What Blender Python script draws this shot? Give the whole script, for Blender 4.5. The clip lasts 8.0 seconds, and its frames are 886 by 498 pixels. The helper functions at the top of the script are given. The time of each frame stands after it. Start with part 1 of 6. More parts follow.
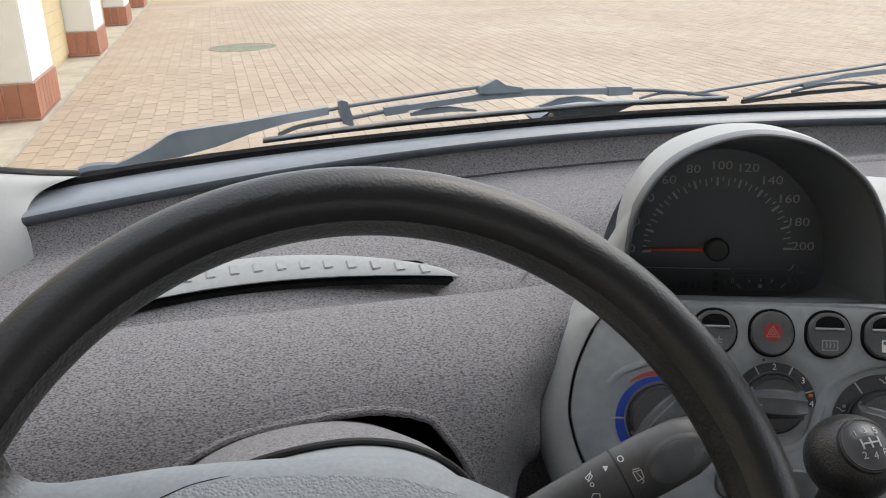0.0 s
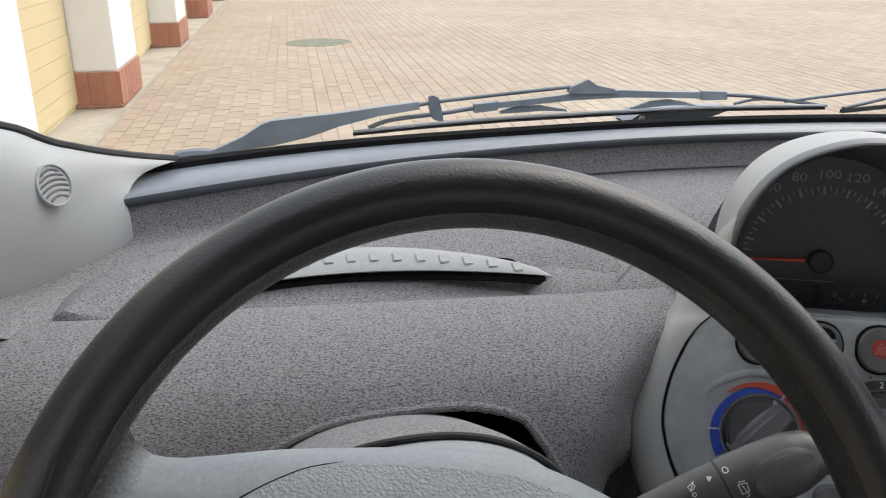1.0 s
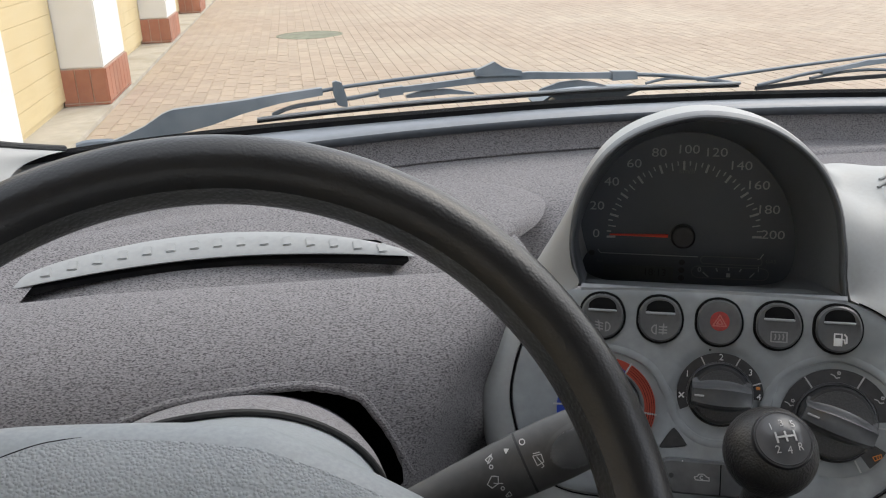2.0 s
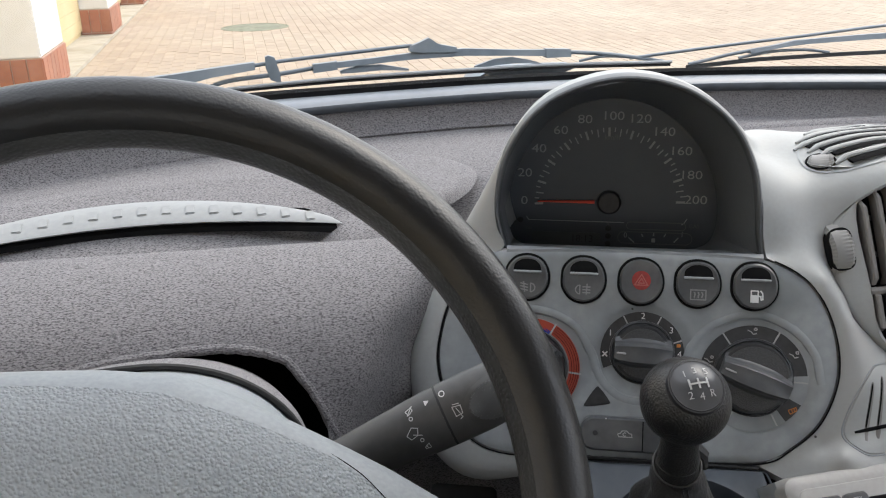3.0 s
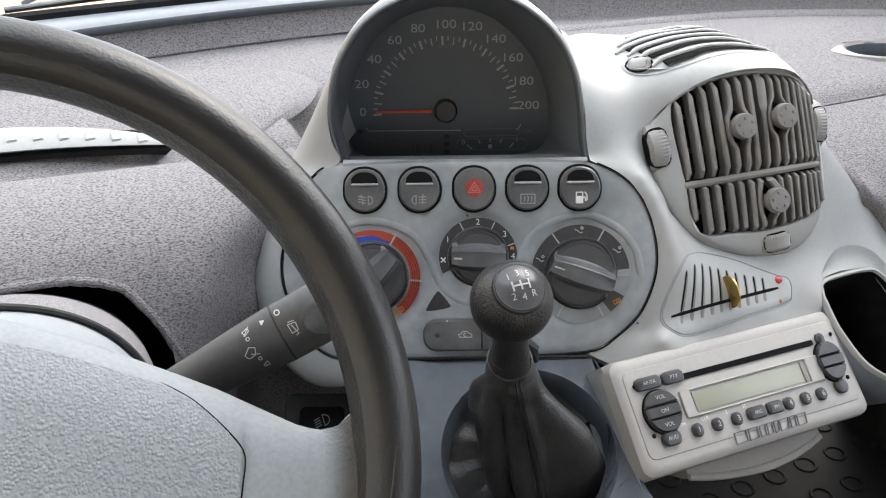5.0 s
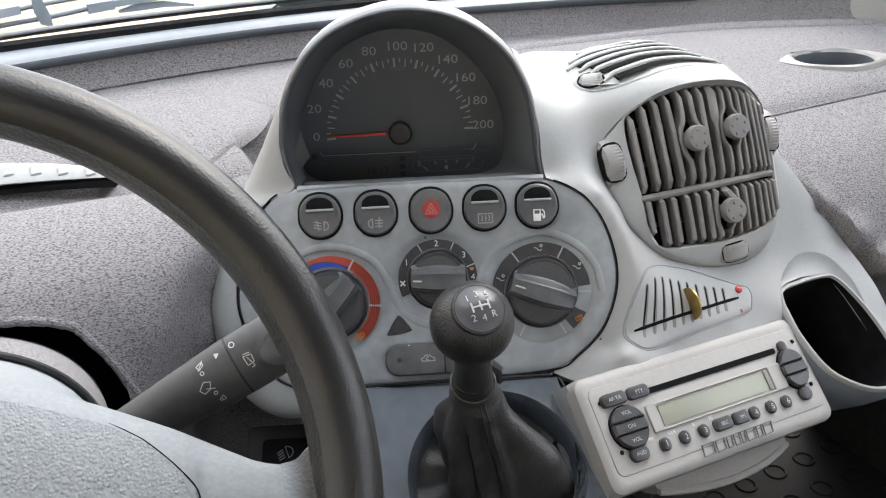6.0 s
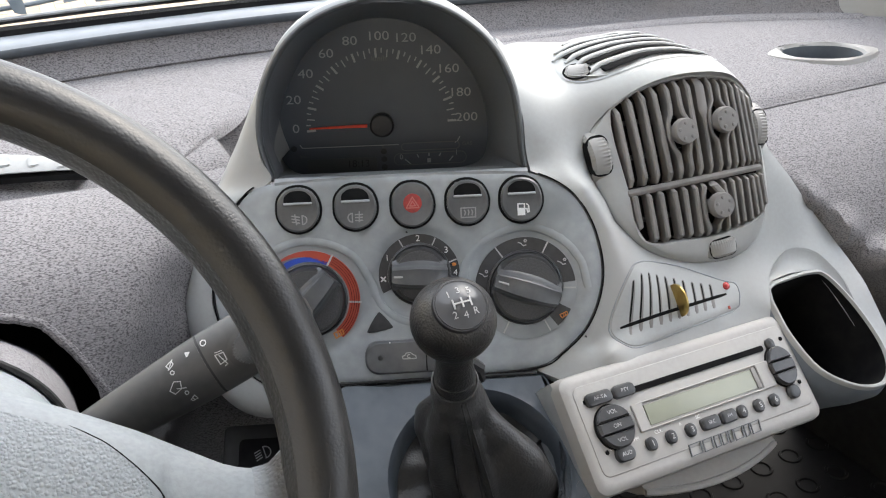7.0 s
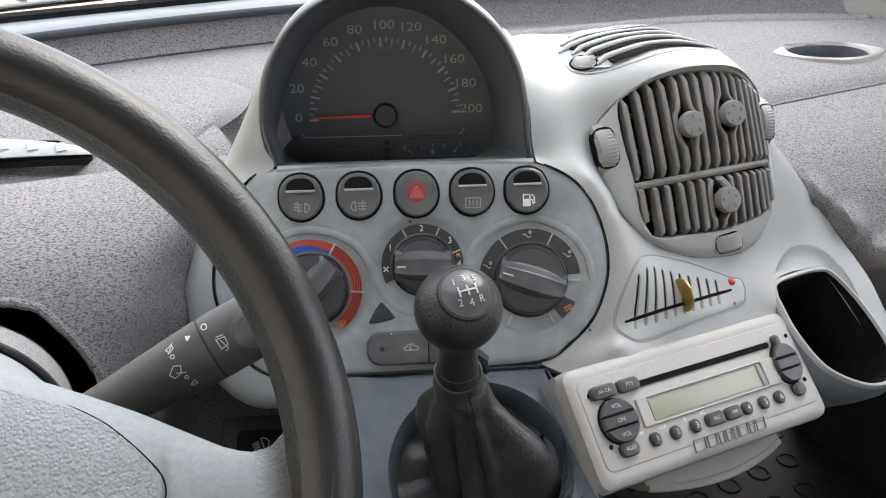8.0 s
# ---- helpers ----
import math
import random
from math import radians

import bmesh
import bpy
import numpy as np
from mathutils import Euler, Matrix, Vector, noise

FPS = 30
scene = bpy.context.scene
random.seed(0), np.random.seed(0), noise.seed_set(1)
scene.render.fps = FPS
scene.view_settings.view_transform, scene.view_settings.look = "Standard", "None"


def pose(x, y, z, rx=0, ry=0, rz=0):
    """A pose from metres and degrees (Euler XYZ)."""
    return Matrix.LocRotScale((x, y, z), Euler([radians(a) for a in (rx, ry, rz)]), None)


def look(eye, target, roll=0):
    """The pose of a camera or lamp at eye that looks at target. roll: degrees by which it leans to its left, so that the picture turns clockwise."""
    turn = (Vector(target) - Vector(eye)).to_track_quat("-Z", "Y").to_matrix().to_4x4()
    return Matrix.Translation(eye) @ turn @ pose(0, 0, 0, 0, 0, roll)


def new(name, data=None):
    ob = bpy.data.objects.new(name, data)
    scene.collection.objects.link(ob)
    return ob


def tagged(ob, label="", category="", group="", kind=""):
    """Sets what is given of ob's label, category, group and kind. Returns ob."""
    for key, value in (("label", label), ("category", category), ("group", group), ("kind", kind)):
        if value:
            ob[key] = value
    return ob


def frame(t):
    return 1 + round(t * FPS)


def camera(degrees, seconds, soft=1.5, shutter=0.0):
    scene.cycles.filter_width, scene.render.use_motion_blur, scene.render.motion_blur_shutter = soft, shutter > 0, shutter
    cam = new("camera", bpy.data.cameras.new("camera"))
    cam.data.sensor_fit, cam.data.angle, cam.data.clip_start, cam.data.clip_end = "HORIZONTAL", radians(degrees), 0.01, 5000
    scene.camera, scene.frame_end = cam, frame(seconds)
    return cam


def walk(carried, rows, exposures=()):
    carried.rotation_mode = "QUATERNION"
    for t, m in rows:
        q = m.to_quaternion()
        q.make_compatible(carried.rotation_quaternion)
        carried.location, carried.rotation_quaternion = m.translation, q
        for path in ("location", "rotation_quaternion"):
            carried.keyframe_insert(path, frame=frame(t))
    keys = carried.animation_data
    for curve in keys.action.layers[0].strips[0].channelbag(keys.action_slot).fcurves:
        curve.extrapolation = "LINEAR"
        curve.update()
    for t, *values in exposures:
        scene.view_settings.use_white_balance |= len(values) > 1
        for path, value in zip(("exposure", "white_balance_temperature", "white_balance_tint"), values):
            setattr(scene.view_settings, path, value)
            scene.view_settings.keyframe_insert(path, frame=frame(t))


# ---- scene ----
cam = camera(54.2, 8.0, soft=1.1)
PATH = [
    (0, (-0.2268, 0.13, 1.3206), (0.2239, 1.6801, 0.7281), -1.8),
    (0.5, (-0.2535, 0.1246, 1.3206), (0.1219, 1.6963, 0.7315), -1.6),
    (1, (-0.2502, 0.1388, 1.3172), (0.0807, 1.7204, 0.7272), -0.7),
    (1.5, (-0.2083, 0.1227, 1.3155), (0.1122, 1.7028, 0.7161), -0.7),
    (2, (-0.141, 0.1105, 1.3086), (0.1796, 1.688, 0.7014), -2.0),
    (2.2, (-0.1265, 0.1069, 1.2971), (0.2065, 1.6832, 0.6935), -1.73),
    (3.3, (-0.1271, 0.0978, 1.2865), (0.3119, 1.6371, 0.6576), -1.17),
    (3.5, (-0.129, 0.0998, 1.2862), (0.3192, 1.6326, 0.6481), -1.2),
    (4, (-0.1133, 0.104, 1.2716), (0.3545, 1.6185, 0.6025), -2.0),
    (4.5, (-0.1074, 0.0879, 1.2854), (0.3691, 1.5773, 0.569), -2.8),
    (5, (-0.1037, 0.0823, 1.2983), (0.5111, 1.4763, 0.4993), -0.8),
    (5.2, (-0.1017, 0.0898, 1.2978), (0.5375, 1.4862, 0.5225), -1.26),
    (6.3, (-0.0931, 0.0854, 1.2952), (0.5986, 1.4638, 0.5332), -1.88),
    (6.5, (-0.0905, 0.0873, 1.2948), (0.6019, 1.4616, 0.526), -1.8),
    (7, (-0.0867, 0.097, 1.288), (0.6185, 1.4629, 0.5174), -1.4),
    (7.5, (-0.0927, 0.0951, 1.2837), (0.6246, 1.4593, 0.52), -0.8),
    (8, (-0.0907, 0.1017, 1.2759), (0.6246, 1.4683, 0.5131), -0.5),
]
# ---------- world and light ----------
EXPOSURES = [(0.0, 0.5), (1.0, 0.5), (2.0, 0.5), (3.5, 1.12), (4.0, 1.36), (4.5, 1.42), (5.2, 1.54), (6.5, 1.52), (8.0, 1.5)]
walk(cam, [(t, look(eye, target, roll)) for t, eye, target, roll in PATH], EXPOSURES)

world = bpy.data.worlds.new("sky")
scene.world = world
world.use_nodes = True
wn = world.node_tree.nodes
wn.clear()
sky = wn.new("ShaderNodeTexSky")
sky.sky_type, sky.sun_disc = "NISHITA", False
sky.sun_elevation, sky.sun_rotation = radians(48), radians(56)
sky.air_density, sky.dust_density, sky.ozone_density = 1.0, 4.0, 0.6
soft_sky = wn.new("ShaderNodeMix")
soft_sky.data_type = "RGBA"
soft_sky.inputs[0].default_value = 0.6
soft_sky.inputs[7].default_value = (8.8, 9.1, 9.7, 1)
wbg = wn.new("ShaderNodeBackground")
wbg.inputs[1].default_value = 0.17
wout = wn.new("ShaderNodeOutputWorld")
world.node_tree.links.new(sky.outputs[0], soft_sky.inputs[6])
world.node_tree.links.new(soft_sky.outputs[2], wbg.inputs[0])
world.node_tree.links.new(wbg.outputs[0], wout.inputs[0])

sun = new("sun", bpy.data.lights.new("sun", "SUN"))
sun.data.energy, sun.data.angle, sun.data.color = 0.7, radians(40), (1.0, 0.98, 0.95)
sun.matrix_world = look((9, 6, 12), (0, 2, 0))


# ---------- materials ----------
def mat(name, col, rough=0.6, metal=0.0, col2=None, scale=40.0, detail=4.0, sharp=(0.35, 0.65), squash=(1, 1, 1),
        bump=0.0, bump_scale=None, bump_dist=0.001, wear=None, wear_scale=6.0, rough2=None, coat=0.0, voronoi=False,
        vary=0.0, spec=0.5, leather=False):
    """Grain between col and col2, slow blotches towards wear, and fine relief."""
    m = bpy.data.materials.new(name)
    m.use_nodes = True
    nt, nodes = m.node_tree, m.node_tree.nodes
    b = nodes["Principled BSDF"]
    b.inputs["Roughness"].default_value, b.inputs["Metallic"].default_value = rough, metal
    b.inputs["Coat Weight"].default_value = coat
    b.inputs["Specular IOR Level"].default_value = spec
    tc = nodes.new("ShaderNodeTexCoord")
    mp = nodes.new("ShaderNodeMapping")
    mp.inputs["Scale"].default_value = squash
    nt.links.new(tc.outputs["Object"], mp.inputs[0])
    b.inputs["Base Color"].default_value = (*col, 1)
    last = None
    if col2:
        nz = nodes.new("ShaderNodeTexNoise")
        nz.inputs["Scale"].default_value, nz.inputs["Detail"].default_value = scale, detail
        nt.links.new(mp.outputs[0], nz.inputs["Vector"])
        rm = nodes.new("ShaderNodeMapRange")
        rm.inputs[1].default_value, rm.inputs[2].default_value = sharp
        nt.links.new(nz.outputs["Fac"], rm.inputs[0])
        mx = nodes.new("ShaderNodeMix")
        mx.data_type = "RGBA"
        mx.inputs[6].default_value, mx.inputs[7].default_value = (*col, 1), (*col2, 1)
        nt.links.new(rm.outputs[0], mx.inputs[0])
        last = mx.outputs[2]
    if wear:
        nw = nodes.new("ShaderNodeTexNoise")
        nw.inputs["Scale"].default_value, nw.inputs["Detail"].default_value = wear_scale, 5
        nt.links.new(tc.outputs["Object"], nw.inputs["Vector"])
        rw = nodes.new("ShaderNodeMapRange")
        rw.inputs[1].default_value, rw.inputs[2].default_value = 0.42, 0.72
        nt.links.new(nw.outputs["Fac"], rw.inputs[0])
        mw = nodes.new("ShaderNodeMix")
        mw.data_type = "RGBA"
        mw.inputs[6].default_value, mw.inputs[7].default_value = (*col, 1), (*wear, 1)
        if last:
            nt.links.new(last, mw.inputs[6])
        nt.links.new(rw.outputs[0], mw.inputs[0])
        last = mw.outputs[2]
        if rough2 is not None:
            rr = nodes.new("ShaderNodeMapRange")
            rr.inputs[3].default_value, rr.inputs[4].default_value = rough, rough2
            nt.links.new(rw.outputs[0], rr.inputs[0])
            nt.links.new(rr.outputs[0], b.inputs["Roughness"])
    if vary:
        oi = nodes.new("ShaderNodeObjectInfo")
        gi = nodes.new("ShaderNodeNewGeometry")
        ad = nodes.new("ShaderNodeMath")
        ad.operation = "ADD"
        nt.links.new(oi.outputs["Random"], ad.inputs[0])
        nt.links.new(gi.outputs["Random Per Island"], ad.inputs[1])
        fr = nodes.new("ShaderNodeMath")
        fr.operation = "FRACT"
        nt.links.new(ad.outputs[0], fr.inputs[0])
        rv = nodes.new("ShaderNodeMapRange")
        rv.inputs[3].default_value, rv.inputs[4].default_value = 1 - vary, 1 + vary
        nt.links.new(fr.outputs[0], rv.inputs[0])
        hs = nodes.new("ShaderNodeHueSaturation")
        hs.inputs["Color"].default_value = (*col, 1)
        if last:
            nt.links.new(last, hs.inputs["Color"])
        nt.links.new(rv.outputs[0], hs.inputs["Value"])
        last = hs.outputs[0]
    if last:
        nt.links.new(last, b.inputs["Base Color"])
    if bump:
        if voronoi:
            nb = nodes.new("ShaderNodeTexVoronoi")
            nb.feature = "SMOOTH_F1"
            h = nb.outputs["Distance"]
        else:
            nb = nodes.new("ShaderNodeTexNoise")
            nb.inputs["Detail"].default_value = 3
            h = nb.outputs["Fac"]
        if leather:
            nb.feature = "F1"
            ramp = nodes.new("ShaderNodeMapRange")
            ramp.interpolation_type = "SMOOTHSTEP"
            for k, v in ((1, 0.12), (2, 0.78), (3, 1.0), (4, 0.0)):
                ramp.inputs[k].default_value = v
            nt.links.new(h, ramp.inputs[0])
            nd = nodes.new("ShaderNodeTexNoise")
            nd.inputs["Scale"].default_value = (bump_scale or scale) * 1.1
            nt.links.new(mp.outputs[0], nd.inputs["Vector"])
            sh = nodes.new("ShaderNodeVectorMath")
            sh.operation = "MULTIPLY_ADD"
            sh.inputs[1].default_value = (0.45 / (bump_scale or scale),) * 3
            nt.links.new(nd.outputs["Color"], sh.inputs[0])
            nt.links.new(mp.outputs[0], sh.inputs[2])
            h = ramp.outputs[0]
        nb.inputs["Scale"].default_value = bump_scale or scale
        nt.links.new(sh.outputs[0] if leather else mp.outputs[0], nb.inputs["Vector"])
        bp = nodes.new("ShaderNodeBump")
        bp.inputs["Strength"].default_value, bp.inputs["Distance"].default_value = bump, bump_dist
        nt.links.new(h, bp.inputs["Height"])
        nt.links.new(bp.outputs[0], b.inputs["Normal"])
    return m


FABRIC = mat("dash_fabric", (0.255, 0.247, 0.253), 0.95, col2=(0.085, 0.081, 0.086), scale=1150, detail=2.4, sharp=(0.45, 0.66), squash=(0.48, 1, 1),
             bump=0.8, bump_scale=800, bump_dist=0.0009, spec=0.12)
SHELL = mat("pale_grey_plastic", (0.355, 0.368, 0.365), 0.48, col2=(0.34, 0.348, 0.343), scale=300, bump=0.12, bump_scale=1400, bump_dist=0.0004,
            wear=(0.37, 0.366, 0.352), wear_scale=9, rough2=0.42)
PANEL = mat("dark_grey_plastic", (0.345, 0.365, 0.377), 0.38, col2=(0.30, 0.318, 0.328), scale=120, bump=0.12, bump_scale=1500, bump_dist=0.0004,
            wear=(0.20, 0.214, 0.223), wear_scale=17, rough2=0.33)
BLUEGREY = mat("blue_grey_plastic", (0.064, 0.076, 0.092), 0.5, col2=(0.054, 0.064, 0.078), scale=90, bump=0.15, bump_scale=1400, bump_dist=0.0004,
               wear=(0.088, 0.103, 0.12), wear_scale=40)
BLACK = mat("black_plastic", (0.028, 0.028, 0.03), 0.42, col2=(0.04, 0.04, 0.042), scale=200, bump=0.1, bump_scale=1500, bump_dist=0.0003)
# Near-black, also laid as flat patches in place of shade in gaps and slots.
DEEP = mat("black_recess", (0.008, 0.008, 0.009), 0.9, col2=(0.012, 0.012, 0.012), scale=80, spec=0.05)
RIMMAT = mat("wheel_rim_plastic", (0.010, 0.0102, 0.011), 0.33, col2=(0.0125, 0.0125, 0.0128), scale=60, bump=0.16, bump_scale=600, bump_dist=0.0004,
             wear=(0.017, 0.0165, 0.0158), wear_scale=9, rough2=0.40, voronoi=True, spec=0.5, leather=True)
RIMWORN = mat("worn_rim_plastic", (0.019, 0.0178, 0.0162), 0.40, col2=(0.026, 0.024, 0.0215), scale=70, bump=0.35, bump_scale=460, bump_dist=0.0005,
              wear=(0.042, 0.038, 0.032), wear_scale=22, rough2=0.38, voronoi=True, spec=0.4, leather=True)
PADMAT = mat("wheel_pad_plastic", (0.296, 0.322, 0.338), 0.42, col2=(0.258, 0.281, 0.295), scale=400, bump=0.75, bump_scale=640, bump_dist=0.0006,
             wear=(0.31, 0.335, 0.348), wear_scale=6, voronoi=True, leather=True)
PADEDGE = mat("smooth_pad_plastic", (0.296, 0.322, 0.338), 0.45, col2=(0.258, 0.281, 0.295), scale=400, bump=0.12, bump_scale=1100, bump_dist=0.0003)
SPOKEMAT = mat("worn_spoke_plastic", (0.19, 0.195, 0.195), 0.44, bump=0.45, bump_scale=470, bump_dist=0.0005, voronoi=True, leather=True)
sn = SPOKEMAT.node_tree.nodes
s_at, s_len, s_rub, s_mix = (sn.new("ShaderNode" + k) for k in ("TexCoord", "VectorMath", "MapRange", "Mix"))
s_len.operation, s_mix.data_type, s_rub.interpolation_type = "LENGTH", "RGBA", "SMOOTHSTEP"
s_rub.inputs[1].default_value, s_rub.inputs[2].default_value = 0.146, 0.160      # rubbed dark towards the rim
s_mix.inputs[6].default_value, s_mix.inputs[7].default_value = (0.288, 0.312, 0.328, 1), (0.03, 0.0275, 0.025, 1)
for a, b in ((s_at.outputs["Object"], s_len.inputs[0]), (s_len.outputs["Value"], s_rub.inputs[0]), (s_rub.outputs[0], s_mix.inputs[0]), (s_mix.outputs[2], sn["Principled BSDF"].inputs["Base Color"])):
    SPOKEMAT.node_tree.links.new(a, b)
STALKMAT = mat("stalk_plastic", (0.055, 0.053, 0.05), 0.42, col2=(0.045, 0.044, 0.042), scale=200, bump=0.08, bump_scale=1600, bump_dist=0.0003,
               wear=(0.075, 0.072, 0.068), wear_scale=18)
LEATHER = mat("gaiter_leather", (0.026, 0.026, 0.027), 0.36, col2=(0.036, 0.0355, 0.0355), scale=160, bump=0.5, bump_scale=700, bump_dist=0.0006,
              voronoi=True, wear=(0.055, 0.053, 0.051), wear_scale=25, spec=0.45)
VENTMAT = mat("brown_grey_plastic", (0.165, 0.157, 0.15), 0.5, col2=(0.19, 0.18, 0.172), scale=60, bump=0.08, bump_scale=1200, bump_dist=0.0003,
              wear=(0.23, 0.218, 0.207), wear_scale=40)
WHITE_INK = mat("white_ink", (0.75, 0.75, 0.74), 0.6)
GREY_INK = mat("pale_grey_ink", (0.42, 0.42, 0.42), 0.6)
DIM_INK = mat("dim_grey_ink", (0.16, 0.16, 0.165), 0.6)
SWITCH_INK = mat("faded_grey_ink", (0.27, 0.27, 0.272), 0.6)
RED = mat("red_plastic", (0.42, 0.06, 0.03), 0.5, col2=(0.36, 0.05, 0.03), scale=80)
BLUE = mat("blue_plastic", (0.015, 0.06, 0.42), 0.5, col2=(0.015, 0.05, 0.34), scale=80)
ORANGE = mat("orange_ink", (0.6, 0.22, 0.05), 0.6)
LCD = mat("grey_green_display", (0.27, 0.28, 0.22), 0.25, col2=(0.25, 0.26, 0.205), scale=20)
DIALBLACK = mat("dial_face", (0.075, 0.088, 0.105), 0.42, col2=(0.083, 0.096, 0.114), scale=50)
BRASS = mat("brass_coin", (0.55, 0.40, 0.14), 0.32, metal=1.0, col2=(0.42, 0.29, 0.1), scale=160, bump=0.2, bump_scale=700)
RUBBER = mat("black_rubber", (0.016, 0.016, 0.017), 0.75, col2=(0.026, 0.026, 0.026), scale=60)
WIPERMAT = mat("weathered_black_paint", (0.15, 0.18, 0.21), 0.36, col2=(0.18, 0.21, 0.24), scale=70, wear=(0.24, 0.265, 0.29), wear_scale=14, rough2=0.55)
BADGE = mat("gear_badge", (0.085, 0.086, 0.09), 0.14, col2=(0.07, 0.071, 0.074), scale=100)
CAR_PAINT = mat("headliner", (0.34, 0.337, 0.33), 0.9, col2=(0.31, 0.307, 0.3), scale=200)
PAVER = mat("red_paver", (0.415, 0.33, 0.25), 0.9, col2=(0.38, 0.297, 0.222), scale=25, bump=0.2, bump_scale=120, bump_dist=0.002,
            wear=(0.45, 0.375, 0.29), wear_scale=0.35, vary=0.07)
GROUT = mat("sandy_joint", (0.47, 0.37, 0.285), 0.95, col2=(0.42, 0.33, 0.25), scale=30, wear=(0.32, 0.27, 0.18), wear_scale=0.6)
CONCRETE = mat("pale_concrete", (0.50, 0.46, 0.39), 0.9, col2=(0.44, 0.40, 0.33), scale=12, wear=(0.36, 0.32, 0.25), wear_scale=2.5, bump=0.3, bump_scale=60, bump_dist=0.003)
RENDERWHITE = mat("white_render", (0.8, 0.79, 0.77), 0.9, col2=(0.76, 0.75, 0.72), scale=8, bump=0.2, bump_scale=80, bump_dist=0.002)
TILE = mat("terracotta_tile", (0.40, 0.165, 0.10), 0.5, col2=(0.36, 0.14, 0.085), scale=14, wear=(0.43, 0.20, 0.13), wear_scale=4, vary=0.12)
TILEGROUT = mat("tile_grout", (0.55, 0.42, 0.34), 0.9, col2=(0.48, 0.35, 0.28), scale=40)
DOORWOOD = mat("yellow_painted_door", (0.66, 0.54, 0.31), 0.6, col2=(0.62, 0.50, 0.28), scale=9, squash=(1, 0.3, 4), wear=(0.68, 0.57, 0.35), wear_scale=2)
MOSS = mat("mossy_iron", (0.27, 0.27, 0.2), 0.85, col2=(0.16, 0.175, 0.11), scale=14, wear=(0.17, 0.17, 0.12), wear_scale=5, bump=0.5, bump_scale=30, bump_dist=0.01)

GLASS = bpy.data.materials.new("clear_glass")
GLASS.use_nodes = True
gn = GLASS.node_tree.nodes
gn.clear()
g_t, g_g, g_m, g_o = (gn.new("ShaderNode" + k) for k in ("BsdfTransparent", "BsdfGlossy", "MixShader", "OutputMaterial"))
g_t.inputs[0].default_value = (0.95, 0.965, 0.955, 1)
g_g.inputs["Roughness"].default_value = 0.02
g_m.inputs[0].default_value = 0.035
GLASS.node_tree.links.new(g_t.outputs[0], g_m.inputs[1])
GLASS.node_tree.links.new(g_g.outputs[0], g_m.inputs[2])
GLASS.node_tree.links.new(g_m.outputs[0], g_o.inputs[0])


# ---------- building helpers ----------
def axes(o, yaw, tilt):
    """A frame on a face: x to the right, y up the face, z out of it towards the seats."""
    y, t = radians(yaw), radians(tilt)
    n = Vector((math.sin(y) * math.cos(t), -math.cos(y) * math.cos(t), math.sin(t)))
    u = Vector((math.cos(y), math.sin(y), 0))
    v = n.cross(u)
    return Matrix(((u.x, v.x, n.x, o[0]), (u.y, v.y, n.y, o[1]), (u.z, v.z, n.z, o[2]), (0, 0, 0, 1)))


def thing(name, m, label, category, group="", kind=""):
    ob = new(name)
    ob.empty_display_size = 0.02
    ob.matrix_world = m
    return tagged(ob, label, category, group, kind)


def part(name, bm, material, parent=None, label="", smooth=True, m=None, sharp=35):
    me = bpy.data.meshes.new(name)
    bmesh.ops.recalc_face_normals(bm, faces=bm.faces)
    bm.to_mesh(me)
    bm.free()
    me.materials.append(material)
    if smooth:
        me.shade_smooth()
        me.set_sharp_from_angle(angle=radians(sharp))
    ob = new(name, me)
    if parent:
        ob.parent = parent
    if m is not None:
        ob.matrix_basis = m
    if label:
        tagged(ob, label)
    return ob


def twin(ob, m, parent=None):
    """Another object on the same mesh."""
    o = new(ob.name.split(".")[0], ob.data)
    o.parent = parent or ob.parent
    o.matrix_basis = m
    return o


def T(x=0, y=0, z=0):
    return Matrix.Translation((x, y, z))


def RZ(a):
    return Matrix.Rotation(radians(a), 4, "Z")


def smooth_line(pts, n=8, closed=False):
    """A Catmull-Rom curve through points of any dimension."""
    P = [np.array(p, float) for p in pts]
    k = len(P)
    out = []
    for i in range(k if closed else k - 1):
        a, b, c, d = (P[(i + j) % k] if closed else P[min(max(i + j, 0), k - 1)] for j in (-1, 0, 1, 2))
        for s in range(n):
            t = s / n
            out.append(0.5 * (2 * b + (c - a) * t + (2 * a - 5 * b + 4 * c - d) * t * t + (3 * b - a - 3 * c + d) * t ** 3))
    if not closed:
        out.append(P[-1])
    return [tuple(p) for p in out]


def grid(rows, bm=None, close_u=False, close_v=False):
    """A sheet through rows of points, all of one length."""
    bm = bm or bmesh.new()
    V = [[bm.verts.new(p) for p in r] for r in rows]
    nr, nc = len(V), len(V[0])
    for i in range(nr if close_u else nr - 1):
        for j in range(nc if close_v else nc - 1):
            bm.faces.new((V[i][j], V[i][(j + 1) % nc], V[(i + 1) % nr][(j + 1) % nc], V[(i + 1) % nr][j]))
    return bm


def ring_pts(pts2, z):
    return [(p[0], p[1], z) for p in pts2]


def stack(loops, cap0=True, cap1=True, bm=None):
    """Joins closed loops of equal length into a solid."""
    bm = bm or bmesh.new()
    V = [[bm.verts.new(p) for p in r] for r in loops]
    n = len(V[0])
    for a, b in zip(V, V[1:]):
        for j in range(n):
            bm.faces.new((a[j], a[(j + 1) % n], b[(j + 1) % n], b[j]))
    if cap0:
        bm.faces.new(V[0][::-1])
    if cap1:
        bm.faces.new(V[-1])
    return bm


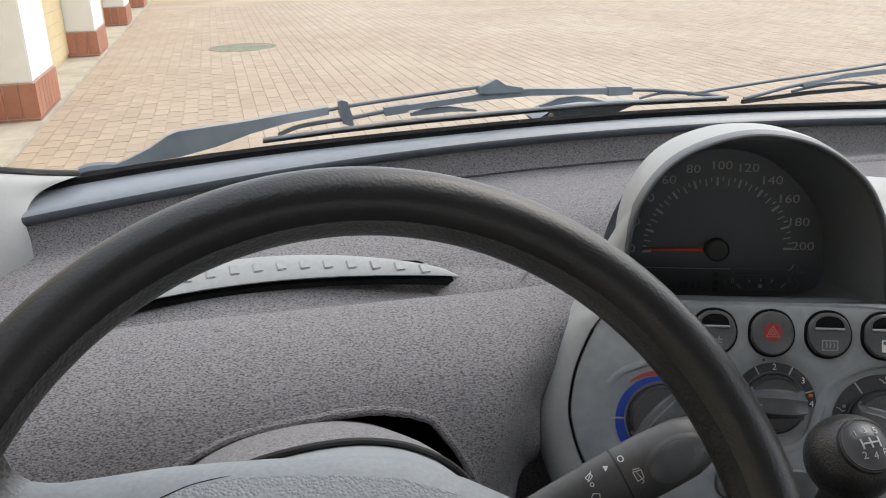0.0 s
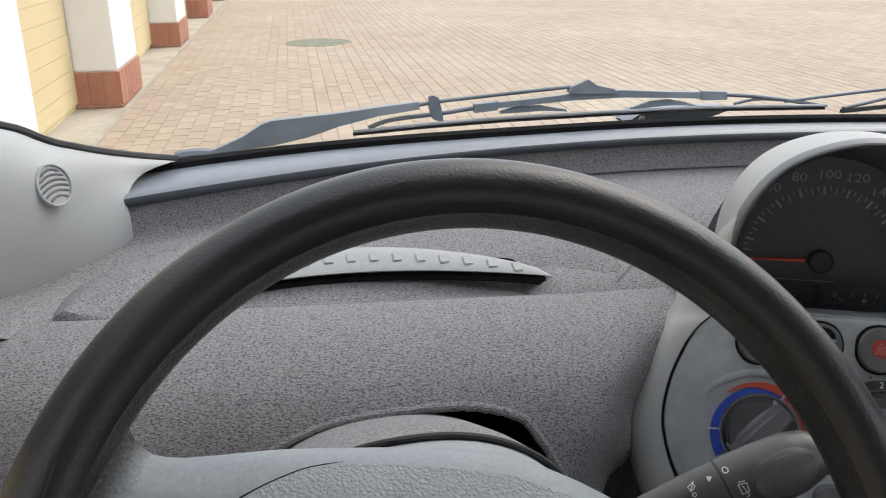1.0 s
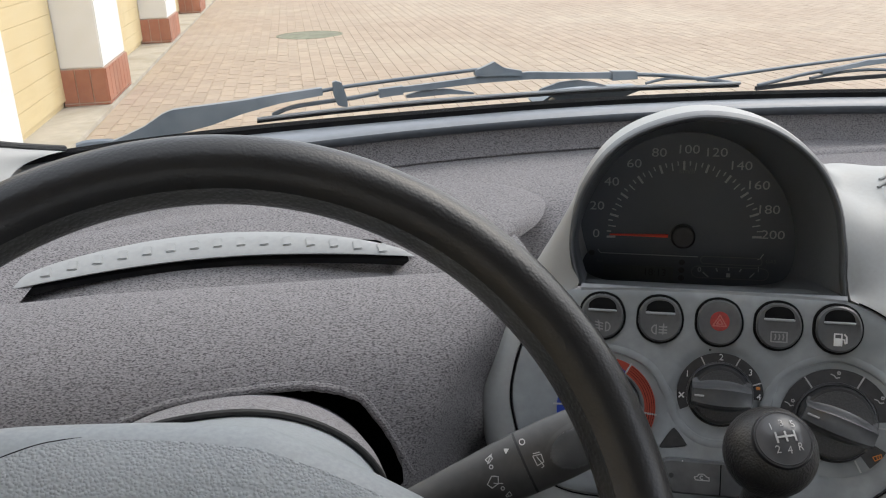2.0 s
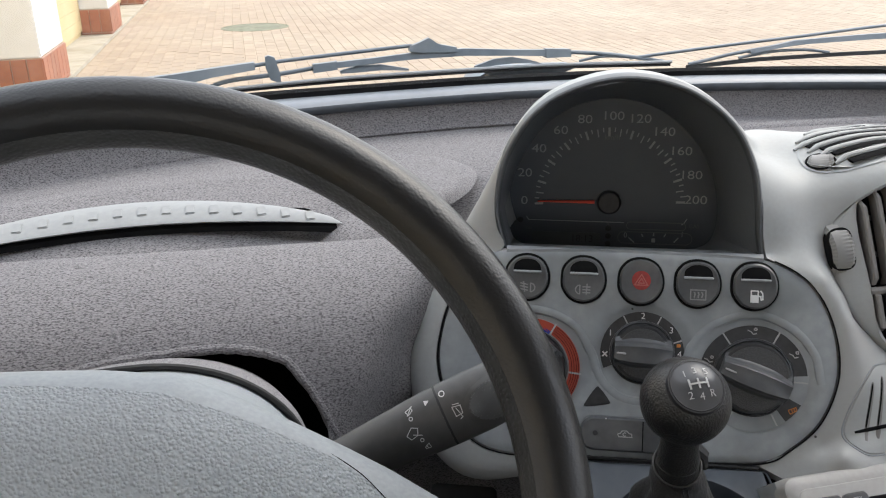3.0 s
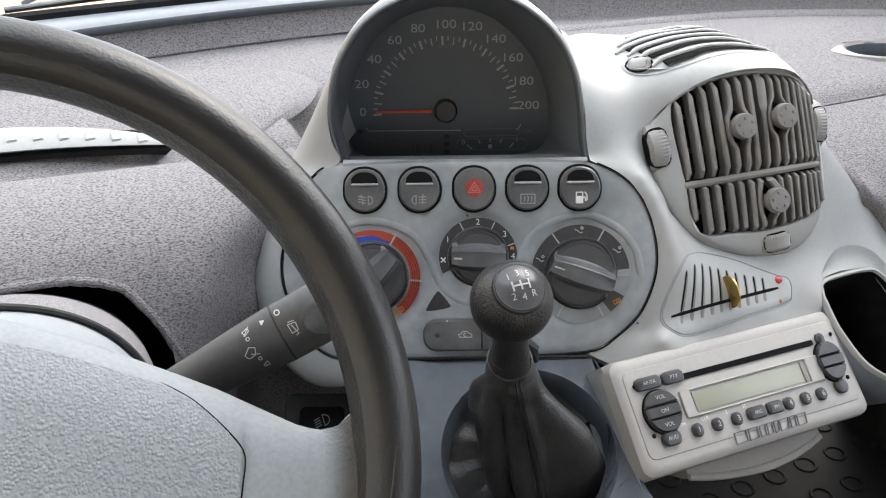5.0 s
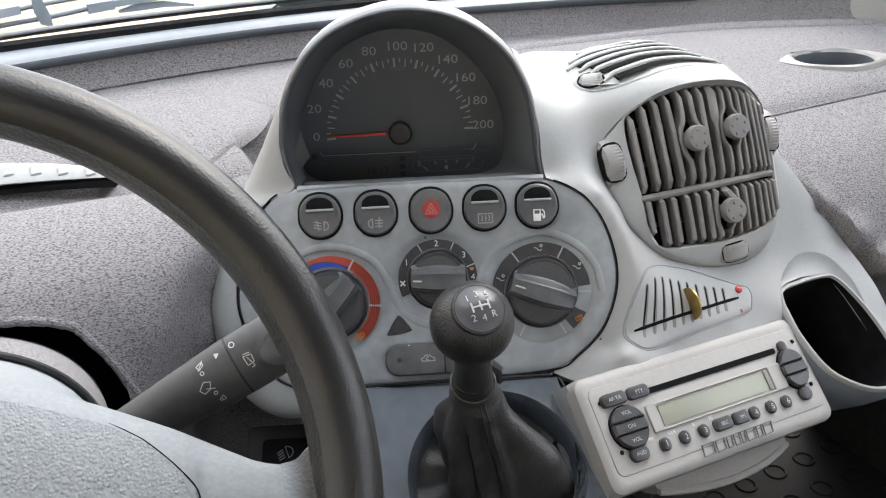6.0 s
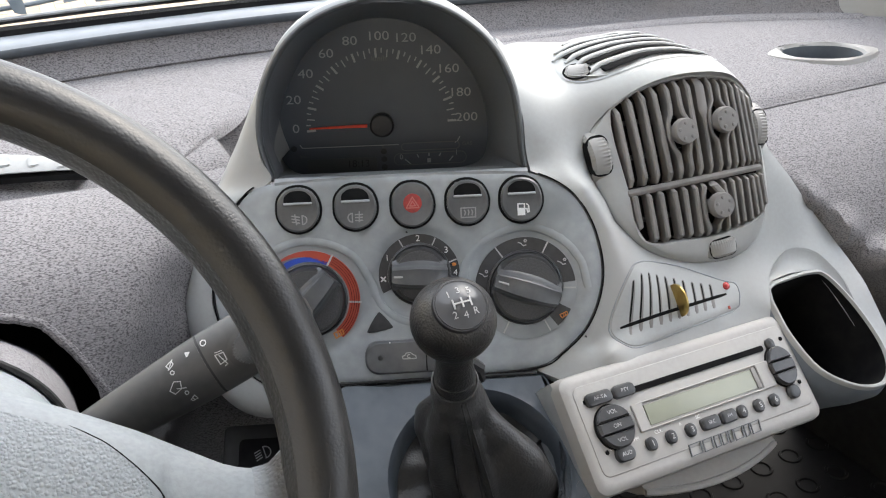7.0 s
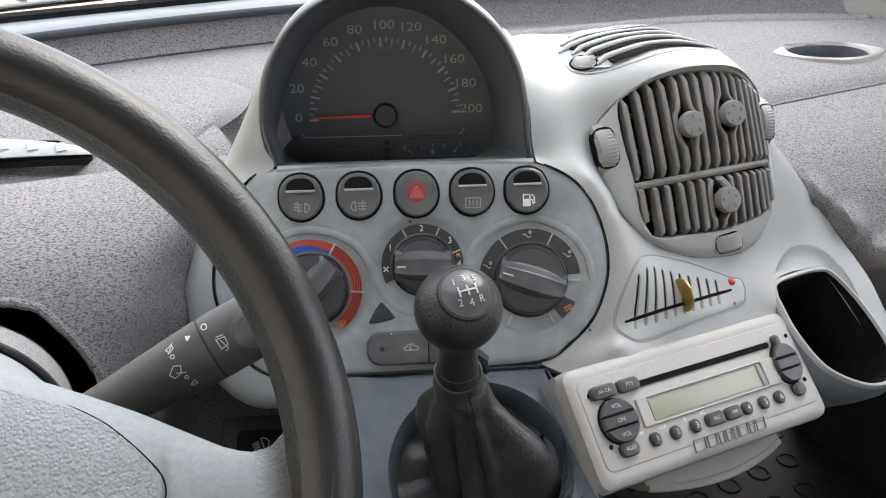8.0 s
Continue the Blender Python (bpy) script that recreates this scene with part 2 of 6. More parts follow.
def inset(pts2, d):
    """A closed outline moved inwards by d."""
    P = [np.array(p[:2], float) for p in pts2]
    n = len(P)
    area = sum(P[i][0] * P[(i + 1) % n][1] - P[(i + 1) % n][0] * P[i][1] for i in range(n))
    s = 1 if area > 0 else -1
    out = []
    for i in range(n):
        t = P[(i + 1) % n] - P[i - 1]
        t /= (np.linalg.norm(t) or 1)
        out.append(tuple(P[i] + s * d * np.array((-t[1], t[0]))))
    return out


def slab(pts2, z0, z1, r=0.001, steps=3, bm=None):
    """An outline raised from z0 to z1 with a rounded upper edge."""
    loops = [ring_pts(pts2, z0)]
    for i in range(steps + 1):
        a = math.pi / 2 * i / steps
        loops.append(ring_pts(inset(pts2, r * (1 - math.cos(a))), z1 - r + r * math.sin(a)))
    return stack(loops, bm=bm)


def band(outer, inner, z0, z1, r=0.0006, bm=None):
    """A closed band between two outlines of equal length, raised from z0 to z1."""
    loops = [ring_pts(outer, z0), ring_pts(outer, z1 - r), ring_pts(inset(outer, r), z1), ring_pts(inset(inner, -r), z1), ring_pts(inner, z1 - r), ring_pts(inner, z0)]
    bm = bm or bmesh.new()
    return grid(loops, bm, close_u=True, close_v=True)


def ellipse(cx, cy, rx, ry, n=40, p=2.0, a0=0.0):
    out = []
    for i in range(n):
        a = a0 + 2 * math.pi * i / n
        c, s = math.cos(a), math.sin(a)
        out.append((cx + rx * math.copysign(abs(c) ** (2 / p), c), cy + ry * math.copysign(abs(s) ** (2 / p), s)))
    return out


def rrect(cx, cy, w, h, r, n=5):
    out = []
    for sx, sy, a in ((1, 1, 0), (-1, 1, 90), (-1, -1, 180), (1, -1, 270)):
        for i in range(n + 1):
            b = radians(a + 90 * i / n)
            out.append((cx + sx * (w / 2 - r) + r * math.cos(b), cy + sy * (h / 2 - r) + r * math.sin(b)))
    return out


def box(cx, cy, cz, sx, sy, sz, bevel=0.0, bm=None):
    bm2 = bmesh.new()
    bmesh.ops.create_cube(bm2, size=1)
    for v in bm2.verts:
        v.co = Vector((cx + v.co.x * sx, cy + v.co.y * sy, cz + v.co.z * sz))
    if bevel:
        bmesh.ops.bevel(bm2, geom=bm2.edges[:], offset=bevel, segments=2, affect="EDGES")
    if bm is None:
        return bm2
    tmp = bpy.data.meshes.new("tmp")
    bm2.to_mesh(tmp)
    bm.from_mesh(tmp)
    bm2.free()
    bpy.data.meshes.remove(tmp)
    return bm


def tube(path, radius, n=10, bm=None, flat=1.0, up=(0, 0, 1)):
    """A round or flattened rod along a path; radius is a number or one for each point."""
    P = [Vector(p) for p in path]
    R = radius if isinstance(radius, (list, tuple)) else [radius] * len(P)
    rows = []
    for i, p in enumerate(P):
        d = (P[min(i + 1, len(P) - 1)] - P[max(i - 1, 0)]).normalized()
        s = d.cross(Vector(up))
        s = s.normalized() if s.length > 1e-6 else Vector((1, 0, 0))
        w = s.cross(d)
        rows.append([tuple(p + R[i] * (math.cos(a) * s + flat * math.sin(a) * w)) for a in (2 * math.pi * k / n for k in range(n))])
    return stack(rows, bm=bm)


def lathe(profile, n=32, bm=None):
    """Turns (radius, height) about z; radius 0 closes it."""
    rows = [[(r * math.cos(2 * math.pi * k / n), r * math.sin(2 * math.pi * k / n), z) for k in range(n)] for r, z in profile]
    bm = grid(rows, bm, close_v=True)
    bmesh.ops.remove_doubles(bm, verts=bm.verts, dist=1e-6)
    return bm


def writing(name, text, size, material, parent, m, depth=0.0, label=""):
    cu = bpy.data.curves.new("tmp_text", "FONT")
    cu.body, cu.size, cu.align_x, cu.align_y, cu.extrude = text, size, "CENTER", "CENTER", depth
    cu.resolution_u = 3
    o = bpy.data.objects.new("tmp_text", cu)
    scene.collection.objects.link(o)
    me = bpy.data.meshes.new_from_object(o.evaluated_get(bpy.context.evaluated_depsgraph_get()))
    bpy.data.objects.remove(o)
    bpy.data.curves.remove(cu)
    me.name = name
    me.materials.clear()
    me.materials.append(material)
    ob = new(name, me)
    ob.parent, ob.matrix_basis = parent, m
    if label:
        tagged(ob, label)
    return ob


def strokes(lines, w, z=0.0004, bm=None):
    """Thin raised lines in a plane, for printed symbols and ticks."""
    bm = bm or bmesh.new()
    for ln in lines:
        for (ax, ay), (bx, by) in zip(ln, ln[1:]):
            d = Vector((bx - ax, by - ay))
            if d.length < 1e-7:
                continue
            d.normalize()
            s = Vector((-d.y, d.x)) * w / 2
            e = d * w * 0.3
            q = [(ax - e.x + s.x, ay - e.y + s.y), (ax - e.x - s.x, ay - e.y - s.y), (bx + e.x - s.x, by + e.y - s.y), (bx + e.x + s.x, by + e.y + s.y)]
            lo = [bm.verts.new((*p, 0)) for p in q]
            hi = [bm.verts.new((*p, z)) for p in q]
            bm.faces.new(hi)
            for i in range(4):
                bm.faces.new((lo[i], lo[(i + 1) % 4], hi[(i + 1) % 4], hi[i]))
    return bm


def arc(cx, cy, r, a0, a1, n=16, ry=None):
    return [(cx + r * math.cos(radians(a0 + (a1 - a0) * i / n)), cy + (ry or r) * math.sin(radians(a0 + (a1 - a0) * i / n))) for i in range(n + 1)]


# ---------- yard: ground, garages ----------
YARD = pose(-1.33, 7.44, 0, 0, 0, -2.4)      # along the row of garages
ground = new("ground", bpy.data.meshes.new("ground"))
gb = bmesh.new()
gb = grid([[(x, y, 0.0) for x in (-300, -20, 0, 20, 300)] for y in (-300, -20, 0, 20, 60, 400)], gb)
gb.to_mesh(ground.data)
gb.free()
ground.data.materials.append(GROUT)
ground.location.z = -0.0045
tagged(ground, "sandy joints and bedding under the brick paving", "ground", kind="structure")

strip = part("pavement", box(-0.19, 4.0, 0.0, 0.42, 40.0, 0.05, 0.006), CONCRETE, label="pale concrete strip along the garage doors", m=YARD)
tagged(strip, "pale concrete strip along the garage doors", "pavement", kind="structure")


def garage_wall():
    wall = thing("garage_building", YARD, "white rendered garage row with yellow doors", "building")
    part("rear_wall", box(-0.75, 4.0, 1.5, 0.2, 40, 3.0), RENDERWHITE, wall)
    part("lintel", box(-0.45, 4.0, 2.75, 0.55, 40, 0.5), RENDERWHITE, wall)
    part("pier", box(-0.2, -3.1, 1.41, 0.33, 1.75, 2.5, 0.01), RENDERWHITE, wall)
    for k in range(-3, 5):
        y0 = 4.07 * k
        part("column", box(-0.178, y0 + 0.51, 1.41, 0.335, 0.98, 2.18, 0.01), RENDERWHITE, wall)
        core = part("column_base", box(-0.178, y0 + 0.51, 0.172, 0.345, 0.99, 0.294), TILEGROUT, wall)
        for face, count, length in (("front", 3, 0.35), ("side", 7, 1.0)):
            w = length / count
            for i in range(count):
                for row, (za, zb) in enumerate(((0.028, 0.045), (0.05, 0.315))):
                    h = zb - za - 0.006
                    if face == "front":
                        part("tile", box(-0.353 + w * (i + 0.5), y0 + 0.012, (za + zb) / 2, w - 0.008, 0.014, h, 0.002), TILE, core, smooth=False)
                    else:
                        part("tile", box(-0.002, y0 + 0.01 + w * (i + 0.5), (za + zb) / 2, 0.014, w - 0.008, h, 0.002), TILE, core, smooth=False)
        door = part("garage_door", box(-0.375, y0 + 2.54, 1.26, 0.03, 3.12, 2.48), DOORWOOD, wall, "yellow sectional door of wide horizontal boards")
        for i in range(18):
            part("board", box(-0.352, y0 + 2.54, 0.075 + 0.135 * i + 0.0675, 0.03, 3.08, 0.1335, 0.0015), DOORWOOD, door)
    return wall


garage_wall()

cover = thing("manhole_cover", pose(0.55, 11.7, 0, 0, 0, -2.4), "mossy round iron manhole cover in the paving", "manhole cover")
part("ring", lathe([(0.43, -0.01), (0.43, 0.002), (0.40, 0.003), (0.40, -0.004)], 40), MOSS, cover)
part("lid", lathe([(0.395, -0.01), (0.395, 0.002), (0.2, 0.005), (0.0, 0.004)], 40), MOSS, cover)


def paver_field():
    """Bricks 0.2 long in lines along the garages; the nearest ones single, the rest joined."""
    rng = random.Random(4)
    pitch, length = 0.115, 0.23
    near = part("brick_paving", box(0.6, 0.0, -0.02, 1.3, 3.0, 0.012), GROUT, m=YARD)
    tagged(near, "red and sandy brick pavers laid in lines", "paving", kind="structure")
    bm_proto = box(0, 0, 0, pitch - 0.006, length - 0.006, 0.03, 0.003)
    proto = bpy.data.meshes.new("brick")
    bm_proto.to_mesh(proto)
    bm_proto.free()
    proto.materials.append(PAVER)
    verts, faces, single = [], [], 0
    for i in range(0, 190):
        x = 0.035 + pitch * (i + 0.5)
        for j in range(-64 if i < 70 else -28, 52 if i < 130 else 30):
            y = length * (j + 0.5 * (i % 2))
            dz = rng.uniform(-0.0012, 0.0012)
            if i < 13 and -11 <= j < 12 and single < 298:
                o = new("brick", proto)
                o.parent = near
                o.matrix_basis = T(x, y, -0.015 + dz) @ RZ(rng.uniform(-0.5, 0.5))
                single += 1
                continue
            a, b, k = (pitch - 0.006) / 2, (length - 0.006) / 2, len(verts)
            tx, ty = rng.uniform(-0.001, 0.001), rng.uniform(-0.001, 0.001)
            for zz, f in ((-0.014, 1.0), (-0.003, 1.0), (0.0, 0.96)):
                verts += [(x - a * f, y - b * f, zz + dz - tx - ty), (x + a * f, y - b * f, zz + dz + tx - ty), (x + a * f, y + b * f, zz + dz + tx + ty), (x - a * f, y + b * f, zz + dz - tx + ty)]
            faces.append((k + 8, k + 9, k + 10, k + 11))
            for s in range(4):
                faces.append((k + s, k + (s + 1) % 4, k + 4 + (s + 1) % 4, k + 4 + s))
                faces.append((k + 4 + s, k + 4 + (s + 1) % 4, k + 8 + (s + 1) % 4, k + 8 + s))
    me = bpy.data.meshes.new("brick_field")
    me.from_pydata(verts, [], faces)
    me.materials.append(PAVER)
    far = new("brick_field", me)
    far.parent = near
    tagged(far, "wide field of sunlit sandy red pavers", kind="stuff")


# ---------- car body round the cabin ----------
body = thing("car_body", T(0.2, 0, 0), "plain grey cabin shell of the car", "car body", kind="structure")
part("roof", box(0, -0.9, 1.64, 1.5, 2.5, 0.05, 0.02), CAR_PAINT, body)
part("floor_pan", box(0, -0.6, 0.28, 1.7, 3.2, 0.05), DEEP, body)
part("rear_panel", box(0, -2.2, 0.76, 1.6, 0.06, 0.96), CAR_PAINT, body)
part("seat_row", box(0, -0.75, 0.70, 1.5, 0.2, 0.8, 0.05), PANEL, body)
for sx in (-1, 1):
    part("door_panel", box(sx * 0.86, -0.6, 0.66, 0.06, 3.1, 0.76, 0.02), RUBBER, body)
    part("pillar", tube([(sx * 0.84, -0.35, 1.0), (sx * 0.76, -0.4, 1.64)], 0.05, 8), CAR_PAINT, body)
    part("rear_pillar", tube([(sx * 0.84, -1.9, 1.0), (sx * 0.76, -1.85, 1.64)], 0.12, 8), CAR_PAINT, body)
part("bulkhead", box(0, 1.02, 0.68, 1.7, 0.04, 0.76), DEEP, body)
part("scuttle", box(0, 1.22, 1.0, 1.5, 0.28, 0.05, 0.02), RUBBER, body)


def sweep(x):
    return -0.42 * (x - 0.13) ** 2


def strip_depth(x):
    t = min(1.0, max(0.0, (x + 0.35) / 0.45))
    return 0.068 - 0.033 * t * t * (3 - 2 * t)


def windscreen():
    xs = np.linspace(-0.52, 0.80, 21)
    rows = []
    for s in np.linspace(0, 1, 9):
        rows.append([(x + (0.13 - x) * 0.08 * s, 1.03 + strip_depth(x) + sweep(x) - 0.66 * s, 1.095 + 0.55 * s + 0.03 * math.sin(math.pi * s)) for x in xs])
    w = part("windscreen", grid(rows), GLASS)
    w.visible_shadow = False
    tagged(w, "clear raked car windscreen", "windscreen", kind="structure")
    part("black_border", grid([[(x, 1.017 + strip_depth(x) + sweep(x) + d, z) for x in np.linspace(-0.50, 0.80, 40)] for d, z in ((-0.006, 1.094), (0.0, 1.110), (0.008, 1.1125), (0.03, 1.08))]), DEEP, w, "black edge of the glass")


windscreen()
# ---------- dashboard ----------
dash = thing("dashboard", T(0.13, 0.8, 1.0), "grey fabric covered car dashboard with a rounded front", "dashboard")
DM = dash.matrix_world.inverted()


def dpart(name, bm, material, label="", parent=None):
    bm.transform(DM)
    return part(name, bm, material, parent or dash, label)


def ease(x, a, b):
    t = min(1.0, max(0.0, (x - a) / (b - a)))
    return t * t * (3 - 2 * t)


ARCH = [(-0.272, 0.985), (-0.2652, 1.013), (-0.2543, 1.019), (-0.2326, 1.0254), (-0.2073, 1.0279), (-0.16, 1.028), (-0.1333, 1.0263), (-0.1109, 1.0212), (-0.0964, 1.0143), (-0.0884, 1.004), (-0.078, 0.9865), (-0.069, 0.96), (-0.07, 0.93), (-0.27, 0.93)]
ARCH_LINE = smooth_line(ARCH, 4, closed=True)
ARCH_EDGES = list(zip(ARCH_LINE, ARCH_LINE[1:] + ARCH_LINE[:1]))


def in_arch(x, z):
    inside = False
    if not (-0.29 < x < -0.08 and 0.92 < z < 1.06):
        return False
    for (x0, z0), (x1, z1) in ARCH_EDGES:
        if (z0 > z) != (z1 > z) and x < x0 + (z - z0) / (z1 - z0) * (x1 - x0):
            inside = not inside
    return inside


def front_profile(x):
    """The rounded front of the dashboard, from the crease down to the knees (y, z)."""
    d = -0.05 * (max(x, -0.27) + 0.13) if x < 0.13 else -0.013
    bow = 0.9 * max(0.0, abs(x - 0.2) - 0.5) ** 2
    pts = [(0.745, 1.048), (0.722, 1.059), (0.69, 1.0605), (0.657, 1.054), (0.627, 1.036), (0.606, 1.002), (0.594, 0.955), (0.588, 0.9), (0.60, 0.80), (0.66, 0.70)]
    flat = [(0.745, 1.048), (0.722, 1.057), (0.69, 1.054), (0.655, 1.046), (0.63, 1.034), (0.605, 1.012), (0.585, 0.982), (0.572, 0.945), (0.575, 0.86), (0.62, 0.75)]
    out = []
    for (y, z), (yf, zf) in zip(pts, flat):
        xe = x - 0.72 * max(0.0, 1.045 - zf)          # slanting end of the far pad
        far = ease(xe, 0.424, 0.452)
        y, z = y + (yf - y) * far, z + (zf - z) * far
        x0 = -0.005 + 0.5 * (z - 0.971)              # gives way behind the console
        away = 0.046 * min(1.0, max(0.0, (1.064 - z) / 0.04)) * ease(x, x0 - 0.07, x0) + 0.09 * ease(x, x0, x0 + 0.045)
        away *= 1 - ease(xe, 0.38, 0.43)
        z -= 0.08 * ease(x, 0.05, 0.09) * (1 - ease(x, 0.25, 0.29))     # hollow under the instruments
        out.append((x, y + bow - 0.078 * far + away, z + d * (1 if z > 0.98 else 0.4)))
    return out


def build_dash():
    xs = [-0.62, -0.55, -0.48, -0.42, -0.3, -0.2, -0.1, 0.0, 0.1, 0.2, 0.35, 0.41, 0.445, 0.475, 0.5, 0.65, 0.8, 0.9, 1.0]
    fine = smooth_x(xs, 20)
    bm = grid([smooth_line(front_profile(x), 16) for x in fine])
    bmesh.ops.delete(bm, geom=[f for f in bm.faces if in_arch(*f.calc_center_median().xz)], context="FACES")
    curve = []
    for x, z in smooth_line(ARCH[:12], 24):
        pr = smooth_line(front_profile(x), 40)[60:]
        q = min(pr, key=lambda p: abs(p[2] - z))
        curve.append(Vector((x, q[1], q[2])))
    for v in {v for e in bm.edges if e.is_boundary for v in e.verts}:
        if -0.285 < v.co.x < -0.062 and 0.955 < v.co.z < 1.04 and v.co.y < 0.64:
            v.co = min(curve, key=lambda c: (c - v.co).length)
    dpart("front_pad", bm, FABRIC, "speckled grey fabric over a rounded pad")
    lip = []
    for x, z in smooth_line(ARCH[:12], 8):
        pr = smooth_line(front_profile(x), 40)[60:]
        q = min(pr, key=lambda p: abs(p[2] - z))
        lip.append((x, q[1] + 0.003, q[2]))
    dpart("column_opening_lip", tube(lip, 0.0036, 10), FABRIC)
    # Black lining gives the gap its shade by colour.
    dpart("column_opening", grid([[(x, y + 0.012 * k, z - 0.004 * k) for x, y, z in lip] for k in range(7)]), DEEP, "black lining for the shade round the steering column")
    # shelf behind the crease up to the wall below the windscreen
    rows = []
    for x in smooth_x(xs, 18):
        w = 1.02 + sweep(x)
        d = (-0.02 * (x + 0.13) if x < 0.13 else -0.005) + 0.003 * (1 - ease(x, -0.435, -0.405))
        e = 0.9 * max(0.0, abs(x - 0.2) - 0.5) ** 2 - 0.084 * ease(x, 0.41, 0.465)
        dip = 0.018 * ease(x, -0.42, -0.36) * (1 - ease(x, -0.06, -0.035)) + 0.06 * ease(x, 0.055, 0.085) * (1 - ease(x, 0.26, 0.30))
        lf = 1 - ease(x, -0.435, -0.405)
        rows.append([(x, y, z) for y, z in smooth_line([(0.715 + e - 0.03 * lf, 1.050 + d + 0.0125 * lf - 0.07 * ease(x, 0.055, 0.085) * (1 - ease(x, 0.26, 0.30))), (0.74 + e - 0.02 * lf, 1.061 + d - dip + 0.002 * lf), (0.80 + e * 0.6, 1.062 - dip), (0.84 + e * 0.3, 1.061 - dip * 0.3), (0.89, 1.061), (w - 0.012, 1.0605), (w - 0.001, 1.065), (w + 0.003, 1.082), (w + 0.002, 1.096)], 10)])
    bm = grid(rows)
    turn = RZ(19)
    off = lambda f: turn @ (f.calc_center_median() - Vector((0.672, 0.70, 1.06)))
    bmesh.ops.delete(bm, geom=[f for f in bm.faces if (off(f).x / 0.049) ** 2 + ((off(f).y - 0.002) / 0.034) ** 2 < 1 and abs(off(f).z) < 0.02], context="FACES")
    dpart("shelf", bm, FABRIC, "grey fabric shelf below the windscreen")
    dpart("shelf_roll", tube(smooth_line([(0.24, 0.945, 1.044), (0.34, 0.937, 1.050), (0.44, 0.925, 1.054), (0.55, 0.91, 1.055), (0.657, 0.885, 1.056), (0.75, 0.845, 1.056), (0.84, 0.79, 1.056)], 8), 0.013, 14, flat=0.8), FABRIC, "rounded fold at the back of the shelf")
    for name, back, z, r, material, label in (("seam", 0.0, 1.0415, 0.0013, DEEP, "dark seam in front of the shelf"), ("welt", -0.007, 1.0400, 0.0052, FABRIC, "rounded welt along the seam"), ("seam", -0.0135, 1.0405, 0.0011, DEEP, "")):
        dpart(name, tube([(x, 0.7275 - 0.086 + back + 0.9 * max(0.0, abs(x - 0.2) - 0.5) ** 2, z) for x in np.linspace(0.44, 0.98, 30)], r, 8), material, label)
    # smooth strip along the foot of the glass
    rows = []
    for x in np.linspace(-0.375, 0.66, 50):
        w = 1.02 + sweep(x)
        rows.append([(x, w + dy, z) for dy, z in smooth_line([(0.006, 1.090), (-0.002, 1.0925), (-0.003, 1.099), (0.004, 1.1035), (0.5 * strip_depth(x), 1.1055), (strip_depth(x), 1.1045)], 3)])
    # Top pale, lip dark: light and shade are in the two colours.
    s = dpart("windscreen_strip", grid([r[7:] for r in rows]), mat("grey_navy_plastic", (0.15, 0.168, 0.19), 0.34, col2=(0.13, 0.147, 0.168), scale=90, bump=0.05, bump_scale=1400, bump_dist=0.0003, spec=0.7), "smooth blue grey plastic strip below the glass")
    dpart("strip_lip", grid([r[:8] for r in rows]), mat("dark_navy_plastic", (0.03, 0.036, 0.044), 0.45, col2=(0.04, 0.047, 0.056), scale=90), "front lip, its shade put into the colour", s)


def smooth_x(xs, n=4):
    return [p[0] for p in smooth_line([(x,) for x in xs], n)]


build_dash()

LID = [(-0.398, 0.735), (-0.411, 0.742), (-0.416, 0.768), (-0.41, 0.805), (-0.392, 0.838), (-0.345, 0.872), (-0.26, 0.9), (-0.15, 0.925), (-0.04, 0.942), (0.045, 0.94), (0.098, 0.912), (0.113, 0.868), (0.09, 0.81), (0.048, 0.762), (0.012, 0.728)]


def grip_line(x):
    """Front edge of the grip at x."""
    s = min(1.0, max(0.0, (x + 0.345) / 0.31))
    return 0.744 + 0.048 * math.sin(math.pi * (0.14 + 0.86 * s)) ** 0.8, s


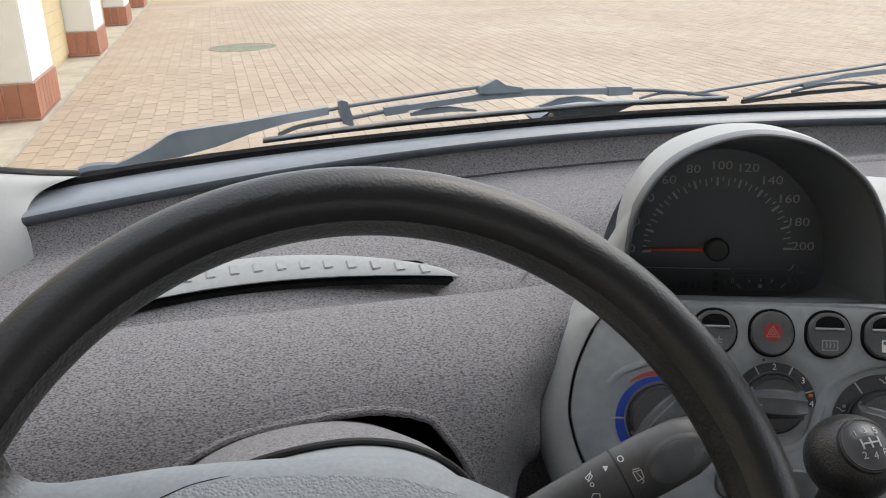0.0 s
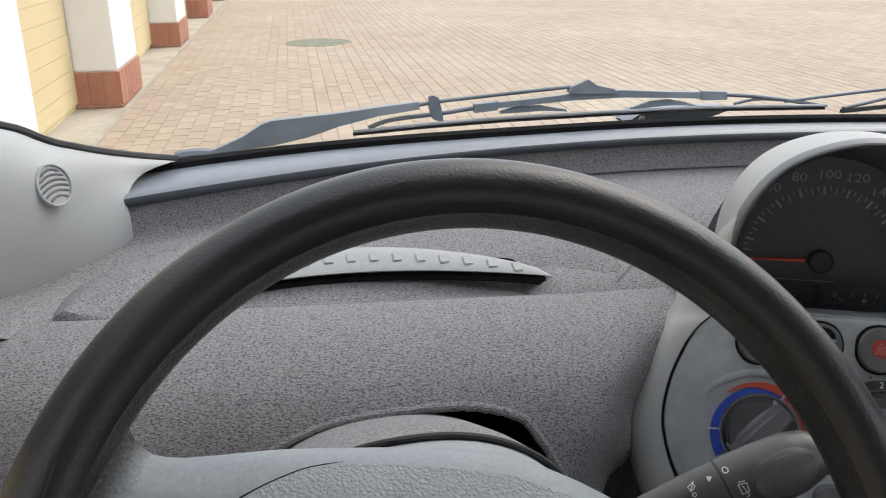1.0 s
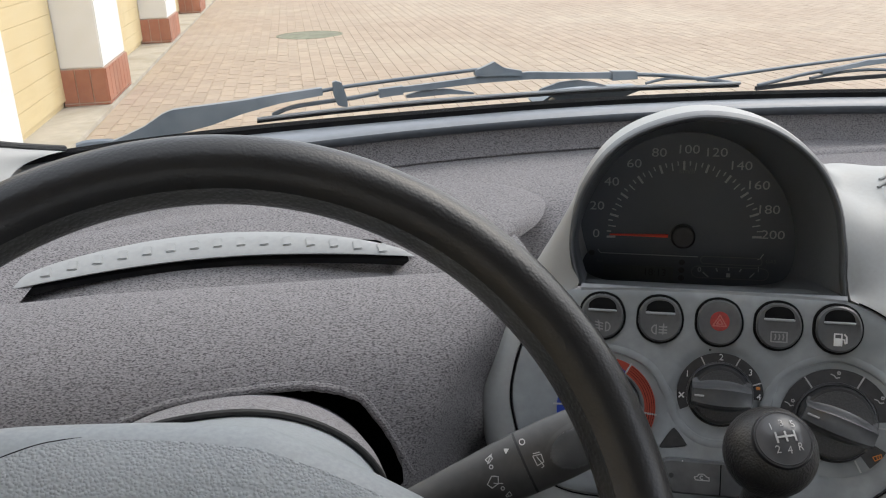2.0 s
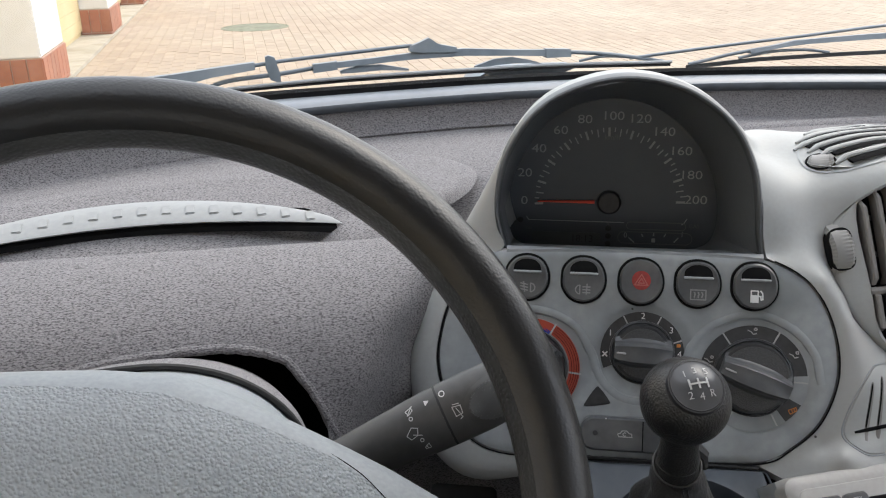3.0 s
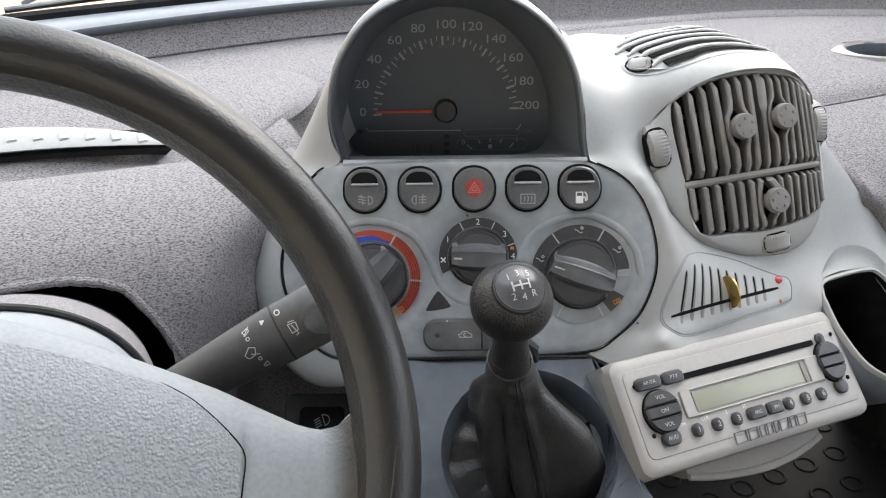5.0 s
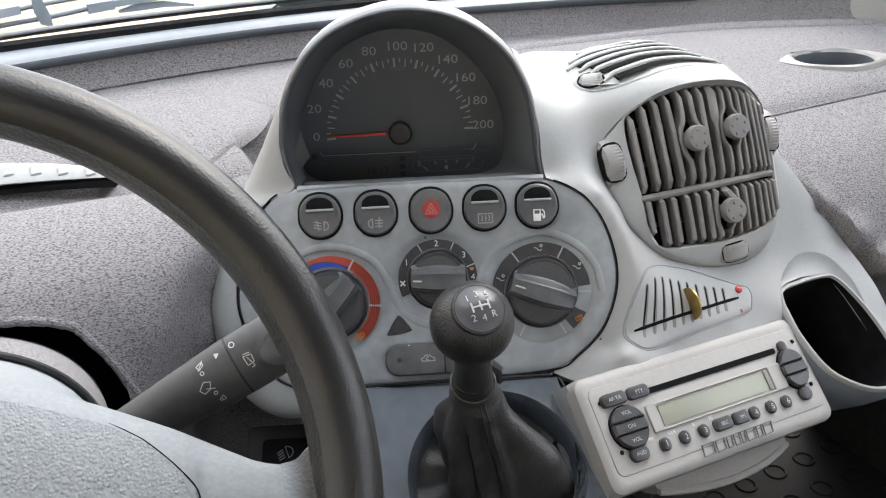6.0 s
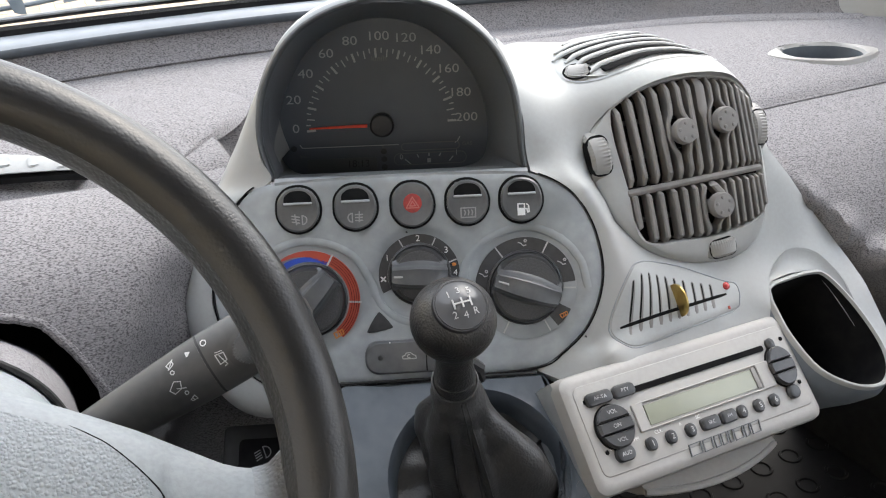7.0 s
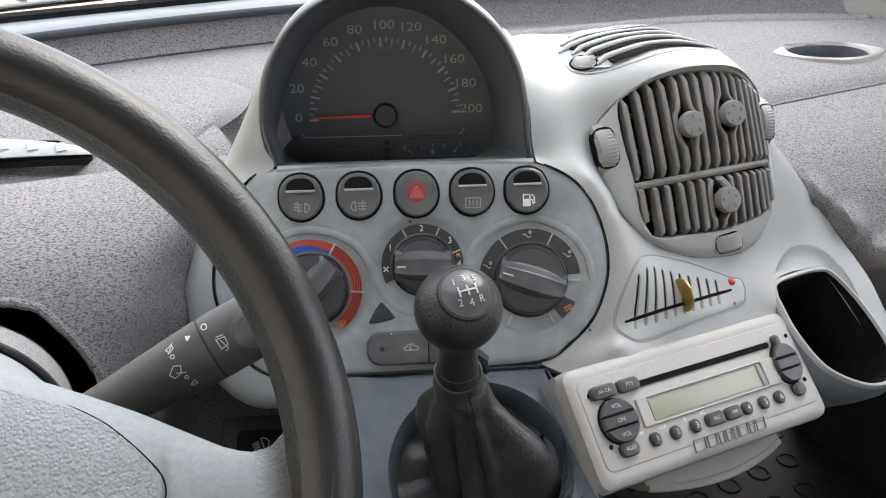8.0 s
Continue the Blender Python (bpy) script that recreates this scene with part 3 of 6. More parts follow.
def lid():
    """Compartment lid with its ribbed grip: a padded mound in the shelf."""
    back = smooth_line(LID, 6)
    n = len(back)
    rows = []
    for i, (bx, by) in enumerate(back):
        s = i / (n - 1)
        fx = -0.395 + 0.405 * s
        gy, gs = grip_line(fx)
        under = ease(fx, -0.35, -0.31) * (1 - ease(fx, -0.06, -0.03))
        fy = 0.733 + (gy + 0.022 - 0.733) * under
        edge = min(1.0, 14 * s, 8 * (1 - s)) ** 0.5
        col = []
        for k in range(15):
            f = k / 14
            x, y = bx + (fx - bx) * f, by + (fy - by) * f
            steps = [0, 0.05, 0.14, 0.3, 0.6, 0.85, 1.0]
            g = float(np.interp(f, steps, [0.0, 0.42, 0.68, 0.86, 1.0, 0.86, 0.74])) * under + float(np.interp(f, steps, [0.0, 0.42, 0.68, 0.86, 0.72, 0.3, 0.0])) * (1 - under)
            rise = 0.013 * (1 - ease(f, 0.0, 0.5)) * ease(s, 0.3, 0.55)
            col.append((x, y, 1.046 + rise + (0.029 - rise) * edge * g - 0.003 * s))
        rows.append(smooth_line(col, 2))
    o = dpart("lid", grid(rows), FABRIC, "grey fabric lid over the dashboard compartment")
    # Thin black tube drawn for the soft shade along the lid's edge.
    dpart("lid_groove", tube([(x, y, 1.0555 - 0.012 * ease(-x, 0.3, 0.4)) for x, y in back[4:] if x < -0.2 and y > 0.75], 0.0013, 6), DEEP, parent=o)
    # grip strip
    rows = []
    for i in range(41):
        s = i / 40
        x = -0.345 + 0.31 * s
        h = math.sin(math.pi * min(1, 0.06 + s * 0.94)) ** 0.5 if s < 1 else 0
        y = grip_line(x)[0]
        z = 1.061 + 0.003 * math.sin(math.pi * s)
        rows.append([(x, y + dy * h, z + dz * h) for dy, dz in ((0.012, -0.003), (-0.004, -0.003), (-0.007, -0.001), (-0.005, 0.0008), (0.012, 0.0058), (0.020, 0.0074), (0.03, 0.0070), (0.034, 0.002))])
    GRIPGREY = mat("grip_grey_plastic", (0.31, 0.318, 0.315), 0.42, col2=(0.285, 0.292, 0.29), scale=200, bump=0.1, bump_scale=1300, bump_dist=0.0003)
    g = dpart("grip_strip", grid(rows), GRIPGREY, "pale grey ribbed plastic grip", o)
    for i in range(15):
        x = -0.318 + 0.0185 * i
        s = (x + 0.345) / 0.31
        h = math.sin(math.pi * min(1, 0.06 + s * 0.94)) ** 0.5
        y = grip_line(x)[0]
        z = 1.061 + 0.003 * math.sin(math.pi * s)
        rib = box(0, 0, 0, 0.0075, 0.012, 0.0022, 0.0007)
        rib.transform(Matrix.Translation((x, y + 0.0095 * h, z + 0.0052 * h)) @ Matrix.Rotation(radians(16), 4, "X"))
        dpart("rib", rib, GRIPGREY, parent=g)
    dpart("grip_recess", grid([[(x, y, z) for x in np.linspace(-0.38, -0.03, 24)] for y, z in ((0.728, 1.049), (0.745, 1.044), (0.765, 1.0445), (0.785, 1.052), (0.795, 1.058))]), FABRIC, parent=o)
    # Black sheet below the grip's edge, in place of the shade there.
    dpart("finger_gap", grid([[(x, grip_line(x)[0] + dy, z) for x in np.linspace(-0.36, -0.04, 24)] for dy, z in ((-0.0045, 1.0535), (-0.0035, 1.0575), (0.006, 1.0618))]), DEEP, "black sheet for the shade under the grip", o)


lid()

# ---------- steering wheel ----------
WHEEL = axes((-0.177, 0.39, 1.068), 1, 35.5) @ RZ(-21)
wheel = thing("steering_wheel", WHEEL, "dark grained steering wheel turned a little, with a grey pad", "steering wheel")


def wheel_rim():
    """Rim with a finger groove: a smooth outside and a worn, grained inside that meet in a raised seam."""
    def ring(b):
        seam = math.exp(-((b - 2.45) / 0.11) ** 2) * 0.0006 - math.exp(-((b - 2.75) / 0.22) ** 2) * 0.0005
        return 0.1755 + (0.0152 + seam) * math.cos(b), (0.0160 + seam) * math.sin(b)
    for name, b0, b1, n, material, label in (("rim", -1.9, 2.48, 26, RIMMAT, "dark grained rim"), ("rim_inside", 2.48, 4.3832, 12, RIMWORN, "worn brownish inside of the rim")):
        rows = []
        for i in range(160):
            a = 2 * math.pi * i / 160
            rows.append([(r * math.cos(a), r * math.sin(a), z) for r, z in (ring(b0 + (b1 - b0) * k / n) for k in range(n + 1))])
        part(name, grid(rows, close_u=True), material, wheel, label)
    # webs where the spokes run into the rim
    for side in (-1, 1):
        rows = []
        for k in range(13):
            f = k / 12
            x = 0.147 + 0.026 * f
            t = x / 0.172
            up, low = half_top(x) + 0.0004, -0.085 + 0.055 * t ** 1.5 - 0.026 * f ** 4
            rows.append([(side * x, up + (low - up) * g, -0.0325 + 0.025 * min(1.0, t) ** 4 + 0.012 * f * f + (0.030 - 0.018 * t ** 1.5) * (1 - (2 * g - 1) ** 4) ** 0.7) for g in (q / 24 for q in range(25))])
        part("spoke_end", grid(rows), SPOKEMAT, wheel, "worn end of the spoke")


def half_top(x):
    x = abs(x)
    return float(np.interp(x, [0, 0.03, 0.05, 0.08, 0.10, 0.12, 0.136, 0.146, 0.153, 0.158, 0.166, 0.172], [0.068, 0.0635, 0.059, 0.0515, 0.046, 0.039, 0.0335, 0.0318, 0.034, 0.040, 0.052, 0.062]))


def wheel_pad():
    rows = []
    for x in np.linspace(-0.172, 0.172, 57):
        top = half_top(x)
        low = -0.085 + 0.055 * (abs(x) / 0.172) ** 1.5
        t = abs(x) / 0.172
        base = -0.033 + 0.025 * t ** 4
        edge = min(0.98, float(np.interp(abs(x), [0, 0.072, 0.0897, 0.1036, 0.112, 0.118], [0.0105, 0.0075, 0.0098, 0.0165, 0.03, 0.08])) / (top - low))
        col = []
        for f in [edge * k / 10 for k in range(11)] + [edge + (1 - edge) * k / 20 for k in range(1, 21)]:
            y = top + (low - top) * f
            bulge = max(0.0, 1 - (2 * f - 1) ** 4) ** 0.7
            col.append((x, y, base + (0.030 - 0.018 * t ** 1.5) * bulge))
        rows.append(col)
    pad = part("pad", grid([c[10:] for c in rows]), PADMAT, wheel, "blue grey leather-grained centre pad")
    part("border", grid([c[:11] for c in rows]), PADEDGE, pad, "smooth border of the pad")
    for side in (-1, 1):
        seam = [(side * x, y) for x, y in ((0.113, -0.01), (0.1128, 0.006), (0.112, 0.019), (0.1036, 0.0285), (0.0897, 0.039), (0.0808, 0.0435), (0.072, 0.047))]
        pts = []
        for x, y in smooth_line(seam, 6):
            top, t = half_top(x), abs(x) / 0.172
            low = -0.085 + 0.055 * t ** 1.5
            f = (y - top) / (low - top)
            pts.append((x, y, -0.033 + 0.025 * t ** 4 + (0.030 - 0.018 * t ** 1.5) * (1 - (2 * f - 1) ** 4) ** 0.7 - 0.0002))
        part("seam", tube(pts, [0.00035] * (len(pts) - 6) + [0.0004, 0.0003, 0.0003, 0.0002, 0.0002, 0.0001], 6), DEEP, wheel, "thin dark parting line")


wheel_rim()
wheel_pad()

# ---------- centre console: oval control panel ----------
from mathutils.bvhtree import BVHTree

mm = 0.001
CON = axes((0.147, 0.594, 1.049), -24, 22)
KNOB = mat("black_knob_plastic", (0.032, 0.032, 0.034), 0.34, col2=(0.042, 0.042, 0.044), scale=150, bump=0.1, bump_scale=1500, bump_dist=0.0003)
GRIPMAT = mat("dark_grip_plastic", (0.092, 0.095, 0.1), 0.28, col2=(0.074, 0.077, 0.08), scale=150, wear=(0.125, 0.127, 0.13), wear_scale=60, bump=0.1, bump_scale=1500, bump_dist=0.0003)
RIDGED = mat("ribbed_plastic", (0.05, 0.05, 0.052), 0.45, col2=(0.08, 0.08, 0.082), scale=900, bump=0.5, bump_scale=1500, bump_dist=0.0006, voronoi=True)


def scaled(pts):
    return [tuple(c * mm for c in p) for p in pts]


def resample(pts, n):
    """n even steps along a closed outline."""
    P = np.array(list(pts) + [pts[0]], float)
    s = np.concatenate(([0], np.cumsum(np.linalg.norm(np.diff(P, axis=0), axis=1))))
    t = np.linspace(0, s[-1], n, endpoint=False)
    return [tuple(np.interp(t, s, P[:, k])[i] for k in range(P.shape[1])) for i in range(n)]


OVAL = [(-117, 8), (-99, 18), (-50, 20.5), (0, 21), (50, 20), (83, 18), (111, 3), (127, -24), (132, -58), (122, -90), (103, -110), (82, -121), (22, -124), (-50, -126), (-100, -124), (-125, -105), (-139, -69), (-138, -40), (-130, -14)]
oval = resample(scaled(smooth_line(OVAL, 5, closed=True)), 110)

console = thing("centre_console", CON, "pale grey car centre console with a dark oval control panel", "console")


def blend(a, b, f):
    return [tuple(p[k] + (q[k] - p[k]) * f for k in (0, 1)) for p, q in zip(a, b)]


# ---------- instrument hood outline (used by the mouldings round it) ----------
POD = axes(tuple(CON @ Vector((-0.011, 0.02, 0.0))), -24, 8)
RIM = [(-83, -2), (-88, 14), (-90, 32), (-84, 63), (-66, 92), (-40, 109), (-4, 117), (34, 110), (64, 89), (80, 62), (86, 34), (88, 14), (91, -2)]
rim_line = scaled(smooth_line(RIM, 6))


RAD = axes((0.211, 0.473, 0.934), 1, 47) @ RZ(-2.7)


def flank():
    """Pale skirt that flares from the hood and runs down beside the oval panel."""
    con_pod = CON.inverted() @ POD
    inner = [tuple(con_pod @ Vector((-x, y, z))) for x, y, z in ((0.083, 0.074, -0.012), (0.0890, 0.055, -0.004), (0.0920, 0.034, -0.0018), (0.0902, 0.014, -0.0014), (0.0852, -0.001, -0.0014))]
    inner += [(x * mm, y * mm, -0.0006) for x, y in ((-118, 8.5), (-131, -14), (-139, -40), (-140, -69), (-126, -106), (-100, -125), (-50, -127))]
    outer = [(x * mm, y * mm, z * mm) for x, y, z in ((-97, 90, -16), (-106.5, 74, -30), (-117, 56, -32), (-126, 40, -30), (-137, 18, -28), (-144, 2, -26), (-153, -20, -23), (-161, -45, -21), (-165, -75, -20), (-147, -126, -20), (-112, -150, -20), (-52, -138, -20))]
    a, b = smooth_line(inner, 6), smooth_line(outer, 6)
    rows = [[(x, y, z - 0.007) for x, y, z in a]]
    for f, g in ((0.0, 0.0), (0.25, 0.02), (0.5, 0.09), (0.7, 0.22), (0.85, 0.45), (0.95, 0.74), (1.0, 1.0)):
        rows.append([(p[0] + (q[0] - p[0]) * f, p[1] + (q[1] - p[1]) * f, p[2] + (q[2] - p[2]) * g) for p, q in zip(a, b)])
    rows.append([(x + 0.002, y, z - 0.016) for x, y, z in b])
    rows.append([(x + 0.006, y + 0.004, z - 0.09) for x, y, z in b])
    part("flank", grid(rows), SHELL, console, "pale grey skirt beside the panel")


flank()


def panel():
    """The oval plate, dished round the three dials."""
    dials = ((2.5, -50, 30), (76.5, -63, 39), (-74, -64, 39))
    rows = []
    base = inset(oval, 0.0012)
    cx, cy = 0.0, -0.05
    for k in range(26):
        f = 1 - k / 25
        row = []
        for x, y in base:
            px, py = cx + (x - cx) * f, cy + (y - cy) * f
            d = 0.0
            for a, b, r in dials:
                q = math.hypot(px / mm - a, py / mm - b)
                d = max(d, min(1.0, max(0.0, (r + 3.5 - q) / 5)))
            edge = 0.0015 if f > 0.985 else 0.0
            row.append((px, py, -0.0022 * d * d * (3 - 2 * d) - edge))
        rows.append(row)
    bm = grid(rows, close_v=True)
    bmesh.ops.remove_doubles(bm, verts=bm.verts, dist=1e-5)
    return part("panel", bm, PANEL, console, "worn dark grey oval control panel")


plate = panel()
gap = [p for p in smooth_line(scaled(OVAL[4:] + OVAL[:3]), 6) if p[1] < 0.0165]
part("panel_gap", tube([(x, y, -0.0005) for x, y in gap], 0.0006, 6), DEEP, console, "thin dark joint round the panel")
rows = []
for k in range(41):
    x = -0.0935 + 0.1745 * k / 40
    y = float(np.interp(x, [-0.099, -0.05, 0.0, 0.05, 0.085], [0.0185, 0.0205, 0.021, 0.0205, 0.0185]))
    rows.append([(x, y - 0.003, -0.0009), (x, y - 0.0006, -0.0003)] + [tuple(CON.inverted() @ POD @ Vector((x + 0.011, py, pz))) for py, pz in ((0.0004, -0.0022), (-0.0008, -0.006), (-0.0035, -0.025), (-0.0075, -0.045))])
part("sill", grid(rows), PANEL, console, "grey ledge below the dial")
RIDGE = [(-112, -40), (-103, -31), (-82, -23), (-60, -25), (-42, -35), (-32, -52), (-25, -70), (-10, -82), (10, -83), (25, -74), (32, -55), (40, -36), (58, -24), (80, -20), (102, -29), (116, -45), (121, -65)]
part("ridge", tube([(x, y, -0.0014) for x, y in smooth_line(scaled(RIDGE), 6)], 0.0034, 10, flat=0.6), PANEL, console, "raised line round the dials")


def switch_shape(k=1.0):
    return [(x * k, y * k) for x, y in scaled(smooth_line([(-14.5, 9), (-8, 15.5), (2, 17), (11, 13), (15.5, 4), (15, -6), (9, -14), (0, -17), (-9, -14.5), (-15, -7), (-16, 1)], 4, closed=True))]


SYMBOLS = {
    "front fog": [arc(2.5, -7, 3, -90, 90, 8), [(2.5, -4), (2.5, -10)], [(0.5, -5), (-4.5, -4)], [(0.5, -7), (-4.5, -6)], [(0.5, -9), (-4.5, -8)], [(-2.5, -3), (-1.5, -10)]],
    "rear fog": [arc(-2.5, -7, 3, 90, 270, 8), [(-2.5, -4), (-2.5, -10)], [(-0.5, -5), (4.5, -5)], [(-0.5, -7), (4.5, -7)], [(-0.5, -9), (4.5, -9)], [(2.4, -3), (2, -10)]],
    "rear heater": [[(-5, -4), (5, -4), (5, -10.5), (-5, -10.5), (-5, -4)], [(-2.5, -5.5), (-2, -7), (-2.6, -9)], [(0, -5.5), (0.5, -7), (-0.1, -9)], [(2.5, -5.5), (3, -7), (2.4, -9)]],
    "fuel": [[(-3, -3), (1.5, -3), (1.5, -10.5), (-3, -10.5), (-3, -3)], [(1.5, -6.5), (3.2, -6.5), (3.6, -9), (4.6, -8.5), (4.4, -4.5), (3, -3)]],
}


def console_switch(x, y, sym):
    sw = part("switch", slab(switch_shape(), -0.002, 0.0022, 0.0015), DEEP, console, m=T(x * mm, y * mm, 0))
    shape = switch_shape(0.9)
    body = part("rocker", stack([ring_pts(shape, 0.0), ring_pts(shape, 0.0036), ring_pts(inset(shape, 0.0012), 0.0048), ring_pts([(a * 0.6, b * 0.6) for a, b in shape], 0.0046)]), GRIPMAT, sw)
    if sym == "hazard":
        tri = [(0, 5.2), (-4.4, -2.2), (4.4, -2.2), (0, 5.2)]
        tri2 = [(0, 2.4), (-2.0, -0.9), (2.0, -0.9), (0, 2.4)]
        part("warning_triangle", strokes([scaled(tri), scaled(tri2)], 0.0008), mat("pale_red_ink", (0.42, 0.12, 0.10), 0.5), sw, "red warning triangle", smooth=False, m=T(0, 0, 0.0047))
        part("glow", slab(scaled(ellipse(0, 1, 6.4, 6.6, 24)), 0.0045, 0.00478, 0.0001), mat("dull_red_lens", (0.36, 0.035, 0.03), 0.5, col2=(0.24, 0.032, 0.03), scale=300), sw)
        return
    # Flat black patch for the notch's shade; paler ledge for its highlight.
    notch = [p for p in smooth_line([(-9.5, 5), (-9, 9), (-5, 12.2), (0, 13), (5, 12.2), (8.6, 9), (9.5, 5)], 4)]
    part("notch", slab(scaled(notch), 0.003, 0.0051, 0.0001), DEEP, sw, "flat black patch for the shaded finger notch")
    part("ledge", slab(rrect(0, 0.0042, 0.0195, 0.0017, 0.0007, 3), 0.0035, 0.0062, 0.0006), PANEL, sw)
    part("symbol", strokes([scaled(s) for s in SYMBOLS[sym]], 0.00085), WHITE_INK if sym == "fuel" else SWITCH_INK, sw, smooth=False, m=T(0, 0, 0.0047))
    if sym == "fuel":
        part("lamp", slab(scaled(rrect(-0.8, -8, 4.2, 4.4, 0.3, 2)), 0.0046, 0.0052, 0.0001), WHITE_INK, sw)


for x, s in ((-78, "front fog"), (-39, "rear fog"), (0, "hazard"), (38, "rear heater"), (75.5, "fuel")):
    console_switch(x, -1, s)


def arc_band(r0, r1, a0, a1, z0, z1, n=24):
    """A flat arched strip, from r0 to r1 (each a number or a pair that tapers)."""
    r0, r1 = (r if isinstance(r, tuple) else (r, r) for r in (r0, r1))
    out, inn = [], []
    for i in range(n + 1):
        f = i / n
        a = radians(a0 + (a1 - a0) * f)
        ro, ri = r1[0] + (r1[1] - r1[0]) * f, r0[0] + (r0[1] - r0[0]) * f
        out.append((ro * math.cos(a), ro * math.sin(a)))
        inn.append((ri * math.cos(a), ri * math.sin(a)))
    rows = [[(*o, z0), (*o, z1), (*i, z1), (*i, z0)] for o, i in zip(out, inn)]
    return stack(rows)


def dial(name, x, y, r, R, grip_angle, label, z=-0.0022):
    d = part(name, lathe([(r + 0.0015, -0.004), (r + 0.0015, 0.0008), (r + 0.0003, 0.0014), (r - 0.0002, 0.0005), (r - 0.0006, 0.0045), (r - 0.0018, 0.0066), (r - 0.004, 0.0072), (0, 0.0066)], 48), KNOB, console, label, m=T(x * mm, y * mm, z))
    L = r * 0.93
    rows = []
    for i in range(13):
        s = -1 + i / 6
        w = 0.0075 - 0.0018 * s * s
        h = 0.0175 - 0.0035 * s ** 4
        xx = L * s
        half = [(w * 1.75, 0.0058), (w * 1.25, h * 0.48), (w * 0.98, h * 0.75), (w * 0.86, h * 0.93), (w * 0.72, h), (w * 0.5, h * 0.985)]
        rows.append([(xx, -a, b) for a, b in half] + [(xx, 0, h * 0.975)] + [(xx, a, b) for a, b in reversed(half)])
    part("grip", stack(rows), GRIPMAT, d, m=RZ(grip_angle))
    part("disc", lathe([(r - 0.0034, 0.0068), (r - 0.0036, 0.0077), (r * 0.5, 0.0077), (0, 0.0077)], 40), RIDGED, d, "finely ribbed face")
    part("pointer", slab(rrect(-r * 0.72, 0, r * 0.3, 0.0012, 0.0004, 2), 0.0155, 0.0176, 0.0002), GREY_INK, d, m=RZ(grip_angle))
    return d


fan = dial("fan_dial", 2.5, -50, 0.0205, 0.027, -2, "black fan speed dial")
part("scale_ring", arc_band(0.0222, 0.0283, -5, 205, -0.0005, 0.0010, 30), BLACK, fan)
for txt, a in (("1", 150), ("2", 90), ("3", 40), ("4", 0)):
    writing("number", txt, 0.0062, WHITE_INK, fan, T(0.0252 * math.cos(radians(a)), 0.0252 * math.sin(radians(a)), 0.0014))
part("fan_symbol", strokes([scaled([(-1.5, -1.5), (1.5, 1.5)]), scaled([(-1.5, 1.5), (1.5, -1.5)])], 0.0010), WHITE_INK, fan, smooth=False, m=T(-0.0252, -0.002, 0.0011))
part("defrost_symbol", slab(rrect(0.0245, 0.006, 0.0028, 0.0022, 0.0005, 2), 0.001, 0.0014, 0.0001), ORANGE, fan)
for a in (118, 64, 20):
    part("mark", strokes([scaled([(22.6 * math.cos(radians(a)), 22.6 * math.sin(radians(a))), (27.8 * math.cos(radians(a)), 27.8 * math.sin(radians(a)))])], 0.0009), GREY_INK, fan, smooth=False, m=T(0, 0, 0.001))

mode = dial("air_flow_dial", 76.5, -63, 0.025, 0.035, -19, "black air distribution dial")
part("scale_ring", arc_band(0.0268, 0.0355, 5, 190, -0.0005, 0.0012, 30), BLACK, mode)
part("pale_ring", arc_band(0.0268, 0.0365, 190, 365, -0.001, 0.0008, 30), PANEL, mode)
for a in (125, 62, -3, 190, -62, -118):
    part("mark", strokes([scaled([(27 * math.cos(radians(a)), 27 * math.sin(radians(a))), (35.3 * math.cos(radians(a)), 35.3 * math.sin(radians(a)))])], 0.0010), GREY_INK, mode, smooth=False, m=T(0, 0, 0.0012))
for a in (160, 92, 32):
    c, s = 31 * math.cos(radians(a)), 31 * math.sin(radians(a))
    part("air_symbol", strokes([scaled([(c - 3, s + 1), (c - 1, s + 0.2), (c + 0.5, s - 1.5), (c + 2.5, s - 1)]), scaled(arc(c + 2, s + 2, 0.9, 0, 360, 6))], 0.0007), GREY_INK, mode, smooth=False, m=T(0, 0, 0.0012))
part("defrost_symbol", strokes([scaled([(24.5, -20.5), (31.5, -17.5), (32.5, -20.5), (26.5, -24), (24.5, -20.5)]), scaled([(27.5, -19), (28.5, -22.5)]), scaled([(29.6, -18.6), (30.5, -21.8)])], 0.0008), ORANGE, mode, smooth=False, m=T(0.0065, -0.0062, 0.001) @ Matrix.Diagonal((0.7, 0.7, 1, 1)))
part("dark_square", arc_band(0.0265, 0.036, -52, -28, -0.0008, 0.0009, 6), BLACK, mode)

temp = dial("temperature_dial", -74, -64, 0.0245, 0.034, 48, "black temperature dial with blue and red scale")
part("blue_scale", arc_band((0.0272, 0.0268), (0.0342, 0.029), 215, 62, -0.0005, 0.0012, 30), BLUE, temp, "blue cold scale")
part("red_scale", arc_band((0.0338, 0.0272), (0.0345, 0.0342), 132, 62, -0.0005, 0.0012, 20), RED, temp, "red warm scale")
part("red_scale", arc_band(0.0272, 0.0345, 60, -4, -0.0005, 0.0012, 20), RED, temp)
part("red_scale", arc_band(0.0272, 0.0345, -6, -52, -0.0005, 0.0012, 20), RED, temp)
part("scale_grooves", strokes([scaled([(r * math.cos(radians(a)), r * math.sin(radians(a))) for a in range(58, -52, -4)]) for r in (29.0, 30.6, 32.2, 33.6)], 0.0003), DEEP, temp, smooth=False, m=T(0, 0, 0.0011))
for a in (61, -5, 181):
    part("mark", strokes([scaled([(27 * math.cos(radians(a)), 27 * math.sin(radians(a))), (35.2 * math.cos(radians(a)), 35.2 * math.sin(radians(a)))])], 0.0012), GREY_INK, temp, smooth=False, m=T(0, 0, 0.0011))
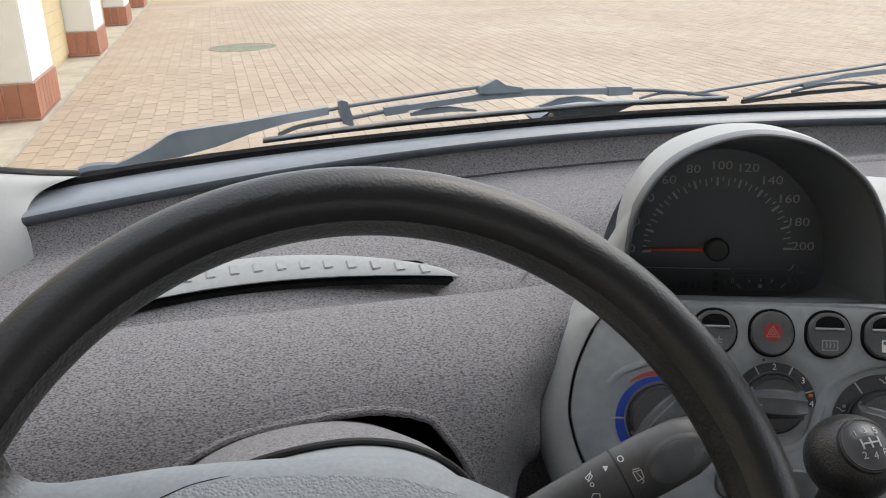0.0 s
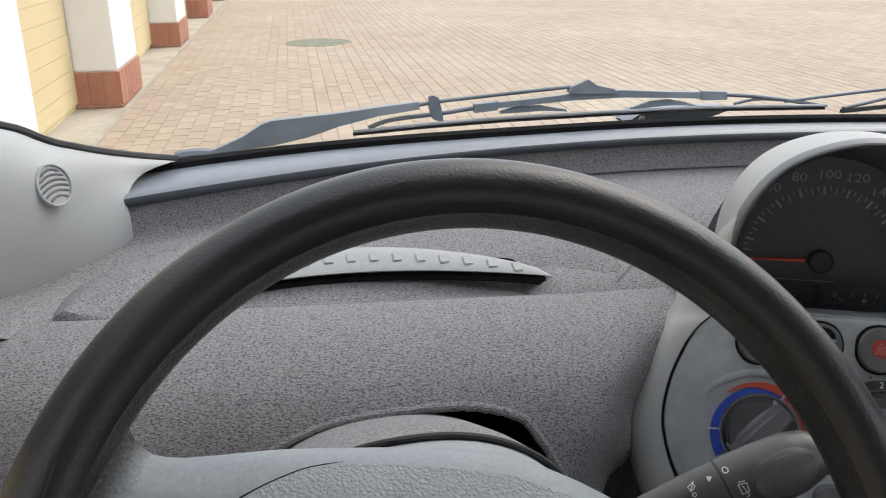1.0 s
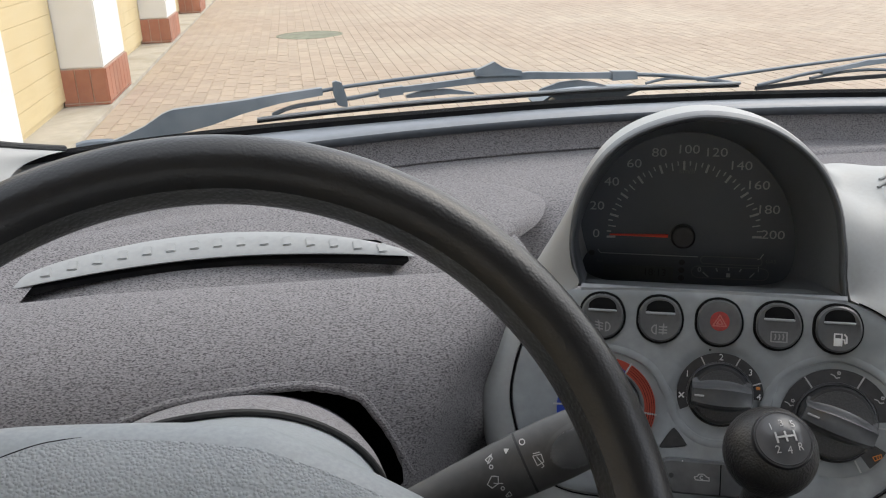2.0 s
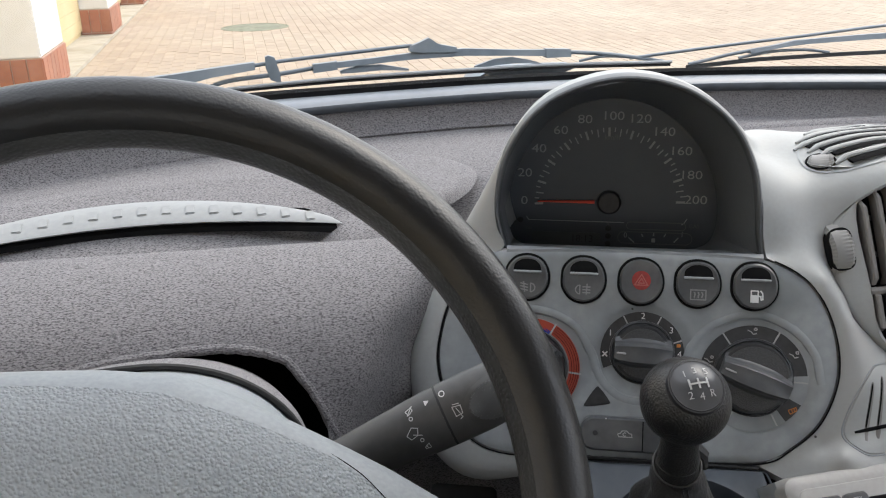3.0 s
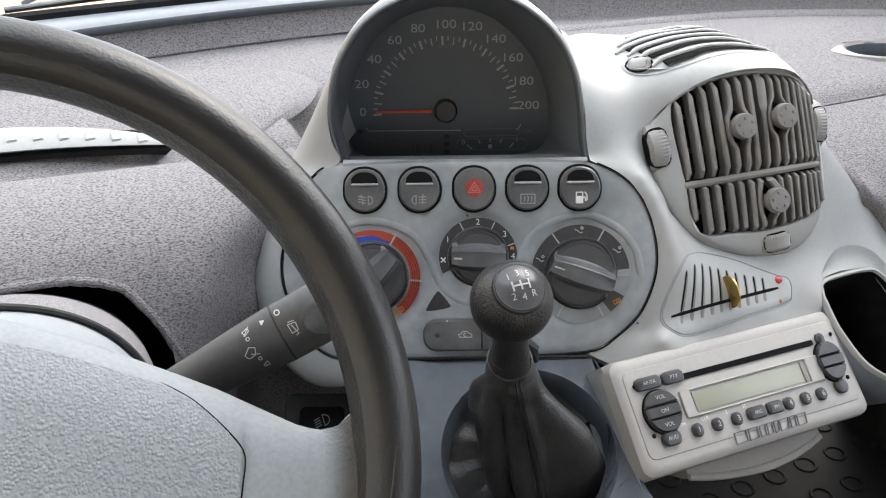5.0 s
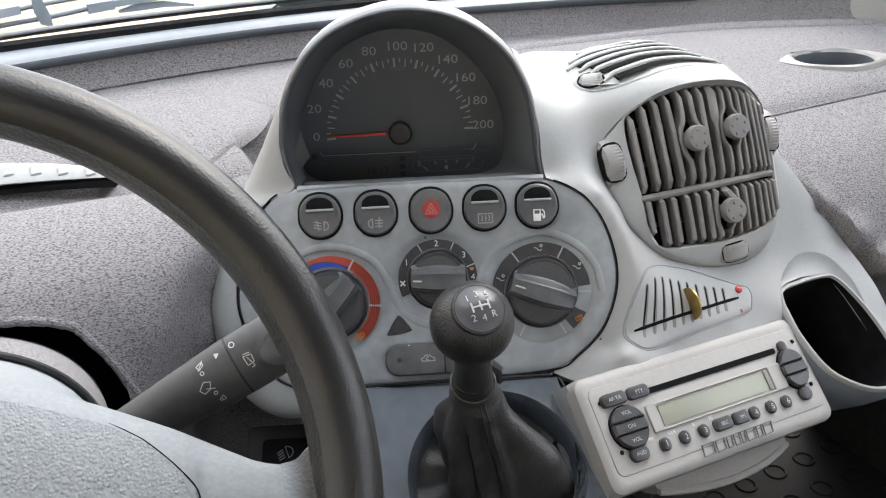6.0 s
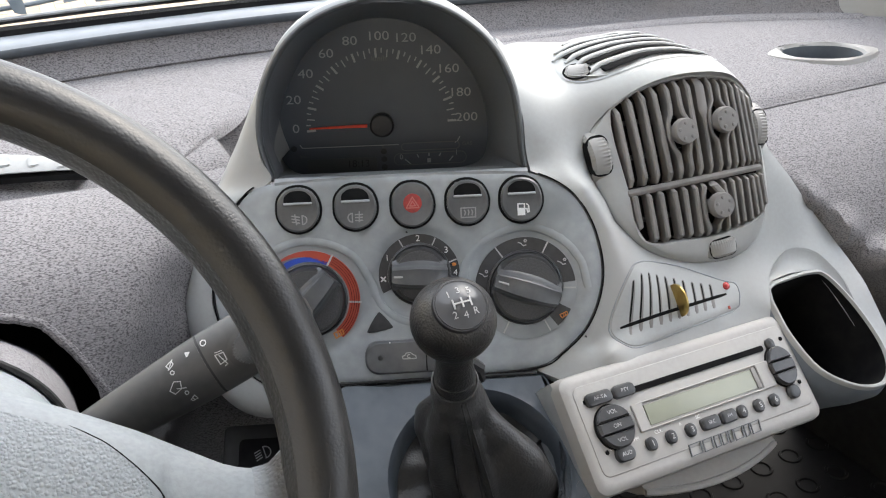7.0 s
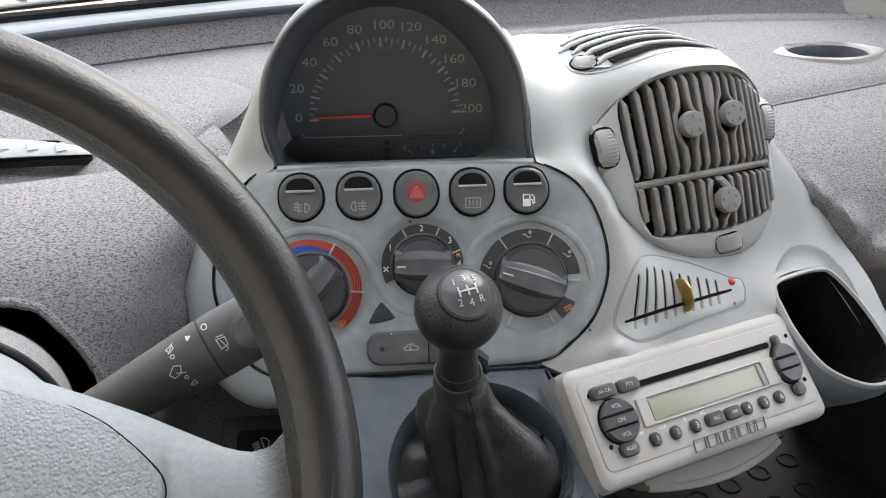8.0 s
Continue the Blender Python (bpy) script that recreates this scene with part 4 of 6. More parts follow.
part("defrost_symbol", strokes([scaled([(15, -24), (21, -21.5), (22, -24.5), (16.5, -27.5), (15, -24)]), scaled([(17.5, -23.3), (18.6, -26)]), scaled([(19.4, -22.6), (20.3, -25)])], 0.0008), ORANGE, temp, smooth=False, m=T(0, 0, 0.0013))

part("warning_lens", slab(scaled(smooth_line([(-34.5, -89), (-19, -86.5), (-19, -83.5), (-25, -76), (-28, -75.5), (-34.5, -85.5)], 3, closed=True)), -0.001, 0.0006, 0.0003), BLACK, console, "small black triangular lens")
pad = part("recirculation_button", stack([ring_pts(rrect(-0.0035, -0.1065, 0.069, 0.0235, 0.010, 6), z) for z in (-0.001, 0.003)] + [ring_pts(rrect(-0.0035, -0.1065, 0.066, 0.0205, 0.009, 6), 0.0048), ring_pts(rrect(-0.0035, -0.1065, 0.05, 0.008, 0.003, 6), 0.0052)]), GRIPMAT, console, "dark grey button with a white car symbol")
part("button_gap", stack([ring_pts(rrect(-0.0035, -0.1065, 0.0715, 0.026, 0.0112, 6), -0.0005), ring_pts(rrect(-0.0035, -0.1065, 0.068, 0.0225, 0.010, 6), -0.0003)], cap0=False, cap1=False), DEEP, pad)
part("split", slab(rrect(0.0045, -0.1065, 0.0008, 0.0205, 0.0003, 2), 0.003, 0.0053, 0.0001), DEEP, pad)
part("car_symbol", strokes([scaled([(-13, -108.5), (-14, -106), (-11.5, -105), (-10, -102.8), (-6, -102.6), (-3.5, -104.8), (-1.2, -105.6), (-1, -108.5), (-13, -108.5)]), scaled(arc(-7.5, -106, 1.6, 60, 300, 6))], 0.0009), GREY_INK, pad, smooth=False, m=T(-0.002, -0.0295, 0.0050) @ Matrix.Diagonal((0.74, 0.72, 1, 1)))
part("lamp", slab(scaled(ellipse(-27.5, -106, 1.8, 1.8, 12)), 0.004, 0.0055, 0.0003), BLACK, pad)
part("index", slab(rrect(-0.0205, -0.0965, 0.001, 0.002, 0.0003, 2), 0.003, 0.0047, 0.0001), WHITE_INK, pad)
for x, y in ((-5, -20), (-104, -95), (118, -100)):
    part("mould_mark", slab(scaled(ellipse(x, y, 0.8, 0.8, 10)), -0.001, 0.0002, 0.0002), BLACK, console)

# ---------- instrument cluster ----------
cluster = thing("instrument_cluster", POD, "dark speedometer under a round pale grey hood", "speedometer")


def hood():
    """A half-round hood, rolled at its front edge."""
    n = len(rim_line)
    P = np.array(rim_line)
    tang = np.gradient(P, axis=0)
    nor = np.stack((-tang[:, 1], tang[:, 0]), 1)
    nor /= np.linalg.norm(nor, axis=1)[:, None]
    foot = np.clip(np.minimum(np.arange(n), n - 1 - np.arange(n)) / 14, 0, 1)
    rows = []
    for off, z in ((-3.0, -30), (-2.4, -10), (-2.0, -4), (-0.6, -0.6), (0.6, 0.0), (1.8, -0.8), (3.0, -4.0), (4.0, -12), (5.0, -30), (5.0, -60), (2, -100), (-8, -150)):
        rows.append([(P[i, 0] + nor[i, 0] * off * mm, P[i, 1] + nor[i, 1] * off * mm, z * mm + (0 if z > -20 else -0.0) - (1 - foot[i]) * 0.004) for i in range(n)])
    part("hood", grid(rows[7:]), SHELL, cluster, "pale grey hood")
    # Panel plastic in a darker copy: shade under the hood is in the colour.
    part("hood_lining", grid(rows[:8]), mat("hood_edge_plastic", (0.10, 0.106, 0.112), 0.40, col2=(0.088, 0.093, 0.098), scale=120, bump=0.1, bump_scale=1500, bump_dist=0.0003), cluster, "inner edge of the hood, its shade put into the colour")


hood()
FACE = [(-92, 6), (-85, 38), (-66, 72), (-40, 91), (-7, 98), (27, 90), (55, 67), (71, 40), (77, 12), (75, -9), (67, -19), (47, -23), (0, -25.5), (-46, -26.5), (-75, -22.5), (-86, -16), (-91, -6)]
face_line = resample(scaled(smooth_line(FACE, 6, closed=True)), 96)


def start_low(pts):
    k = min(range(len(pts)), key=lambda i: math.hypot(pts[i][0] + 0.08, pts[i][1] + 0.02))
    return pts[k:] + pts[:k]


inner = start_low(resample(inset([*rim_line], 0.0022), 96))
face_line = start_low(face_line)
if sum(a[0] * b[1] - b[0] * a[1] for a, b in zip(inner, inner[1:])) * sum(a[0] * b[1] - b[0] * a[1] for a, b in zip(face_line, face_line[1:])) < 0:
    face_line = [face_line[0]] + face_line[:0:-1]
# Tunnel of the same plastic, its shade put into a darker colour.
part("well", stack([ring_pts(blend(inner, face_line, f), -0.004 - 0.105 * f) for f in (0, 0.25, 0.5, 0.8, 1.0)], cap0=False, cap1=False), mat("well_plastic", (0.15, 0.16, 0.168), 0.42, col2=(0.135, 0.144, 0.15), scale=300, bump=0.2, bump_scale=900), cluster, "tunnel round the dial, darkened for shade")
fcx, fcy = -0.008, 0.035
face = part("dial_face", stack([ring_pts([(fcx + (x - fcx) * f, fcy + (y - fcy) * f) for x, y in face_line], -0.1115) for f in (1.14, 0.6, 0.2, 0.02)], cap0=False), DIALBLACK, cluster, "black dial face with pale numbers")
DZ = -0.1108
NUMINK = mat("dial_number_ink", (0.40, 0.41, 0.42), 0.6)
NUM = [("0", -77, 14), ("20", -77, 37), ("40", -66, 57), ("60", -49, 72), ("80", -30, 81), ("100", -8, 84), ("120", 13, 82), ("140", 32, 72), ("160", 46, 57), ("180", 55, 38), ("200", 60, 18)]
for txt, x, y in NUM:
    writing("number", txt, 0.0098, NUMINK, face, T(x * mm, y * mm, DZ) @ Matrix.Diagonal((1.24, 1.0, 1.0, 1.0)), 0.00005)
hub = (-8.5, 15)
ticks, half, big = [], [], []
for i in range(41):
    a = radians(183 - 182 * i / 40)
    r1, r0, line = (59.5, 53.5, big) if i % 4 == 0 else (59.0, 53.5, half) if i % 2 == 0 else (59.8, 56.8, ticks)
    line.append(scaled([(hub[0] + r * math.cos(a), hub[1] + r * math.sin(a)) for r in (r0, r1)]))
for name, lines, w in (("ticks", ticks, 0.0009), ("half_ticks", half, 0.0009), ("main_ticks", big, 0.0017)):
    part(name, strokes(lines, w), NUMINK, face, smooth=False, m=T(0, 0, DZ))
writing("unit", "km/h", 0.006, DIM_INK, face, T(-0.008, 0.067, DZ))
part("needle", slab(scaled([(-66, 13.9), (-20, 13.6), (-20, 16.2), (-66, 15.0)]), DZ + 0.002, DZ + 0.004, 0.0003), mat("needle_red", (0.85, 0.075, 0.04), 0.4), face, "red needle")
part("needle_hub", lathe([(0.0095, 0), (0.0095, 0.006), (0.008, 0.0075), (0, 0.0078)], 28), BLACK, face, m=T(hub[0] * mm, hub[1] * mm, DZ))
for ends in ([(-75, 1), (-73, -1.7), (4, -1.9)], [(50, -2.2), (52, -1), (54, 2.5)]):
    part("line", strokes([scaled(ends)], 0.0006), NUMINK, face, smooth=False, m=T(0, 0, DZ))
for cx, cy, w, h in ((30, -4.2, 47, 6), (29.5, -14.2, 59, 9.5)):
    o = rrect(cx * mm, cy * mm, w * mm, h * mm, h * mm * 0.49, 4)
    part("gauge_outline", strokes([o + [o[0]]], 0.0006), DIM_INK, face, smooth=False, m=T(0, 0, DZ))
writing("number", "0", 0.006, NUMINK, face, T(0.006, -0.0125, DZ))
writing("number", "1", 0.006, NUMINK, face, T(0.051, -0.0105, DZ))
part("gauge_marks", strokes([scaled(s) for s in ([(9, -14.5), (13, -18)], [(19, -11), (20, -13)], [(28.5, -10), (28.5, -12)], [(38, -10.5), (37, -12.5)], [(48, -13.5), (45, -17)])], 0.0009), NUMINK, face, smooth=False, m=T(0, 0, DZ))
part("fuel_symbol", slab(scaled(rrect(28.5, -16, 3, 3.4, 0.4, 2)), DZ, DZ + 0.0003, 0.0001), NUMINK, face)
writing("writing", "GAS", 0.0045, DIM_INK, face, T(0.060, -0.0035, DZ))
writing("writing", "km", 0.004, DIM_INK, face, T(-0.073, -0.0085, DZ))
writing("writing", "h", 0.004, DIM_INK, face, T(-0.0085, -0.003, DZ))
part("odometer_window", slab(scaled(rrect(-42, -17, 56, 11, 1, 2)), DZ - 0.0004, DZ + 0.0001, 0.0001), mat("dark_lcd", (0.085, 0.095, 0.10), 0.35), face)
writing("odometer", "18:13", 0.0085, BLACK, face, T(-0.029, -0.0165, DZ + 0.0003))
for x, y in ((-80, -2), (-8, -7), (-8, -13.5), (-8, -20)):
    part("tell_tale", slab(scaled(ellipse(x, y, 2.6, 2.4, 10)), DZ, DZ + 0.0004, 0.0002), BLACK, face)

# ---------- radio ----------
BUTTON = mat("radio_button_plastic", (0.028, 0.029, 0.031), 0.32, col2=(0.036, 0.037, 0.039), scale=150, wear=(0.055, 0.055, 0.057), wear_scale=70, bump=0.1, bump_scale=1500, bump_dist=0.0003)
radio = thing("car_radio", RAD, "pale grey car radio with black buttons and a blank display", "radio")
RADMAT = mat("radio_plastic", (0.35, 0.342, 0.328), 0.5, col2=(0.325, 0.316, 0.302), scale=260, bump=0.12, bump_scale=1300, bump_dist=0.0004, wear=(0.36, 0.345, 0.325), wear_scale=14)


def radio_shape(grow=0.0):
    g = 2 * grow * mm
    return rrect(0.0880, -0.0205, 0.204 + g, 0.083 + g, 0.008, 6)


part("body", stack([ring_pts(radio_shape(2), -0.09), ring_pts(radio_shape(0.5), -0.03), ring_pts(radio_shape(), -0.008), ring_pts(radio_shape(-1.2), -0.003), ring_pts(radio_shape(-4), -0.0006), ring_pts(radio_shape(-7.5), 0.0)]), RADMAT, radio, "pale grey radio body")
part("fascia", slab(rrect(0.0885, -0.0195, 0.190, 0.062, 0.006, 5), -0.001, 0.0006, 0.0006), RADMAT, radio)
part("disc_slot", slab(rrect(0.0975, -0.0015, 0.124, 0.0042, 0.0015, 3), 0.0004, 0.0016, 0.0001), DEEP, radio, "black disc slot")
part("display_frame", band(rrect(0.0945, -0.0205, 0.125, 0.0195, 0.001, 2), rrect(0.0925, -0.0205, 0.104, 0.0172, 0.001, 2), 0.0, 0.0024), RADMAT, radio)
part("display", slab(rrect(0.0925, -0.0206, 0.101, 0.0142, 0.0006, 2), 0.0, 0.0014, 0.0002), LCD, radio, "blank grey green display")
part("display_lip", slab(rrect(0.1415, -0.0206, 0.004, 0.015, 0.0006, 2), 0.0, 0.0022, 0.0003), VENTMAT, radio)


def radio_button(name, cx, cy, w, h, text="", ts=0.0045, r=None, parent=None, ink=GREY_INK):
    o = rrect(cx * mm, cy * mm, w * mm, h * mm, (r or min(w, h) * 0.47) * mm, 5)
    b = part(name, stack([ring_pts(o, 0.0), ring_pts(o, 0.0030), ring_pts(inset(o, 0.0008), 0.0040), ring_pts(inset(o, 0.0022), 0.0044)]), BUTTON, parent or radio)
    if text:
        writing("caption", text, ts, ink, b, T(cx * mm, cy * mm, 0.0046))
    return b


radio_button("button", 10.5, 0.2, 21, 9, "AF-TA", 0.0038, 3.5)
radio_button("button", 31, 0.0, 18, 9, "PTY", 0.0038, 3.5)
for i, (x, t) in enumerate(((36, "1"), (53, "2"), (70, "3"), (117, "4"), (133, "5"), (148, "6"))):
    radio_button("preset_button", x, -39.2, 8.2, 9.4, t, 0.0055)
radio_button("button", 87.5, -39, 16, 9, "SRC", 0.0036, 3)
radio_button("button", 104, -39, 14, 9, "FM", 0.0036, 3)
radio_button("button", 14, -39.5, 15, 10, "AUD", 0.0038, 4.5)
radio_button("button", 168, -38, 11, 10.5)
radio_button("button", 166.5, -0.5, 7, 9)
for x, y, s, t in ((25.5, -33, 0.0035, "TPM"), (45, -33, 0.0035, "CLR"), (64, -33, 0.0035, "E"), (6.5, -33.6, 0.0035, "LD"), (80, -32.5, 0.0035, "SC")):
    writing("caption", t, s, WHITE_INK, radio, T(x * mm, y * mm, 0.0016))


def rocker_cluster(cx, cy, rx, ry, words):
    base = part("rocker_ring", slab(scaled(ellipse(cx, cy, rx + 0.8, ry + 0.8, 36)), 0.0, 0.0022, 0.0004), DEEP, radio)
    for k, (lo, hi) in enumerate(((0.30, 0.97), (-0.26, 0.26), (-0.97, -0.30))):
        pts = []
        for i in range(11):
            y = lo + (hi - lo) * i / 10
            pts.append((cx + rx * math.sqrt(max(0, 1 - y * y)), cy + ry * y))
        pts += [(2 * cx - x, y) for x, y in reversed(pts)]
        o = scaled(pts)
        b = part("rocker_button", stack([ring_pts(o, 0.001), ring_pts(o, 0.0045), ring_pts([(cx * mm + (a - cx * mm) * 0.88, (cy + ry * (lo + hi) / 2) * mm + (c - (cy + ry * (lo + hi) / 2) * mm) * 0.8) for a, c in o], 0.0058)]), BUTTON, base)
        if words[k]:
            writing("caption", words[k], 0.004, GREY_INK, b, T(cx * mm, (cy + ry * (lo + hi) / 2) * mm, 0.006))


rocker_cluster(14, -20.8, 14, 15, ("VOL", "ON", "VOL"))
rocker_cluster(167, -18, 11.5, 15, ("", "", ""))
for x, y in ((0, 0.2), (2, -35), (179, 1), (178, -33)):
    part("key_hole", slab(scaled(ellipse(x, y, 1.3, 1.6, 12)), 0.0005, 0.0016, 0.0001), DEEP, radio)
# raised maker's plate, as plain outlined bars
for i, (w, x) in enumerate(((11, 68), (9, 79), (6, 87.5), (6, 94), (5, 100), (9, 107), (6, 115), (9, 123))):
    o = scaled([(x - w / 2 + 0.6, -56), (x + w / 2 - 1, -55.6), (x + w / 2 + 0.6, -48.2), (x - w / 2 + 1.6, -48.4)])
    part("raised_bar", strokes([o + [o[0]]], 0.0007, 0.0008), GRIPMAT, radio, smooth=False, m=T(0.0, 0.0, 0.0006))

ashtray = thing("ashtray", RAD @ T(0.10, -0.060, -0.036), "pale grey curved ashtray pull below the radio", "ashtray")
rows = []
for i in range(25):
    s = -1 + i / 12
    x = 0.062 * s
    d = (1 - s * s)
    rows.append([(x, 0.006, 0.0), (x, -0.002 - 0.003 * d, 0.003 + 0.004 * d), (x, -0.006 - 0.008 * d, 0.004 + 0.006 * d), (x, -0.009 - 0.010 * d, 0.001 + 0.006 * d), (x, -0.008 - 0.009 * d, -0.006), (x, 0.0, -0.03)])
part("pull", stack(rows), RADMAT, ashtray)
part("lip", tube([(0.061 * s, -0.008 - 0.0095 * (1 - s * s), 0.003 + 0.0062 * (1 - s * s)) for s in np.linspace(-1, 1, 21)], 0.0028, 8), RADMAT, ashtray)

# ---------- console hump with the vents ----------
VENT = axes((0.353, 0.552, 1.06), -8, 24)
SEAM = [(-56, 41), (-74, 25), (-79, 7), (-74, -15), (-64, -41), (-44, -65), (-17, -79), (6, -85), (37, -85), (60, -72), (73, -46), (75, -19), (72, 8), (66, 34), (47, 51), (6, 57), (-29, 52.5)]
SHF = axes((0.33, 0.54, 1.02), -12, 42)


def dome(x, y):
    """How far the vent's face stands out, in mm."""
    return 7.0 * (1 - (x / 95) ** 2) * (1 - (y / 110) ** 2) - 0.0016 * max(0, x - 20) ** 2 - 3


def spread(P, H, slack):
    """A smooth height over the plane that passes the heights H at the places P."""
    def kernel(d2):
        return 0.5 * d2 * np.log(d2 + 1e-12)
    P, H = np.array(P), np.array(H)
    n = len(P)
    A = np.zeros((n + 3, n + 3))
    A[:n, :n] = kernel(((P[:, None] - P[None]) ** 2).sum(2)) + slack * np.eye(n)
    A[:n, n:] = np.hstack((np.ones((n, 1)), P))
    A[n:, :n] = A[:n, n:].T
    w = np.linalg.solve(A, np.concatenate((H, np.zeros(3))))
    return lambda q: kernel(((np.array(q)[:, None] - P[None]) ** 2).sum(2)) @ w[:n] + w[n] + np.array(q) @ w[n + 1:]


def inside(pts, outline):
    q, o = np.array(pts), np.array(outline)
    hit = np.zeros(len(q), bool)
    for (x0, y0), (x1, y1) in zip(o, np.roll(o, -1, 0)):
        if y0 != y1:
            hit ^= ((y0 > q[:, 1]) != (y1 > q[:, 1])) & (q[:, 0] < x0 + (q[:, 1] - y0) / (y1 - y0) * (x1 - x0))
    return hit


def moulding():
    """One pale skin from the oval panel over the top, round the vent and down to the radio and the cup."""
    flat = SHF.inverted()
    con = lambda x, y, z=-0.6: CON @ Vector((x * mm, y * mm, z * mm))
    pod = lambda x, y, z: POD @ Vector((x * mm, y * mm, z * mm))
    rad = lambda x, y, z=0.0: RAD @ Vector((x * mm, y * mm, z * mm))
    edge = [(83, 18.5), (99, 12), (112, 3), (121, -10), (127.6, -24), (132, -42), (132.6, -58), (129, -76), (122.5, -90), (114, -101), (103.5, -111), (82, -122)]
    seam_z = lambda x, y: dome(x, y) + (-5 if y < 20 else -5 + 9 * min(1.0, (y - 20) / 28))
    hood_side = [(94, 0, -4), (91, 14, -4), (89.5, 34, -5), (86, 50, -10), (82, 64, -24), (79, 74, -42), (77, 84, -62)]
    tie = [con(x, y) for x, y in edge] + [con(x * 1.08 + 1, y * 1.08 + 2, -0.9) for x, y in edge[2:-2]]
    tie += [pod(*p) for p in hood_side]
    tie += [VENT @ Vector((x * mm, y * mm, seam_z(x, y) * mm)) for x, y in SEAM]
    tie += [Vector(p) for p in ((0.25, 0.70, 1.114), (0.30, 0.72, 1.1115), (0.40, 0.72, 1.105), (0.258, 0.64, 1.121), (0.30, 0.645, 1.1245), (0.36, 0.65, 1.126), (0.402, 0.655, 1.1185), (0.25, 0.80, 1.066), (0.33, 0.80, 1.066), (0.42, 0.80, 1.058),
                                (0.36, 0.603, 1.1265), (0.30, 0.605, 1.120), (0.395, 0.606, 1.1205), (0.425, 0.62, 1.108), (0.445, 0.66, 1.088), (0.447, 0.61, 1.078), (0.441, 0.566, 1.062), (0.438, 0.549, 1.047), (0.451, 0.541, 1.030),
                                (0.470, 0.536, 1.005), (0.4885, 0.524, 0.978), (0.4956, 0.503, 0.957), (0.4987, 0.485, 0.941), (0.3244, 0.5135, 0.9745), (0.369, 0.5075, 0.9655), (0.361, 0.4935, 0.9455), (0.2715, 0.501, 0.9565))]
    tie += [rad(x, y, z) for y, z in ((27, -1.2), (20, -4.5)) for x in (35, 85, 135, 185)] + [rad(*p) for p in ((195, 44), (208, 59), (224, 66), (239, 65), (254, 58), (264, 41), (268, 0, -2), (268, -35, -3), (290, -2, -4), (290, -40, -6))]
    L = [flat @ p for p in tie]
    height = spread([p.xy for p in L], [p.z for p in L], 2e-6)
    border = [con(x, y) for x, y in edge[::-1]] + [pod(*p) for p in hood_side] + [Vector(p) for p in ((0.242, 0.72, 1.10), (0.245, 0.80, 1.066), (0.45, 0.80, 1.04), (0.456, 0.70, 1.075), (0.452, 0.62, 1.074), (0.440, 0.566, 1.062), (0.4365, 0.5485, 1.0485), (0.449, 0.5395, 1.0315), (0.470, 0.536, 1.005), (0.4885, 0.524, 0.978), (0.4956, 0.503, 0.957), (0.4987, 0.485, 0.941))]
    border += [rad(*p) for p in ((291, -2), (292, -35), (285, -58), (266, -52), (268, -30), (266, 5), (267, 30), (263, 42), (254, 57), (239, 64.5), (224, 65), (208, 58.5), (198, 50), (193, 42), (190, 24), (187, 18.5), (140, 18.5), (90, 18.5), (40, 18.5), (4, 18.5, -6))]
    border = resample([tuple((flat @ p).xy) for p in border], 900)
    hole = resample([tuple((flat @ (VENT @ Vector((x * mm, y * mm, seam_z(x, y) * mm)))).xy) for x, y in smooth_line(SEAM, 8, closed=True)], 400)
    step = 0.0024
    lo, hi = np.min(border, axis=0) - step, np.max(border, axis=0) + step
    nx, ny = (int(math.ceil((hi[k] - lo[k]) / step)) for k in (0, 1))
    X, Y = np.meshgrid(lo[0] + step * np.arange(nx + 1), lo[1] + step * np.arange(ny + 1), indexing="ij")
    mids = np.stack(((X[:-1, :-1] + step / 2).ravel(), (Y[:-1, :-1] + step / 2).ravel()), 1)
    keep = (inside(mids, border) & ~inside(mids, hole)).reshape(nx, ny)
    bm, made = bmesh.new(), {}

    def vert(i, j):
        if (i, j) not in made:
            made[i, j] = bm.verts.new((X[i, j], Y[i, j], 0))
        return made[i, j]

    for i, j in zip(*np.nonzero(keep)):
        bm.faces.new((vert(i, j), vert(i + 1, j), vert(i + 1, j + 1), vert(i, j + 1)))
    rims = np.array(border + hole)
    for v in bm.verts:
        if v.is_boundary:
            d = ((rims - np.array(v.co.xy)) ** 2).sum(1)
            if d.min() < (1.6 * step) ** 2:
                v.co.x, v.co.y = rims[d.argmin()]
    bm.verts.ensure_lookup_table()
    z = height([tuple(v.co.xy) for v in bm.verts])
    for v, h in zip(bm.verts, z):
        v.co.z = h
    tree_bm = bm.copy()
    tree_bm.transform(SHF)
    tree = BVHTree.FromBMesh(tree_bm)
    tree_bm.free()
    made = bmesh.ops.extrude_edge_only(bm, edges=[e for e in bm.edges if e.is_boundary])["geom"]
    for v in made:
        if isinstance(v, bmesh.types.BMVert):
            v.co.z -= 0.012
    bm.transform(CON.inverted() @ SHF)
    part("moulding", bm, SHELL, console, "pale grey moulding that carries the vents", sharp=50)
    return tree


HUMP = moulding()

vent = thing("air_vent", VENT, "brown grey air vent with slats in a pale rounded bulge", "air vent")
GRILLE = [(-57, 37), (-29, 50), (6, 54.5), (40, 51), (59, 39), (66, 8), (68, -22), (63, -55), (22, -65), (-12, -64.5), (-45, -59), (-52, -22)]


